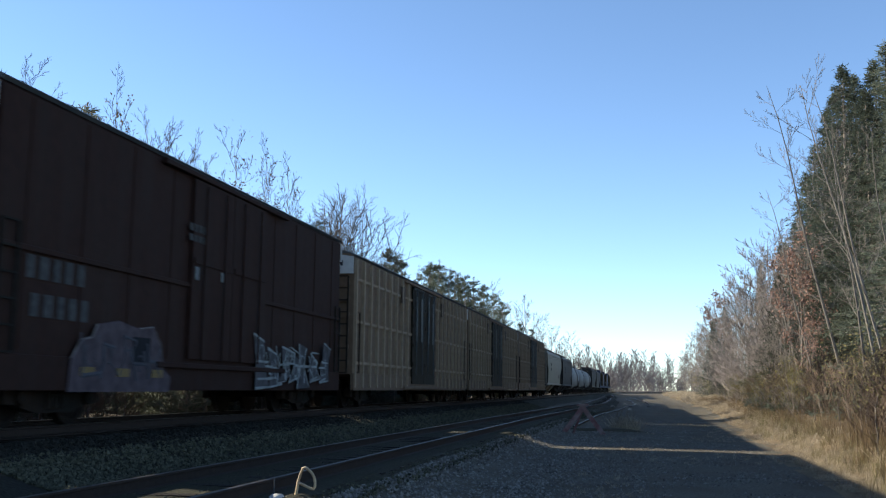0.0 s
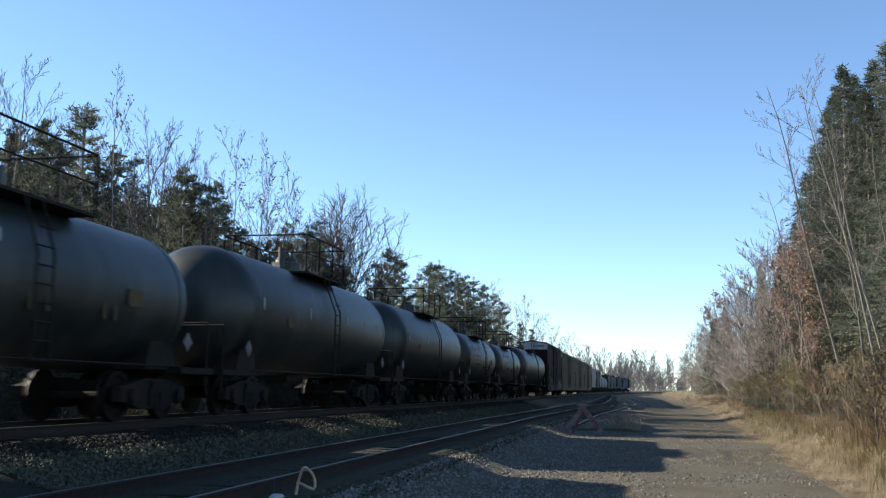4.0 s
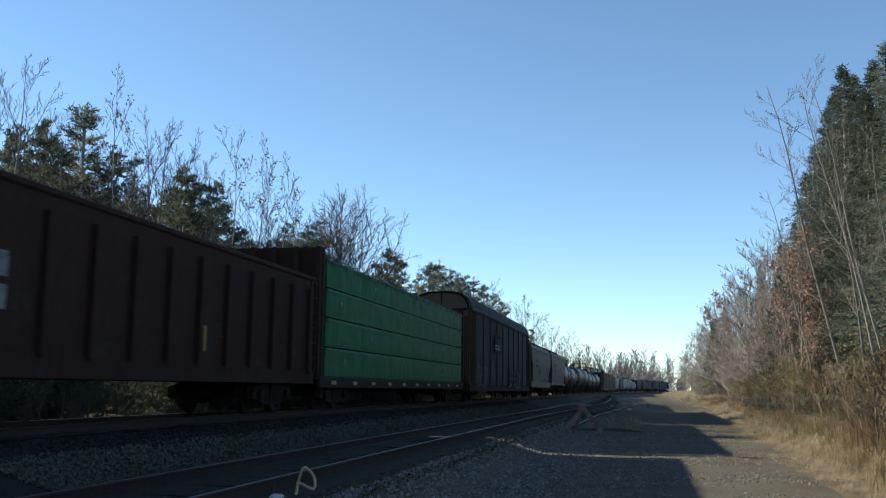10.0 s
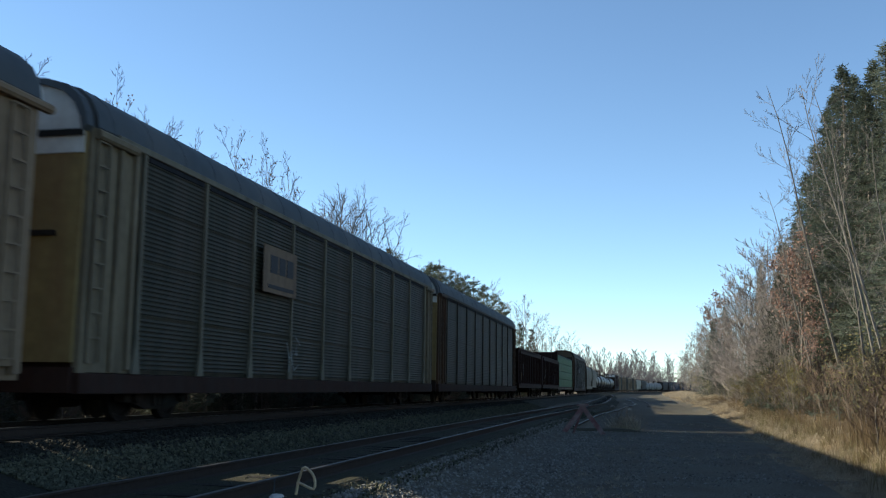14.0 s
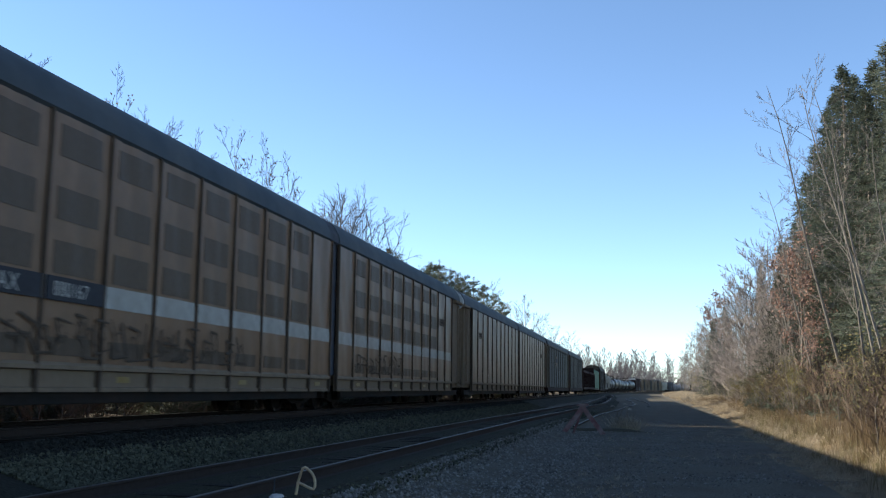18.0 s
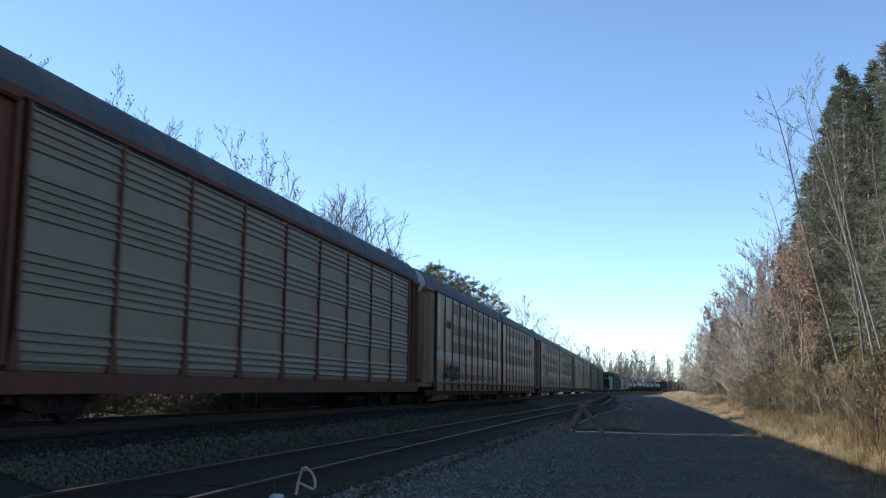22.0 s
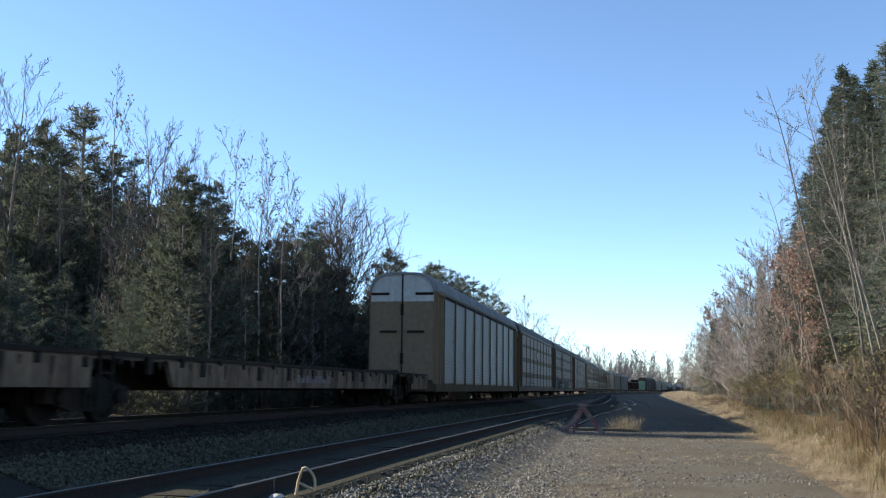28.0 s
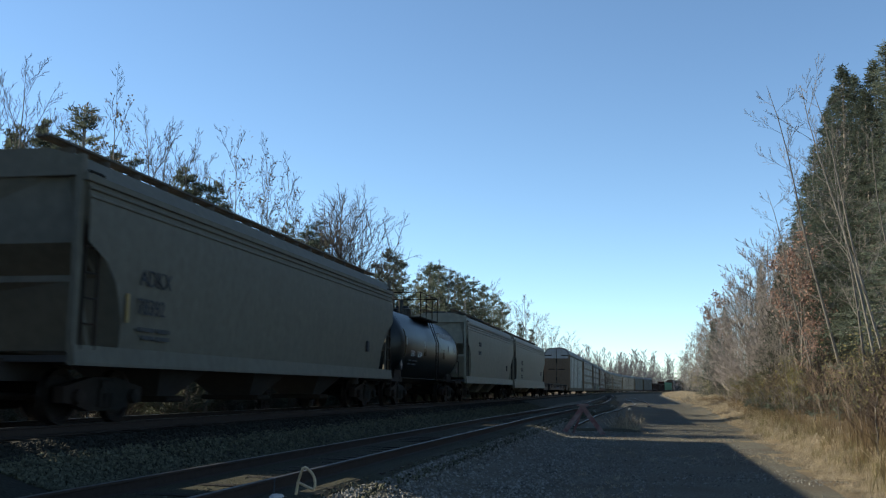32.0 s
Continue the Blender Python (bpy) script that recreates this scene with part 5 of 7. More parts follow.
def hopper_car(U0, U1, label, top=4.3, colour=None, mark=None, sill=(1.08, 1.25)):
    root, L = start_car("covered_hopper", label, "hopper car", U0, U1)
    colour = colour or P["grey"]
    h, W = L / 2 - 0.35, 1.58
    side = [(1.44, 1.22), (1.47, 1.45), (1.50, 1.75), (1.52, 2.05), (1.55, 2.35), (1.57, 2.65), (W, 2.9), (W, 3.1), (W, 3.2), (W, 3.5), (1.50, top - 0.35), (1.28, top - 0.1)]
    # body: full length above, drawn in over the trucks below
    s = Shape()
    rows = []
    for x, z in side:
        f = min(1, max(0, (z - 1.22) / 1.6))
        inset = 1.3 * math.sqrt(max(0.0, 1 - f * f)) + 0.16
        rows.append((x, z, h - inset))
    full = rows + [(-x, z, y) for x, z, y in rows[::-1]]
    n = len(full)
    s.add([(x, -y, z) for x, z, y in full] + [(x, y, z) for x, z, y in full], [(i, (i + 1) % n, n + (i + 1) % n, n + i) for i in range(n)] + [tuple(range(n))[::-1], tuple(range(n, 2 * n))])
    part("body", s, colour, root, smooth=True)
    part("roof", Shape().extrude([(1.53, top - 0.38), (1.32, top - 0.06), (0.8, top + 0.08), (-0.8, top + 0.08), (-1.32, top - 0.06), (-1.53, top - 0.38)], -h + 0.1, h - 0.1), colour, root)
    pieces(root, colour, ("top_chord", (1.52, 0, top - 0.42), (0.1, 2 * h - 0.1, 0.12)), ("top_chord", (-1.52, 0, top - 0.42), (0.1, 2 * h - 0.1, 0.12)), ("side_bead", (1.555, 0, top - 0.58), (0.05, 2 * h - 0.3, 0.05)), ("side_bead", (1.565, 0, top - 0.72), (0.05, 2 * h - 0.3, 0.05)))
    walk_s = Shape()
    for x in (-0.82, -0.66, 0.66, 0.82):
        walk_s.box((x, 0, top + 0.27), (0.13, 2 * h, 0.036))
    for i in range(int((2 * h - 1) / 1.1)):
        walk_s.box((0.74, -h + 0.7 + i * 1.1, top + 0.13), (0.3, 0.04, 0.2)).box((-0.74, -h + 0.7 + i * 1.1, top + 0.13), (0.3, 0.04, 0.2))
    part("running_board", walk_s, P["board"], root, "grated roof walkway")
    hatch = shared("hatch", lambda: Shape().box((0, 0, 0), (0.7, 1.6, 0.16), 0.05), P["galv"])
    for i in range(max(3, int(2 * h / 2.1))):
        part("hatch", hatch, None, root, at=(0, -h + 1.4 + i * 2.1, top + 0.13))
    pieces(root, colour, ("side_sill", (-1.5, 0, sum(sill) / 2), (0.14, 2 * h, sill[1] - sill[0])))
    # the near sill slopes outwards to its foot
    part("side_sill", Shape().extrude([(1.42, sill[1]), (1.51, sill[1]), (1.55, sill[0] + 0.05), (1.55, sill[0]), (1.42, sill[0])], -h, h), colour, root)
    for i in range(3):
        y = (i - 1) * (L * 0.235)
        b = Shape()
        b.add([(-1.2, y - 1.5, 1.3), (1.2, y - 1.5, 1.3), (1.2, y + 1.5, 1.3), (-1.2, y + 1.5, 1.3), (-0.5, y - 0.35, 0.42), (0.5, y - 0.35, 0.42), (0.5, y + 0.35, 0.42), (-0.5, y + 0.35, 0.42)],
              [(0, 1, 5, 4), (1, 2, 6, 5), (2, 3, 7, 6), (3, 0, 4, 7), (4, 5, 6, 7), (0, 3, 2, 1)])
        # below the dirty grey cars, underside shade is put into the bays' colour
        part("outlet_hopper", b, colour if colour is P["grey"] else P["dark_hopper"], root)
        part("outlet_gate", Shape().box((0, y, 0.38), (1.5, 0.8, 0.12), 0.03), M["steel"], root)
    for sy in (-1, 1):
        y = sy * (h - 0.1)
        # dark colour holds both soot and shade of the car's end recess
        part("end_platform", Shape().box((0, sy * (h - 0.8), 1.05), (2.9, 1.6, 0.1)).box((0, sy * (h - 0.6), 0.85), (0.5, 1.8, 0.3)), P["dark_hopper"], root)
        for sx in (-1, 1):
            part("corner_post", Shape().box((sx * 1.42, y, (1.1 + top) / 2), (0.1, 0.14, top - 1.2)), colour, root)
            ladder(root, sx * 1.5, sy * (h - 0.4), 1.2, top - 0.3)
        part("slope_brace", Shape().tube([(1.4, sy * (h - 0.6), 1.1), (1.35, sy * (h - 0.15), 2.6)], 0.05, 6).tube([(-1.4, sy * (h - 0.6), 1.1), (-1.35, sy * (h - 0.15), 2.6)], 0.05, 6).box((0, y, 2.3), (2.7, 0.06, 0.1)), colour, root)
        part("end_sheet", Shape().plate([(sy * (h - 0.25), top - 0.2), (sy * (h - 0.25), 2.9), (sy * (h - 2.3), 1.3), (sy * (h - 2.4), 1.3), (sy * (h - 0.4), 2.9), (sy * (h - 0.4), top - 0.2)], -1.3, 1.3), colour, root)
        coupler(root, sy * L / 2)
    if mark:
        letters(root, mark[0], W + 0.005, -h + 2.35 + mark[2], 2.38, 0.42, P["black_mark"])
        letters(root, mark[1], W + 0.005, -h + 2.3 + mark[2], 1.88, 0.40, P["black_mark"], "car_number")
        bars(root, W - 0.03, -h + 3.6 + mark[2], 1.62, [0.5, 0.6], 0.07, P["faint_mark"])
        bars(root, W - 0.04, -h + 3.6 + mark[2], 1.48, [0.5, 0.4], 0.07, P["faint_mark"])
        part("reflector", Shape().box((W - 0.02, -h + 2.0 + mark[2], 1.95), (0.012, 0.1, 0.5)), P["reflector"], root)
    else:
        bars(root, W + 0.005, -h + 4.2, 3.0, [0.13, 0.15, 0.13, 0.15], 0.22, P["faint_mark"], gap=0.07)
        bars(root, W - 0.0, -h + 4.2, 2.55, [0.13, 0.05, 0.13, 0.13, 0.13], 0.22, P["faint_mark"], gap=0.07)
    part("placard_plate", Shape().box((W - 0.03, h - 3.2, 1.95), (0.05, 0.22, 0.32)), P["black_mark"], root)
    trucks(root, (-L / 2 + 2.1, L / 2 - 2.1))
    return root


ROOF = [(1.50, 4.82), (1.46, 5.05), (1.33, 5.30), (1.10, 5.50), (0.70, 5.62), (0, 5.66), (-0.70, 5.62), (-1.10, 5.50), (-1.33, 5.30), (-1.46, 5.05), (-1.50, 4.82)]


def rack_side(y0, y1, x, z0, z1, mat, root, pitch):
    """One corrugated panel of a rack's side."""
    s = Shape()
    prof = []
    if pitch:
        # four tiers of fine ridges, parted by open seams
        n = 11
        for tier in range(4):
            b, t = z0 + (z1 - z0) * tier / 4, z0 + (z1 - z0) * (tier + 1) / 4
            prof += [(x - 0.025, b), (x - 0.025, b + 0.05)]
            d = (t - b - 0.05) / n
            for i in range(n):
                z = b + 0.05 + i * d
                prof += [(x, z), (x, z + d * 0.3), (x + 0.017, z + d * 0.42), (x + 0.017, z + d * 0.6), (x + 0.004, z + d * 0.94)]
    else:
        # bands of deep ridges with plain sheet between them
        for b, k in ((0.02, 4), (0.275, 5), (0.555, 5), (0.81, 5)):
            d = 0.145
            for i in range(k):
                z = z0 + (z1 - z0) * b + i * d
                prof += [(x, z), (x, z + d * 0.25), (x + 0.042, z + d * 0.38), (x + 0.042, z + d * 0.55), (x + 0.012, z + d * 0.93), (x, z + d * 0.97)]
    prof += [(x, z1), (x - 0.03, z1), (x - 0.03, z0)]
    k = 1 if x > 0 else -1
    s.extrude([(x + (px - x) * k, pz) for px, pz in prof], y0, y1)
    return s


def rack_frame(U0, U1, label, frame_mat, panel_mat, roof_mat, end_mat, sill_mat=None, posts=9, name="autorack", wide_posts=True, cap=None, seams=False, door_mat=None, band=None):
    root, L = start_car(name, label, "autorack", U0, U1)
    h = L / 2 - 0.6
    x = 1.47
    sill_mat = sill_mat or frame_mat
    part("roof", Shape().sheet(ROOF, -h + 0.15, h - 0.15, 0.05), roof_mat, root, smooth=True)
    ribs = Shape()
    for i in range(int(2 * h / 1.35)):
        y = -h + 0.6 + i * 1.35
        ribs.sheet([(a * 1.003, b + 0.008) for a, b in ROOF], y, y + 0.05, 0.03)
    part("roof_rib", ribs, roof_mat, root)
    pieces(root, sill_mat, ("side_sill", (1.44, 0, 0.67), (0.12, 2 * h, 0.33)), ("side_sill", (-1.44, 0, 0.67), (0.12, 2 * h, 0.33)), ("deck", (0, 0, 0.95), (2.7, 2 * h - 0.3, 0.12)))
    pieces(root, frame_mat, ("top_chord", (1.49, 0, 4.78), (0.1, 2 * h - 1.5, 0.12)), ("top_chord", (-1.49, 0, 4.78), (0.1, 2 * h - 1.5, 0.12)))
    e = 1.7
    w = (2 * h - 2 * e) / posts
    z1 = 4.72
    pane = shared("side_panel|%.2f%s%s" % (w, panel_mat.name, seams), lambda: rack_side(-w / 2 + 0.03, w / 2 - 0.03, x, 0.845, z1, panel_mat, None, seams), panel_mat)
    post = shared("post|" + frame_mat.name, lambda: Shape().plate([(-0.15, 0.84), (0.15, 0.84), (0.045, 1.4), (0.045, 4.75), (-0.045, 4.75), (-0.045, 1.4)], -0.03, 0.02), frame_mat)
    for i in range(posts):
        y = -h + e + w * (i + 0.5)
        part("side_panel", pane, None, root, at=(0, y, 0))
        part("side_panel", pane, None, root, at=(0, y, 0), turn=180)
    slot = shared("top_slot|%.2f" % w, lambda: Shape().box((x + 0.012, 0, 4.665), (0.05, w - 0.3, 0.09)), P["spray_black"])
    strip = shared("band|%.2f%s" % (w, band.name), lambda: Shape().box((x - 0.008, 0, 0), (0.025, w - 0.05, 0.3)), band) if band else None
    for i in range(posts):
        part("top_slot", slot, None, root, at=(0, -h + e + w * (i + 0.5), 0))
        if strip:
            for z, k in ((1.705, 1.25), (2.82, 1.1), (3.85, 0.8)):
                ob = part("band", strip, None, root, at=(0, -h + e + w * (i + 0.5), z))
                ob.scale = (1, 1, k)
    for i in range(posts + 1):
        if wide_posts or i in (0, posts):
            for sx in (-1, 1):
                part("post", post, None, root, at=(sx * (x + 0.04), -h + e + w * i, 0))
    for sy in (-1, 1):
        # end bay: plate, corner post, ladder, clam-shell door
        for sx in (-1, 1):
            part("end_panel", Shape().box((sx * 1.40, sy * (h - e / 2 - 0.05), 2.8), (0.06, e - 0.2, 3.9)), end_mat, root)
            part("corner_post", Shape().box((sx * 1.40, sy * (h - 0.12), 2.75), (0.12, 0.2, 4.1)), end_mat, root)
            ladder(root, sx * 1.5, sy * (h - 0.35), 1.0, 4.6, 0.36, end_mat)
            part("roof_bracket", Shape().box((sx * 1.5, sy * (h - 0.75), 4.7), (0.16, 1.3, 0.16), 0.04), end_mat, root)
            part("end_pole", Shape().tube([(sx * 1.47, sy * (h - 0.95), 0.86), (sx * 1.47, sy * (h - 0.95), 4.65)], 0.045, 8), end_mat, root, smooth=True)
            part("end_stile", Shape().box((sx * 1.45, sy * (h - e + 0.22), 2.8), (0.1, 0.14, 3.8), 0.02), end_mat, root)
        part("end_fairing", Shape().sheet([(a * 0.985, b - 0.03) for a, b in ROOF], sy * (h - 0.02) - 0.2, sy * (h - 0.02) + 0.02, 0.1), roof_mat, root)
        for sx in (-1, 1):
            arc = [(sx * 0.03, 1.0), (sx * 1.36, 1.0), (sx * 1.40, 4.75), (sx * 1.34, 5.0), (sx * 1.2, 5.24), (sx * 0.98, 5.42), (sx * 0.6, 5.53), (sx * 0.03, 5.57)]
            door = part("end_door", Shape().extrude(arc, sy * (h + 0.02) - 0.05, sy * (h + 0.02) + 0.05), door_mat or end_mat, root)
            part("door_white_top", Shape().extrude([(sx * 0.04, 4.35), (sx * 1.39, 4.35), (sx * 1.39, 4.75), (sx * 1.33, 4.99), (sx * 1.19, 5.23), (sx * 0.97, 5.41), (sx * 0.6, 5.52), (sx * 0.04, 5.56)], sy * (h + 0.075) - 0.02, sy * (h + 0.075) + 0.01), cap or P["white"], door)
            pieces(door, M["steel"], ("hinge", (sx * 0.98, sy * (h + 0.1), 4.68), (0.8, 0.06, 0.11)), ("hinge", (sx * 0.6, sy * (h + 0.1), 3.05), (0.75, 0.06, 0.09)))
        part("door_latch", Shape().box((0, sy * (h + 0.11), 4.0), (0.12, 0.06, 0.5)).box((0, sy * (h + 0.11), 1.9), (0.12, 0.06, 0.45)).tube([(0, sy * (h + 0.1), 1.1), (0, sy * (h + 0.1), 5.3)], 0.025, 5), M["steel"], root)
        part("end_sill", Shape().box((0, sy * (h - 0.4), 0.72), (2.76, 1.0, 0.4)), sill_mat, root)
        coupler(root, sy * (L / 2 - 0.2))
    trucks(root, (-L / 2 + 4.0, L / 2 - 4.0))
    return root


def buckle(y, z, k):
    """How far a thin side sheet bows out at a point; k picks one of a few sheets."""
    return 0.018 + 0.03 * noise.noise((y * 2.8 + 0.5 * z + k * 7.3, z * 0.6, k * 3.1)) + 0.014 * noise.noise((y * 5.0 - z, z * 1.6, k * 5.7))


def wavy(w, z0, z1, k, lift, ny=8, per=0.22):
    """A thin buckled sheet on the near side, w wide, from z0 to z1."""
    nz = max(2, round((z1 - z0) / per))
    s = Shape()
    for j in range(nz + 1):
        for i in range(ny + 1):
            y, z = -w / 2 + w * i / ny, z0 + (z1 - z0) * j / nz
            s.v.append((1.478 + lift + buckle(y, z, k), y, z))
    n = len(s.v)
    s.v += [(1.44, y, z) for x, y, z in s.v]
    m = ny + 1
    s.f = [(j * m + i, j * m + i + 1, (j + 1) * m + i + 1, (j + 1) * m + i) for j in range(nz) for i in range(ny)]
    rim = [i for i in range(m)] + [j * m + ny for j in range(1, nz + 1)] + [nz * m + i for i in range(ny - 1, -1, -1)] + [j * m for j in range(nz - 1, 0, -1)]
    s.f += [(rim[i], n + rim[i], n + rim[(i + 1) % len(rim)], rim[(i + 1) % len(rim)]) for i in range(len(rim))]
    return s


def automax(U0, U1, label, stripe, marks):
    """A two-unit articulated rack, tan panels between dark posts, with a dark bellows between the units."""
    roots = []
    mid = (U0 + U1) / 2 + 0.7
    for k, (a, b) in enumerate(((U0, mid), (mid, U1))):
        root, L = start_car("articulated_autorack", label, "autorack", a, b)
        roots.append(root)
        out = 1 if k == 0 else -1          # the coupled end
        h = L / 2
        x = 1.48
        y_out, y_in = out * (h - 0.6), -out * (h - 0.35)
        lo, hi = min(y_out, y_in), max(y_out, y_in)
        part("roof", Shape().sheet(ROOF, lo + 0.1, hi - 0.05, 0.05), P["galv"], root, smooth=True)
        pieces(root, P["tanpanel"], ("deck", (0, 0, 0.8), (2.6, hi - lo, 0.2)))
        pieces(root, M["steel"], ("side_sill", (1.36, 0, 0.46), (0.1, hi - lo - 1.2, 0.22)), ("side_sill", (-1.36, 0, 0.46), (0.1, hi - lo - 1.2, 0.22)))
        n, e = 11, 2.2
        w = (hi - lo - e) / n
        start = lo if out > 0 else lo + e
        pane = [shared("side_panel|max%.2f%d" % (w, k), lambda: wavy(w - 0.04, 0.98, 4.75, k, 0.0), P["ripple"], True) for k in range(5)]
        foot = shared("panel_foot|max%.2f" % w, lambda: Shape().extrude([(1.40, 0.54), (1.50, 0.54), (1.50, 0.60), (1.46, 0.62), (1.46, 0.86), (1.545, 0.88), (1.545, 0.94), (1.49, 0.99), (1.40, 0.99)], -w / 2 + 0.02, w / 2 - 0.02), P["tanpanel"])
        tape = shared("reflector|max", lambda: Shape().box((1.465, 0, 0), (0.01, 0.42, 0.1)), P["reflector"])
        dark = [[shared("screen|%d%d%.2f" % (z * 100, k, w), lambda: wavy(w - 0.55, z - d / 2, z + d / 2, k, 0.009), P["shade"], True) for z, d in ((4.35, 0.5), (3.38, 0.5), (2.56, 0.5), (1.22, 0.27))] for k in range(5)]
        white = [shared("stripe|max%.2f%d" % (w, k), lambda: wavy(w - 0.12, 1.9, 2.26, k, 0.007), P["stripe"], True) for k in range(5)]
        post = shared("post|max", lambda: Shape().box((1.5, 0, 2.66), (0.08, 0.06, 4.24)), P["post_brown"])
        for i in range(n):
            y = start + w * (i + 0.5)
            plain = (i >= n - 2) if out > 0 else (i < 2)
            edge = (i == 0) if out > 0 else (i == n - 1)
            for turn in (0, 180):
                kind = (i * 2 + k * 3) % 5
                p = part("side_panel", pane[kind], None, root, at=(0, y, 0), turn=turn)
                part("panel_foot", foot, None, p)
                if stripe and not plain and not edge:
                    for me in dark[kind]:
                        part("screen", me, None, p)
                if stripe:
                    part("stripe", white[kind], None, p)
                if i % 3 == 1:
                    part("reflector", tape, None, p, at=(0, 0, 0.74))
        for i in range(n + 1):
            for turn in (0, 180):
                part("post", post, None, root, at=(0, start + w * i, 0), turn=turn)
        for sx in (-1, 1):
            part("end_panel", Shape().box((sx * 1.38, out * (h - 1.75), 2.85), (0.08, 1.9, 3.9)), P["tanpanel"], root)
            part("corner_post", Shape().box((sx * 1.38, out * (h - 0.7), 2.8), (0.12, 0.16, 4.0)), P["tanpanel"], root)
            ladder(root, sx * 1.5, out * (h - 1.1), 1.0, 4.6, 0.36, P["tanpanel"])
            part("roof_bracket", Shape().box((sx * 1.5, out * (h - 1.2), 4.72), (0.16, 1.6, 0.14), 0.04), P["tanpanel"], root)
            part("bellows", Shape().box((sx * 1.36, -out * (h - 0.19), 2.95), (0.1, 0.42, 3.9)), P["spray_dark"], root, "dark flexible bellows between the units")
            arc = [(sx * 0.02, 1.0), (sx * 1.30, 1.0), (sx * 1.33, 4.55), (sx * 1.15, 5.1), (sx * 0.7, 5.38), (sx * 0.02, 5.45)]
            part("end_door", Shape().extrude(arc, y_out - 0.05, y_out + 0.05), P["tanpanel"], root)
        part("end_fairing", Shape().sheet([(a2 * 0.985, b2 - 0.03) for a2, b2 in ROOF], y_out - 0.15, y_out + 0.03, 0.6), P["white"], root, "white band round the top of the end")
        part("roof_bellows", Shape().sheet([(a2 * 0.99, b2 - 0.01) for a2, b2 in ROOF], -out * (h - 0.19) - 0.21, -out * (h - 0.19) + 0.21, 0.06), P["spray_dark"], root)
        py = start + w * (1.5 if out < 0 else n - 1.5)
        bars(root, 1.512, py + 0.5, 3.5, [0.1, 0.22, 0.1, 0.2], 0.3, P["post_brown"], "brand_bar")
        if stripe and marks and k == 1:
            py = start + w * 2.5
            part("mark_plate", Shape().box((1.54, py, 2.08), (0.02, w - 0.12, 0.36)), P["black_mark"], root)
            letters(root, "TOAX", 1.553, py - 0.75, 1.95, 0.36, P["stripe"])
            part("number_plate", Shape().box((1.54, py + w, 2.08), (0.02, w - 0.12, 0.36)), P["black_mark"], root)
            letters(root, "880167", 1.553, py + w - 0.62, 1.97, 0.32, P["stripe"], "car_number")
        coupler(root, out * (h - 0.2))
        trucks(root, (out * (h - 3.4), -out * (h - 1.6)))
    return roots


def wrapped(sx, y, z0, w, tall, rng):
    """A block of boards in slack plastic: its outer face sags and wrinkles."""
    nu, nv = 14, 6
    k = rng.uniform(0, 50)
    s = Shape()
    grid = []
    for j in range(nv + 1):
        for i in range(nu + 1):
            u, v = i / nu, j / nv
            edge = min(1, 6 * min(u, 1 - u)) * min(1, 4 * min(v, 1 - v))
            d = 1.37 + (0.035 * noise.noise((u * 5 + k, v * 2.2, k)) + 0.02 * noise.noise((u * 13, v * 3 + k, 1)) + 0.02) * edge
            grid.append((sx * d, y - w / 2 + w * u, z0 + tall * v))
    s.add(grid, [(j * (nu + 1) + i, j * (nu + 1) + i + 1, (j + 1) * (nu + 1) + i + 1, (j + 1) * (nu + 1) + i) for j in range(nv) for i in range(nu)])
    return s.box((sx * 0.69, y, z0 + tall / 2), (1.35, w - 0.01, tall - 0.01))


def ragged(sx, y, z, w, rng):
    """A dusty fold of wrap with an uneven lower edge."""
    s = Shape()
    n = 12
    top = [(sx * 1.415, y - w / 2 + w * i / n, z + 0.035 + rng.uniform(-0.01, 0.01)) for i in range(n + 1)]
    low = [(sx * 1.412, y - w / 2 + w * i / n, z - rng.uniform(0.01, 0.06)) for i in range(n + 1)]
    inner = [(sx * 1.36, p[1], p[2] + 0.01) for p in top]
    m = n + 1
    return s.add(top + low + inner, [(i, i + 1, m + i + 1, m + i) for i in range(n)] + [(i + 1, i, 2 * m + i, 2 * m + i + 1) for i in range(n)])


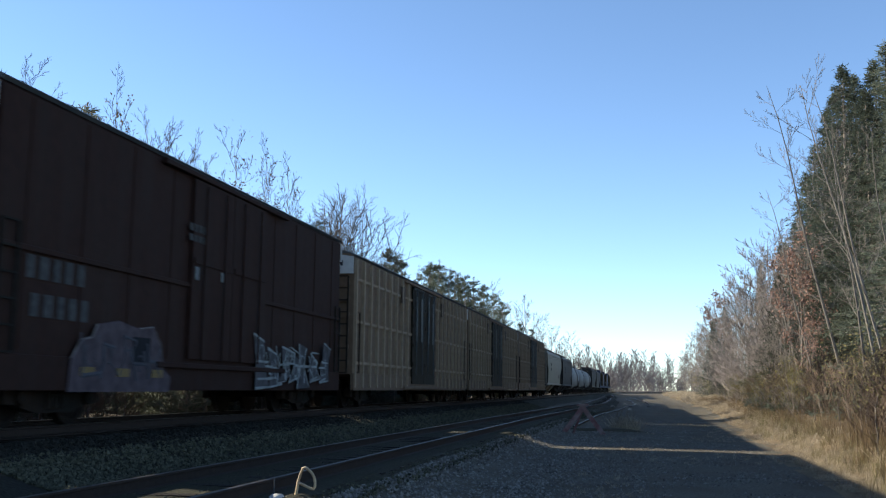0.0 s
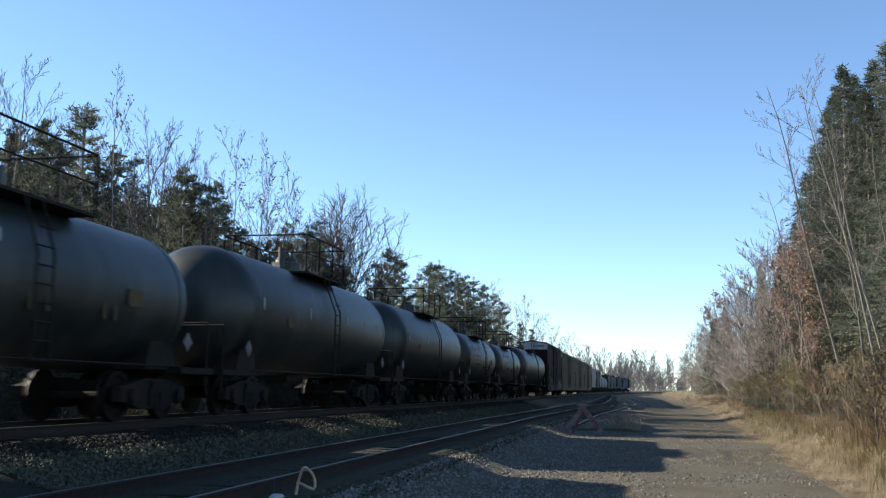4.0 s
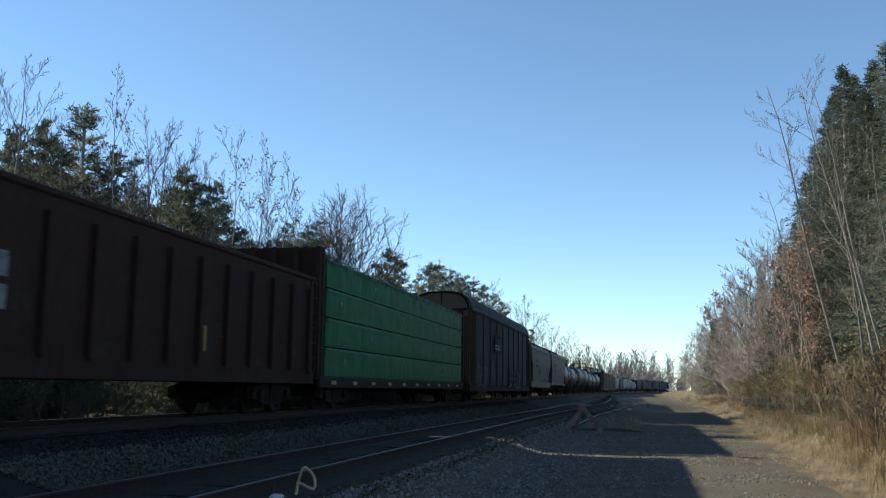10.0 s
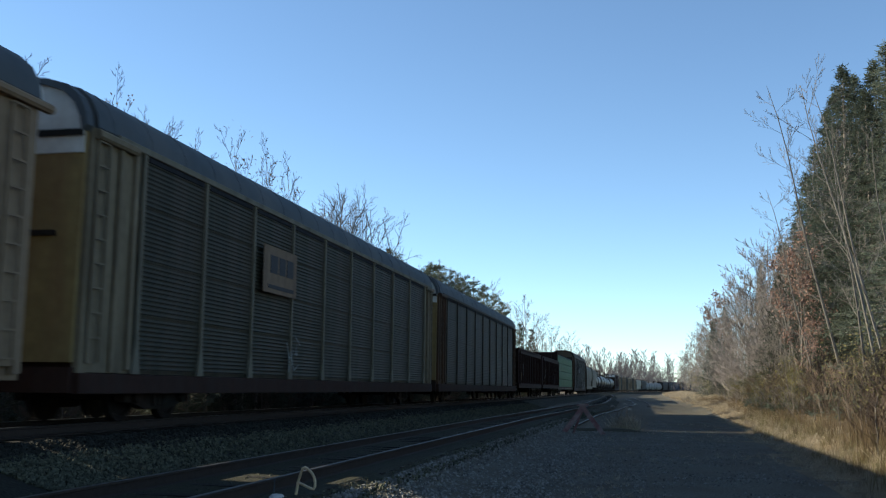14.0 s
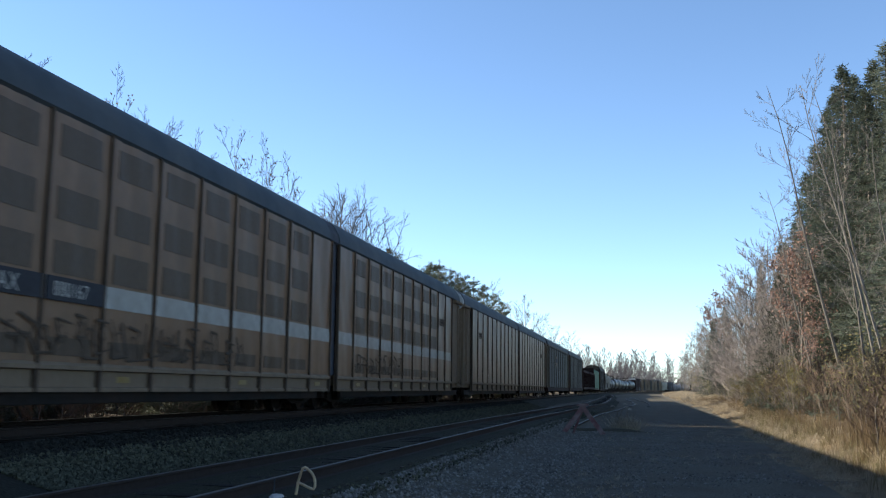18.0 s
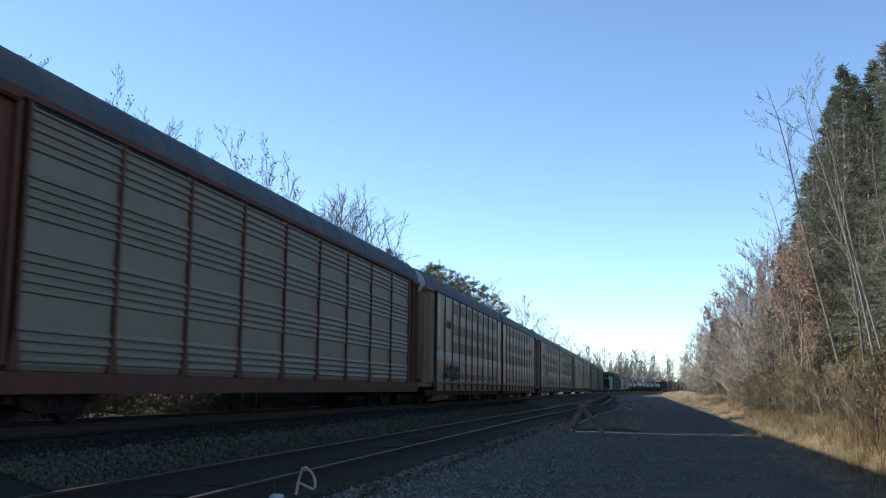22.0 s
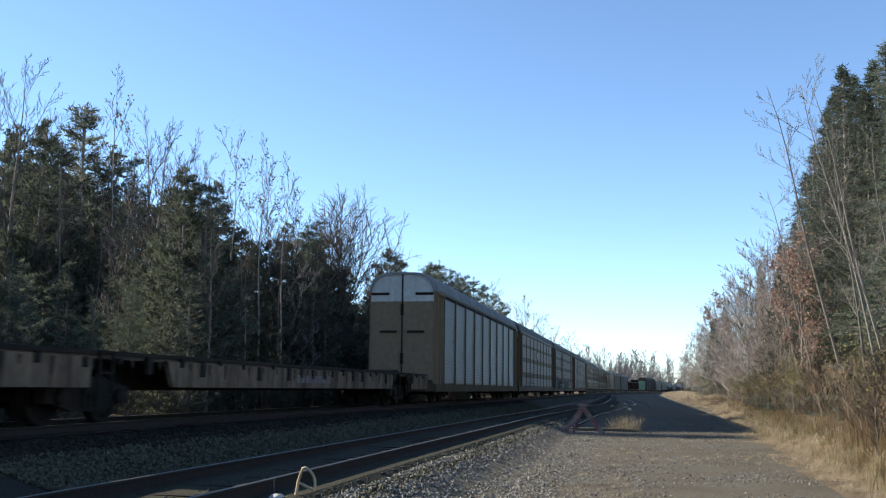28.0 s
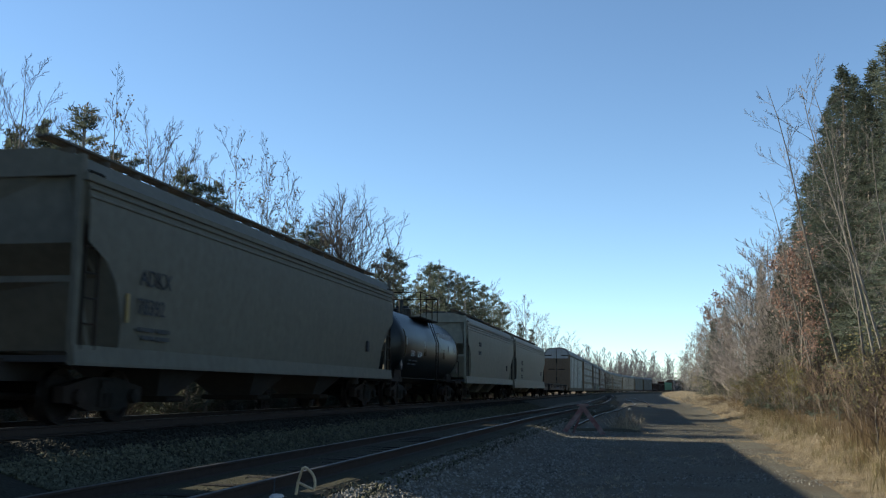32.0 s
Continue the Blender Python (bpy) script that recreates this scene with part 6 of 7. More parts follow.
def bulkhead_flat(U0, U1, label):
    root, L = start_car("lumber_flatcar", label, "flatcar", U0, U1)
    h = L / 2 - 0.35
    part("deck", Shape().box((0, 0, 0.9), (2.8, 2 * h, 0.08)), P["deck"], root)
    pieces(root, M["steel"], ("side_sill", (1.36, 0, 0.78), (0.1, 2 * h, 0.3)), ("side_sill", (-1.36, 0, 0.78), (0.1, 2 * h, 0.3)), ("centre_sill", (0, 0, 0.7), (0.6, 2 * h, 0.4)))
    tape = shared("reflector", lambda: Shape().box((1.42, 0, 0.78), (0.012, 0.45, 0.1)), P["reflector"])
    for i in range(10):
        part("reflector", tape, None, root, at=(0, -h + 1.2 + i * 2.15, 0))
    for sy in (-1, 1):
        b = part("bulkhead", Shape().box((0, sy * (h - 0.1), 2.75), (2.8, 0.14, 3.6)), P["brown"], root, "dark brown steel end bulkhead")
        for xx in (-1.3, -0.65, 0, 0.65, 1.3):
            pieces(b, P["brown"], ("stiffener", (xx, sy * (h + 0.08), 2.75), (0.14, 0.22, 3.6)))
        coupler(root, sy * L / 2)
    rng = random.Random(5)
    n = 6
    w = (2 * h - 0.9) / n
    for row in range(4):
        z0 = 0.96 + row * 0.84
        for i in range(n):
            for sx in (-1, 1):
                y = -h + 0.45 + w * (i + 0.5)
                p = part("lumber_pack", wrapped(sx, y, z0, w - 0.008, 0.80, rng), P["green"], root, "green plastic-wrapped lumber pack", smooth=True)
                part("wrap_edge", ragged(sx, y, z0 + 0.755, w, rng), P["wrap_edge"], p, "pale dusty fold along the top")
                if i % 2 == row % 2:
                    part("paper_tag", Shape().box((sx * 1.43, y + rng.uniform(-0.8, 0.8), z0 + 0.45), (0.012, 0.18, 0.14)), P["spray_dim2"], p)
    strap = shared("strap", lambda: Shape().box((1.455, 0, 4.22), (0.02, 0.05, 0.26)).box((0, 0, 4.34), (2.9, 0.05, 0.02)), P["spray_dark"])
    for i in range(n * 3):
        part("strap", strap, None, root, at=(0, -h + 0.9 + i * w / 3, 0))
    trucks(root, (-L / 2 + 2.6, L / 2 - 2.6))
    return root


def gondola(U0, U1, label, top=3.5):
    root, L = start_car("open_hopper", label, "open hopper car", U0, U1)
    h, W, t = L / 2 - 0.35, 1.5, 0.06
    for sx in (-1, 1):
        part("side", Shape().box((sx * W, 0, (1.0 + top) / 2), (t, 2 * h, top - 1.0)), P["brown"], root)
        part("top_chord", Shape().box((sx * W, 0, top), (0.16, 2 * h, 0.12), 0.03), P["brown"], root)
        part("side_sill", Shape().box((sx * W, 0, 0.92), (0.14, 2 * h, 0.36)), P["brown"], root)
    rib = shared("rib|gon", lambda: Shape().plate([(-0.08, 1.05), (0.08, 1.05), (0.05, 3.2), (-0.05, 3.2)], -0.06, 0.06), P["brown"])
    n = 13
    for i in range(n):
        for sx in (-1, 1):
            part("rib", rib, None, root, at=(sx * (W + 0.08), -h + 0.5 + (2 * h - 1) * i / (n - 1), 0))
    for sy in (-1, 1):
        part("end", Shape().plate([(sy * (h - 0.3), top), (sy * (h - 0.3), 2.6), (sy * (h - 2.2), 1.2), (sy * (h - 2.3), 1.2), (sy * (h - 0.4), 2.6), (sy * (h - 0.4), top)], -W, W), P["brown"], root)
        part("end_platform", Shape().box((0, sy * (h - 0.6), 0.98), (2.9, 1.2, 0.1)).box((0, sy * (h - 0.6), 0.8), (0.5, 2.2, 0.3)), P["brown"], root)
        ladder(root, W + 0.12, sy * (h - 0.3), 1.0, top - 0.1, mat=P["brown"])
        coupler(root, sy * L / 2)
    part("floor", Shape().box((0, 0, 1.15), (2 * W, 2 * h - 4, 0.1)), P["brown"], root)
    part("load", Shape().extrude([(-W + 0.05, top - 0.5), (W - 0.05, top - 0.5), (0.6, top - 0.2), (-0.6, top - 0.2)], -h + 0.6, h - 0.6), M["cinder"], root)
    bars(root, W + 0.04, -h * 0.57, 2.3, [0.22, 0.26, 0.2, 0.22], 0.36, P["spray_dim2"], gap=0.07)
    bars(root, W + 0.04, -h * 0.57, 1.84, [0.22, 0.2, 0.08, 0.24, 0.2], 0.34, P["spray_dim2"], gap=0.07)
    for i in range(7):
        part("stain", Shape().box((W + 0.036, -h * 0.8 + i * h * 0.27, 1.5 + 0.35 * math.sin(i * 2.1)), (0.008, 0.4, 0.3)), P["rust_patch"], root, "rusty smudge")
    for k in (-0.79, 0.2):
        part("reflector", Shape().box((W + 0.04, h * k, 1.6), (0.012, 0.1, 0.5)), P["reflector"], root)
    trucks(root, (-L / 2 + 2.0, L / 2 - 2.0))
    return root


def long_flat(U0, U1, label):
    root, L = start_car("flatcar", label, "flatcar", U0, U1)
    h = L / 2 - 0.35
    part("deck", Shape().box((0, 0, 1.12), (2.7, 2 * h, 0.08)), P["deck"], root)
    for sx in (-1, 1):
        part("side_sill", Shape().plate([(-h + 5.6, 1.1), (-h + 5.9, 0.62), (h - 5.9, 0.62), (h - 5.6, 1.1)], sx * 1.38 - 0.05, sx * 1.38 + 0.05), P["flat_tan"], root, "rust-streaked tan side sill")
        for sy in (-1, 1):
            part("end_side_sill", Shape().box((sx * 1.38, sy * (h - 1.5), 0.86), (0.1, 3.0, 0.5)), P["flat_tan"], root)
        part("rub_rail", Shape().box((sx * 1.36, 0, 1.18), (0.1, 2 * h, 0.07)), M["steel"], root)
    pockets = [shared("stake_pocket|%d" % k, lambda: Shape().box((0, 0, 1.14 - 0.05 - 0.04 * k), (0.07, 0.10 + 0.03 * k, 0.1 + 0.07 * k)), M["steel"]) for k in range(4)]
    streaks = [shared("rust_streak|%d" % k, lambda: Shape().plate([(-0.05, 0.0), (0.05 + 0.02 * k, 0.0), (0.02, -0.16 - 0.07 * k), (-0.03, -0.1 - 0.09 * k)], 1.431, 1.436), P["rust_patch"]) for k in range(3)]
    rng = random.Random(12)
    y = -h + 0.6
    while y < h - 0.6:
        for sx in (-1, 1):
            part("stake_pocket", pockets[rng.randrange(4)], None, root, at=(sx * 1.43, y, rng.uniform(-0.04, 0.03)))
        part("rust_streak", streaks[rng.randrange(3)], None, root, "dark rust streak", at=(0, y + rng.uniform(0.2, 0.5), 1.08))
        y += rng.uniform(0.55, 1.3)
    part("centre_sill", Shape().box((0, 0, 0.8), (0.7, 2 * h, 0.5)), M["steel"], root)
    for sy in (-1, 1):
        part("hitch", Shape().plate([(sy * (h - 2.6), 1.16), (sy * (h - 1.2), 1.16), (sy * (h - 1.3), 1.36), (sy * (h - 1.7), 1.36)], -0.5, 0.5), M["steel"], root)
        part("end_sill", Shape().box((0, sy * (h - 0.1), 0.95), (2.8, 0.2, 0.4)), P["tanpanel"], root)
        ladder(root, 1.46, sy * (h - 3.4), 0.5, 1.2, 0.4)
        coupler(root, sy * L / 2)
    bars(root, 1.435, 1.2, 0.85, [0.3] * 3 + [0.24] * 5, 0.2, P["spray_dim"])
    trucks(root, (-L / 2 + 3.9, L / 2 - 3.9))
    return root


def locomotive(U0, U1, label):
    root, L = start_car("locomotive", label, "locomotive", U0, U1)
    h = L / 2 - 0.4
    part("frame", Shape().box((0, 0, 1.35), (3.0, 2 * h, 0.35)), P["loco"], root)
    part("hood", Shape().extrude([(-0.95, 1.5), (0.95, 1.5), (0.95, 4.2), (0.75, 4.45), (-0.75, 4.45), (-0.95, 4.2)], -h + 1.0, h - 5.0), P["loco"], root)
    part("radiator", Shape().box((0, -h + 3.2, 4.4), (2.9, 4.0, 0.55), 0.1), P["loco"], root)
    cab = part("cab", Shape().extrude([(-1.45, 1.5), (1.45, 1.5), (1.45, 4.1), (1.1, 4.55), (-1.1, 4.55), (-1.45, 4.1)], h - 5.0, h - 2.5), P["dirty_yellow"], root, "grimy yellow cab")
    part("window", Shape().box((1.46, h - 3.7, 3.6), (0.04, 1.6, 0.6)), P["glass"], cab)
    part("nose", Shape().extrude([(-1.0, 1.5), (1.0, 1.5), (1.0, 3.2), (-1.0, 3.2)], h - 2.5, h - 0.8), P["loco"], root)
    part("fuel_tank", Shape().box((0, 0, 0.75), (2.6, 5.0, 0.8), 0.25), M["steel"], root)
    s = Shape()
    for sx in (-1, 1):
        s.tube([(sx * 1.45, -h, 2.4), (sx * 1.45, h - 5, 2.4)], 0.025, 5)
        for i in range(8):
            s.tube([(sx * 1.45, -h + 0.1 + i * 1.9, 1.5), (sx * 1.45, -h + 0.1 + i * 1.9, 2.4)], 0.02, 5)
    part("handrail", s, P["galv"], root)
    for sy in (-1, 1):
        coupler(root, sy * L / 2)
    trucks(root, (-h + 2.4, -h + 4.3, h - 2.4, h - 4.3))
    return root


def build_train():
    for k in range(3):
        locomotive(271 - 22 * k, 250 - 22 * k, "dark blue road locomotive with a yellow cab")
    for k in range(2):
        hopper_car(204.5 - 17 * k, 188.5 - 17 * k, "dark grey covered hopper car", colour=P["dark_hopper"])
    for k in range(3):
        tank_car(170.5 - 15.5 * k, 156 - 15.5 * k, "white tank car streaked with grime", colour=P["dull_white"], radius=1.5)
    hopper_car(124, 108.2, "dark covered hopper car", colour=P["dark_hopper"])
    hopper_car(107.5, 91, "pale grey covered hopper car")
    for a, b in ((89.9, 70.1), (69.6, 49.4), (48.9, 28.9)):
        boxcar(a, b, P["tan"], "weathered tan boxcar with dark double doors", 4.2, door_mat=P["sooty"], white_end=True)
    brown = boxcar(27.9, 11.6, P["brown"], "oxide brown boxcar with sprayed graffiti", 3.9, white_end=True, top=4.95, plain=True)
    rim = [(-6.0, 0.54), (-5.95, 1.05), (-5.7, 1.35), (-5.4, 1.4), (-5.25, 1.62), (-4.6, 1.72), (-3.9, 1.62), (-3.4, 1.68), (-3.1, 1.4), (-2.95, 0.95), (-2.65, 0.8), (-2.7, 0.54)]
    part("spray_fill", Shape().plate(rim, 1.515, 1.535), P["spray_pink"], brown, "faded mauve sprayed patch")
    part("spray_rim", Shape().tube([(1.528, y, z) for y, z in rim[1:5]], 0.02, 4), P["spray_dim"], brown, "pale broken outline")
    part("spray_rim", Shape().tube([(1.528, y, z) for y, z in rim[6:10]], 0.02, 4), P["spray_dim"], brown, "pale broken outline")
    part("spray_shadow", Shape().plate([(-4.1, 1.05), (-4.1, 1.48), (-3.5, 1.48), (-3.5, 1.05)], 1.53, 1.542), P["spray_black"], brown)
    scrawl(brown, 1, 1.542, -5.6, -3.0, 0.7, 1.5, P["spray_dark"])
    for y in (-5.5, -4.4, -3.2):
        part("reflector", Shape().box((1.545, y, 0.86), (0.01, 0.4, 0.14)), P["yellow"], brown)
    scrawl(brown, 2, 1.56, 1.3, 6.6, 0.6, 1.85, P["spray_pale"], P["spray_mauve"])
    scrawl(brown, 5, 1.562, 1.5, 6.4, 0.7, 1.7, P["spray_pale"])
    bars(brown, 1.53, -1.35, 3.74, [0.17] * 2 + [0.14] * 2, 0.15, P["faint_mark"], gap=0.05)
    bars(brown, 1.53, -1.35, 3.53, [0.17] * 2 + [0.14] * 2, 0.13, P["faint_mark"], gap=0.05)
    for k, z in enumerate((2.35, 1.8)):
        bars(brown, 1.455, -5.6 + 0.15 * k, z, [0.2, 0.22, 0.18, 0.24, 0.2], 0.34, P["faint_mark"], gap=0.12)
    part("door_placard", Shape().box((1.54, -1.75, 2.85), (0.01, 0.16, 0.26)), P["spray_dim2"], brown)
    part("door_placard", Shape().box((1.54, -0.55, 2.9), (0.01, 0.13, 0.2)), P["spray_dim2"], brown)
    tank_car(11.1, -6.4, "plain black tank car", axle=2.48)
    tank_car(-6.8, -19.3, "black tank car with a white brand mark", band=True, radius=1.35)
    tank_car(-19.7, -31.4, "black tank car with a white brand mark", band=True, radius=1.4)
    tank_car(-31.8, -46.0, "plain black tank car", radius=1.48, axle=2.45)
    tank_car(-46.4, -60.8, "plain black tank car", radius=1.48, axle=2.45)
    tank_car(-61.3, -73.9, "black tank car with a white brand mark", band=True, radius=1.35)
    tank_car(-74.4, -86.6, "plain black tank car", radius=1.35)
    hopper_car(-87.0, -104.7, "pale grey covered hopper car", colour=P["grey_dark"])
    hop = hopper_car(-105.1, -121.9, "pale grey covered hopper car with small graffiti", sill=(0.8, 1.28), colour=P["grey_dark"])
    scrawl(hop, 9, 1.585, -3.4, -0.9, 1.75, 2.55, P["spray_dark"])
    for y, z, w in ((3.4, 1.55, 0.4), (4.1, 1.5, 0.5), (0.9, 1.35, 0.6)):
        part("stain", Shape().box((1.49, y, z), (0.06, w, 0.3), 0.0), P["spray_dim"], hop, "dark smudge")
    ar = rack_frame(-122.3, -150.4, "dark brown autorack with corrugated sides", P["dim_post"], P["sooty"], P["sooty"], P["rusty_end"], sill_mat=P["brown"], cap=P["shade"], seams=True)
    scrawl(ar, 3, 1.58, 1.0, 8.2, 0.72, 1.9, P["spray_rim"], P["spray_black"])
    # dark brand board: a row of blocks over two stripes, with an arched emblem
    board = part("brand_board", Shape().box((1.56, -4.0, 3.3), (0.03, 2.5, 1.0)), P["spray_black"], ar, "dark board with a pale emblem")
    bars(board, 1.58, -4.1, 3.5, [0.2, 0.18, 0.2, 0.18], 0.16, P["faint_mark"], "brand_bar", gap=0.06)
    for z in (3.2, 3.02):
        part("brand_stripe", Shape().box((1.58, -4.15, z), (0.012, 2.1, 0.11)), P["spray_rim"], board)
    part("emblem", Shape().tube([(1.58, -3.45 + 0.24 * math.cos(t), 3.32 + 0.28 * math.sin(t)) for t in np.linspace(0, math.pi, 8)], 0.035, 4), P["spray_rim"], board)
    scrawl(ar, 13, 1.58, -12.0, -8.0, 0.75, 2.0, P["spray_dim"])
    bulkhead_flat(-150.8, -173.8, "bulkhead flatcar stacked with green-wrapped lumber")
    gondola(-174.2, -191.5, "dark brown open hopper car")
    gondola(-191.9, -208.4, "dark brown open hopper car")
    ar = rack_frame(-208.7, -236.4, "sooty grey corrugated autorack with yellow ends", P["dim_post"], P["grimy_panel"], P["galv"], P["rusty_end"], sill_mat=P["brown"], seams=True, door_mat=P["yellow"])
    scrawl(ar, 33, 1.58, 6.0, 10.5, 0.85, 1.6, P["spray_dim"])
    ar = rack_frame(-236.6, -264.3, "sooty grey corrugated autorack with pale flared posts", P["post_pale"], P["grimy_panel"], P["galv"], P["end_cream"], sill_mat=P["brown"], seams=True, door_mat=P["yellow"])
    part("brand_plate", Shape().box((1.60, -4.95, 3.38), (0.02, 2.2, 1.1)), P["tan"], ar, "tan plate with dark brand bars")
    bars(ar, 1.615, -4.1, 3.51, [0.45, 0.42, 0.48], 0.42, P["black_mark"], "brand_bar", gap=0.1)
    bars(ar, 1.615, -4.05, 2.98, [1.7], 0.09, P["black_mark"], "brand_bar")
    scrawl(ar, 4, 1.6, -4.2, -3.4, 0.95, 2.0, P["spray_dim2"])
    automax(-264.5, -308.2, "tan articulated autorack unit with plain sides", False, False)
    units = automax(-308.2, -350.8, "tan articulated autorack unit with a white stripe", True, True)
    scrawl(units[1], 15, 1.535, -4.0, 4.5, 1.05, 1.75, P["post_brown"])
    scrawl(units[0], 16, 1.535, -8.0, -2.0, 1.05, 1.75, P["post_brown"])
    units = automax(-350.8, -395.2, "tan articulated autorack unit with a white stripe", True, False)
    scrawl(units[1], 5, 1.57, -7.0, -3.6, 0.95, 1.8, P["spray_pale"], P["spray_black"])
    rack_frame(-395.3, -423.7, "autorack with grey panels between red posts", P["red"], P["panel"], P["galv"], P["red"])
    ar = rack_frame(-423.8, -452.4, "tan-framed autorack with graffiti along the bottom", P["umber"], P["brown_panel"], P["galv"], P["umber"], wide_posts=False, band=P["dark_band"])
    scrawl(ar, 6, 1.58, -2.2, 5.4, 0.6, 1.75, P["spray_lime"], P["spray_green"], second=P["spray_black"])
    scrawl(ar, 26, 1.59, -2.0, 5.2, 0.55, 1.35, P["spray_lime"])
    scrawl(ar, 7, 1.58, 6.2, 12.2, 1.0, 1.7, P["spray_dim2"])
    scrawl(ar, 8, 1.58, -11.2, -5.5, 0.65, 1.95, P["spray_dim2"], P["spray_black"])
    for y in (-3.9, 9.4):
        part("plate", Shape().box((1.545, y, 2.95), (0.03, 1.7, 3.5)), P["umber"], ar, "plain dull tan plate in the corrugated side")
    part("brand_plate", Shape().box((1.566, -3.9, 3.9), (0.012, 1.4, 0.8)), P["tan"], ar)
    bars(ar, 1.578, -3.45, 3.9, [0.26, 0.26, 0.26], 0.4, P["black_mark"], "brand_bar")
    ar = rack_frame(-452.5, -480.9, "grey autorack with orange-brown ends", P["panel"], P["bright_panel"], P["galv"], P["end_tan"], sill_mat=P["umber"], band=P["rust_band"])
    scrawl(ar, 21, 1.6, -9.9, -5.2, 0.95, 2.25, P["post_brown"])
    part("vent", Shape().box((1.58, -2.2, 3.4), (0.03, 1.3, 0.4)), P["dark_panel"], ar)
    rack_frame(-481.0, -510.0, "dark grey corrugated autorack with white-topped tan end doors", P["post_pale"], P["dark_panel"], P["pale_roof"], P["tanpanel"], sill_mat=P["dirty_yellow"], seams=True)
    long_flat(-510.4, -539.6, "empty tan flatcar with rust streaks")
    hopper_car(-539.9, -561.5, "pale grey covered hopper car with black markings", sill=(0.74, 1.32), mark=("EQUX", "621417", 0.95), top=4.34)
    hopper_car(-561.8, -580.4, "pale grey covered hopper car", sill=(0.92, 1.27), top=4.34)
    navy = tank_car(-580.7, -594.4, "black tank car with white lettering and yellow stripes", radius=1.45, colour=P["navy"])
    bars(navy, 1.335, 4.1, 2.88, [0.25] * 9, 0.38, P["tank_mark"], "brand_bar", gap=0.13)
    letters(navy, "STSX", 1.46, -4.4, 1.86, 0.32, P["tank_mark"])
    letters(navy, "52184", 1.46, -3.25, 1.86, 0.32, P["tank_mark"], "car_number")
    bars(navy, 1.41, -3.1, 1.7, [0.9, 0.55], 0.05, P["faint_mark"])
    bars(navy, 1.39, -3.3, 1.56, [0.8, 0.5], 0.05, P["faint_mark"])
    for y in (-1.9, -1.68, 1.95, 2.15):
        part("notice_panel", Shape().box((1.45, y, 2.14), (0.02, 0.07, 0.4)), P["dirty_yellow"], navy)
    for y in (-5.2, 5.4):
        part("reflector_band", Shape().tube([(1.455 * math.cos(a), y, 2.27 + 1.455 * math.sin(a)) for a in np.linspace(-0.3, 0.4, 8)], 0.025, 5), P["dirty_yellow"], navy, "dull yellow stripe round the tank")
    hopper_car(-594.8, -615.3, "pale grey covered hopper car with black markings", sill=(0.95, 1.27), mark=("ADKX", "78392", -0.5), top=4.35, colour=P["grey_dark"])
    tank_car(-616.4, -630, "plain black tank car", axle=2.48)


# ---------------------------------------------------------------- small things in the yard
M["pale_rock"] = material("pale rock", (0.42, 0.4, 0.37), rough=0.9, vary=0.25, grain=14, bump=0.3)
M["pipe"] = material("scuffed yellow pipe", (0.46, 0.34, 0.2), rough=0.5, vary=0.25, grain=10, dirt=RUST, dirt_amount=0.5, dirt_scale=6, bump=0.1)
M["barrier_red"] = material("faded red barrier paint", (0.17, 0.085, 0.08), rough=0.8, vary=0.3, grain=9, dirt=(0.30, 0.27, 0.25), dirt_amount=0.5, dirt_scale=3, bump=0.2)


def build_handle():
    base = Vector((-3.9, 10.9, -0.77))
    root = thing("switch_handle", "worn pale yellow pipe handle of a ground switch stand", "switch stand", at=base)
    # a bent pipe: its shaft runs up into a D-shaped loop
    a, b = Vector((0.0, 0, 0.05)), Vector((0.047, 0, 0.353))
    loop = [b, Vector((0.078, 0, 0.46)), Vector((0.10, 0, 0.508)), Vector((0.125, 0, 0.52)), Vector((0.15, 0, 0.51)), Vector((0.20, 0, 0.468)), Vector((0.235, 0, 0.42)), Vector((0.25, 0, 0.352)), Vector((0.246, 0, 0.305)), Vector((0.23, 0, 0.284)), Vector((0.20, 0, 0.288)), b]
    part("shaft", Shape().tube([a, b], 0.017, 8), M["pipe"], root, smooth=True)
    part("loop", Shape().tube(loop, 0.016, 8), M["pipe"], root, smooth=True)
    rod = thing("marker_rod", "thin upright pale steel rod in the gravel", "rod", at=(-4.14, 10.9, -0.7))
    part("shank", Shape().tube([(0, 0, 0), (0.006, 0, 0.315)], 0.008, 6), P["galv"], rod)
    part("stand", Shape().box((-0.06, 0, 0.0), (0.34, 0.3, 0.10), 0.03).lathe([(0.07, -0.02), (0.06, 0.1), (0.03, 0.13)], "z", (-0.03, 0, 0), 12), M["steel"], root)



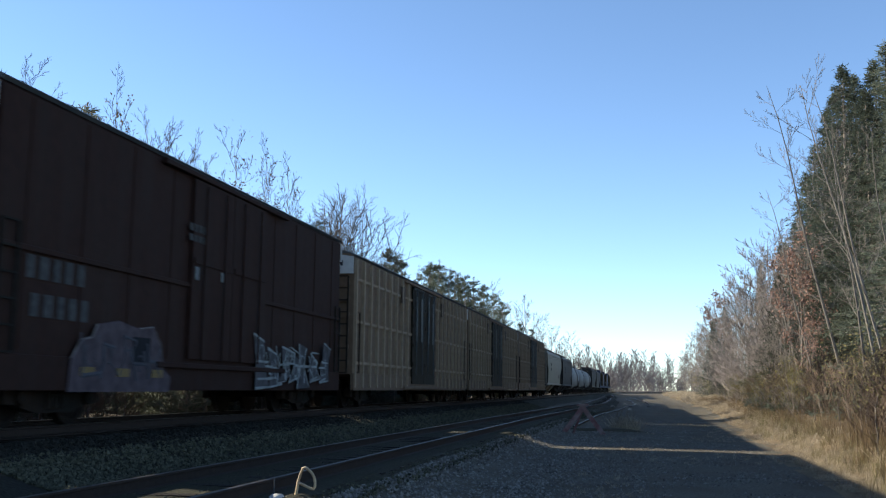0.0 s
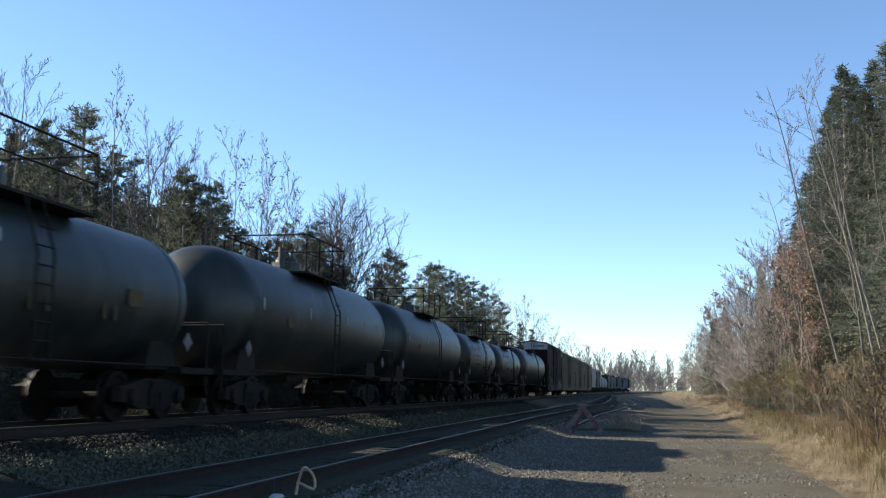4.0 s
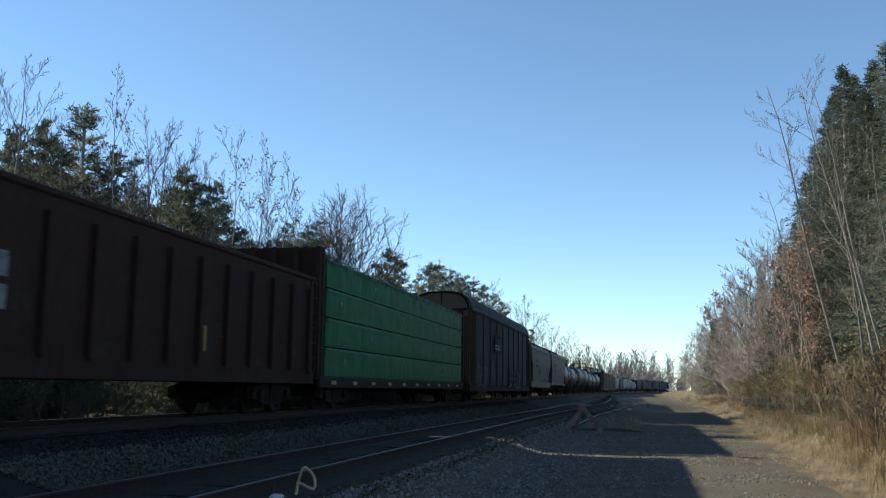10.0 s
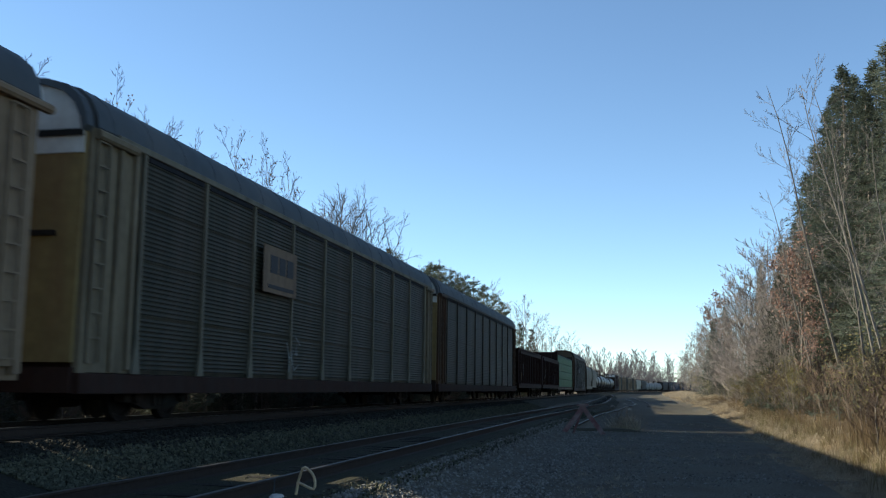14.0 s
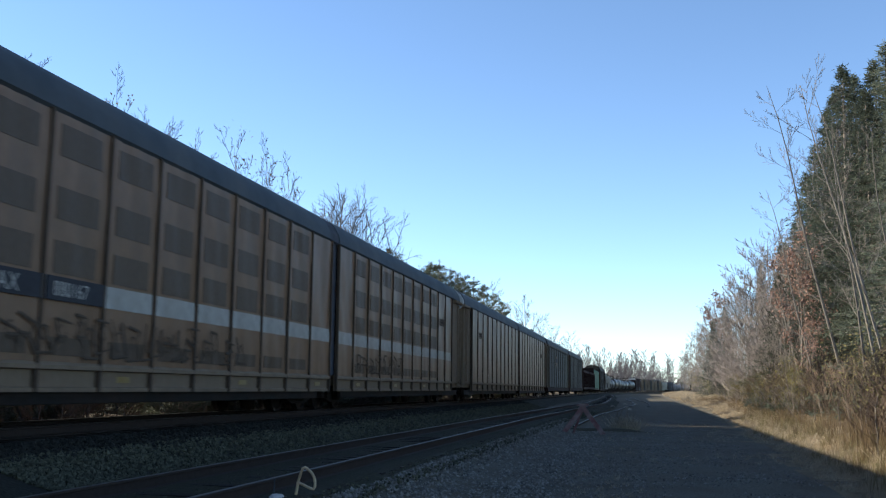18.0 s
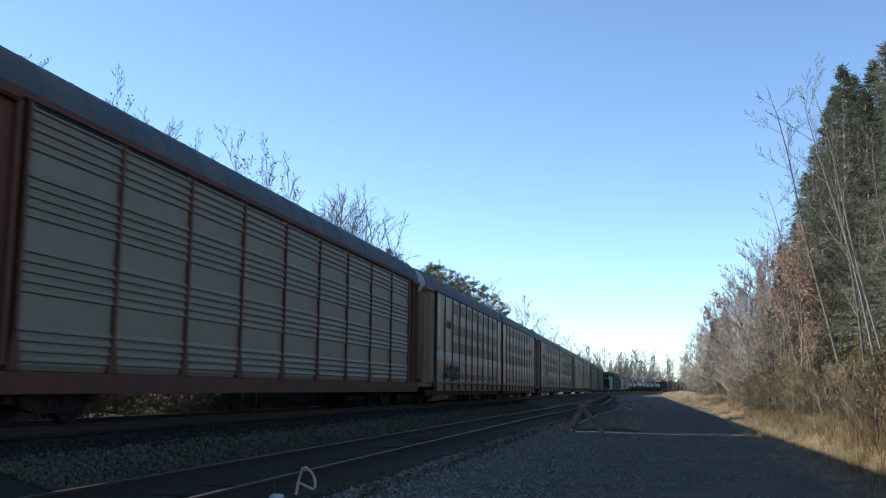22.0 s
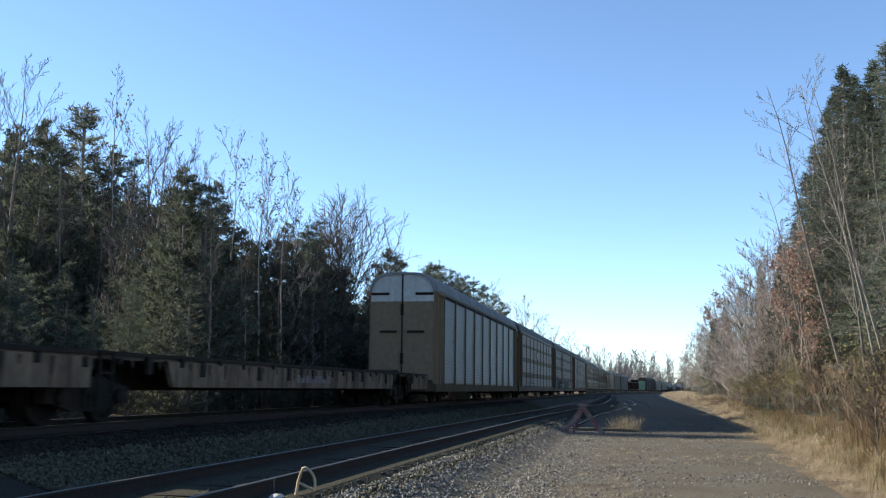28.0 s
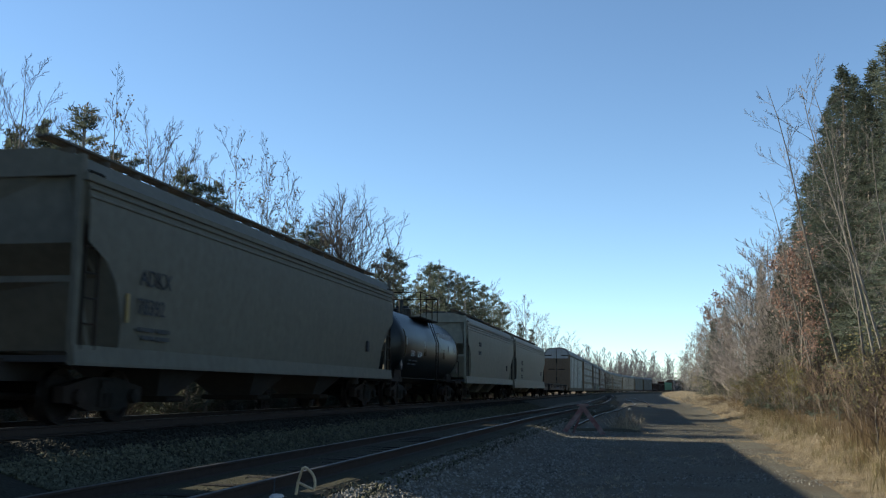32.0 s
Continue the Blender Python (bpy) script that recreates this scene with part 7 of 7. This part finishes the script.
def build_barrier():
    x, y = -2.12, 35.9
    root = thing("barricade", "faded red wooden barricade with crossed legs at the track end", "barricade", at=(x, y, ground_z(x, y)))
    for k, dy in ((-1, -0.05), (1, 0.05)):
        s = Shape()
        p, q = Vector((k * 0.69, dy, -0.03)), Vector((-k * 0.05, dy, 1.12))
        d = (q - p).normalized()
        w = Vector((d.z, 0, -d.x)) * 0.08
        s.add([p - w - Vector((0, .025, 0)), p + w - Vector((0, .025, 0)), q + w - Vector((0, .025, 0)), q - w - Vector((0, .025, 0)),
               p - w + Vector((0, .025, 0)), p + w + Vector((0, .025, 0)), q + w + Vector((0, .025, 0)), q - w + Vector((0, .025, 0))],
              [(0, 1, 2, 3), (7, 6, 5, 4), (0, 4, 5, 1), (1, 5, 6, 2), (2, 6, 7, 3), (3, 7, 4, 0)])
        part("leg", s, M["barrier_red"], root)
    part("cap_board", Shape().box((0, 0, 1.14), (0.36, 0.22, 0.08), 0.01), M["barrier_red"], root)
    root.scale = (1.08, 1.0, 0.92)
    part("back_board", Shape().tube([(-0.37, 0.42, -0.03), (0.02, 0.06, 1.06)], 0.04, 5), M["barrier_red"], root)


def pebble(rng):
    vs = [(1, 0, 0), (-1, 0, 0), (0, 1, 0), (0, -1, 0), (0, 0, 0.8), (0, 0, -0.8)]
    vs = [tuple(c * rng.uniform(0.6, 1.2) for c in v) for v in vs]
    fs = [(0, 2, 4), (2, 1, 4), (1, 3, 4), (3, 0, 4), (2, 0, 5), (1, 2, 5), (3, 1, 5), (0, 3, 5)]
    return np.array(vs), fs


def stones(name, label, mat, count, place, seed):
    rng = random.Random(seed)
    shapes = [pebble(rng) for _ in range(8)]
    vs, fs, k = [], [], 0
    for _ in range(count):
        x, y, z, r = place(rng)
        v, f = shapes[rng.randrange(8)]
        m = np.array(Euler((rng.uniform(0, 6), rng.uniform(0, 6), rng.uniform(0, 6))).to_matrix())
        vs.append(v @ m.T * r + (x, y, z))
        fs += [(a + k, b + k, c + k) for a, b, c in f]
        k += 6
    me = bpy.data.meshes.new(name)
    me.from_pydata(np.concatenate(vs).tolist(), [], fs)
    me.materials.append(mat)
    tagged(new(name, me), label, "gravel", kind="stuff")


def build_yard():
    build_handle()
    build_barrier()

    def road(rng):
        while True:
            y = 10 + 44 * rng.random() ** 2.2
            x = rng.uniform(-3.6, 3.6)
            if noise.noise((x * 0.7, y * 0.45, 4)) + 0.25 - 0.16 * x > rng.uniform(-0.35, 0.75):
                break
        big = 1.0 if x > -0.9 else 1.0 + 0.5 * min(1.0, -0.9 - x)
        return x, y, ground_z(x, y) + 0.003, rng.uniform(0.008, 0.028) * big
    stones("gravel_stones", "loose grey stones scattered over the gravel road", M["stone"], 26000, road, 1)

    def shoulder(rng):
        y = 11 + 60 * rng.random() ** 1.7
        o = rng.uniform(2.05, 3.5)
        z = -0.2 - max(0, (o - 1.65)) * 0.29
        return MAIN_X + o, y, max(z, ground_z(MAIN_X + o, y)) + 0.012, rng.uniform(0.025, 0.055)
    stones("ballast_stones", "coarse ballast stones on the main line's shoulder", M["dark_stone"], 12500, shoulder, 2)

    # stones by the tie ends, with the train's shade in their colour
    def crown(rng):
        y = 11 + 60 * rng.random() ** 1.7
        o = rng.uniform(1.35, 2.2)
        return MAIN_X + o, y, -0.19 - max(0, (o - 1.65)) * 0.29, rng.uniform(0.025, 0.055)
    stones("sooty_stones", "ballast stones along the ends of the ties, darkened by oil and train shade", M["oil_shade_stone"], 6500, crown, 12)

    def between(rng):
        y = 10 + 50 * rng.random() ** 1.8
        o = rng.uniform(-1.9, 1.9)
        return spline(SIDING, y) + o, y, -0.41 - 0.19 - (0.03 if abs(o) > 1.4 else 0) + 0.015, rng.uniform(0.015, 0.04)
    stones("cinder_stones", "small stones between the siding's ties", M["dark_stone"], 7000, between, 3)
    rng = random.Random(8)
    for i, (x, y, r) in enumerate(((-4.45, 10.6, 0.09), (-4.33, 10.75, 0.07), (-4.0, 10.62, 0.1), (-3.92, 10.7, 0.06), (-4.05, 10.75, 0.07))):
        v, f = pebble(rng)
        bm = bmesh.new()
        bmesh.ops.create_icosphere(bm, subdivisions=2, radius=1)
        for q in bm.verts:
            q.co *= 1 + 0.25 * noise.noise(q.co * 1.3 + Vector((i * 7, 0, 0)))
            q.co = Vector((q.co.x * r * 1.5, q.co.y * r, q.co.z * r * 0.7))
        me = bpy.data.meshes.new("rock")
        bm.to_mesh(me)
        bm.free()
        me.materials.append(M["pale_rock"])
        ob = tagged(new("rock", me), "pale rough rock lying by the siding", "rock", "rocks by the siding")
        ob.matrix_basis = pose(x, y, ground_z(x, y) + r * 0.3, 0, 0, i * 50)


# ---------------------------------------------------------------- what runs
def motions():
    for root, u in CARS:
        rows = []
        for i in range(33):
            p, a = line(u + run(i))
            rows.append((float(i), Matrix.Translation(p) @ pose(0, 0, 0, 0, 0, -math.degrees(a))))
        walk(root, rows)


build_ground()
build_woods()
build_train()
build_yard()
build_tracks()
build_service_road()
motions()
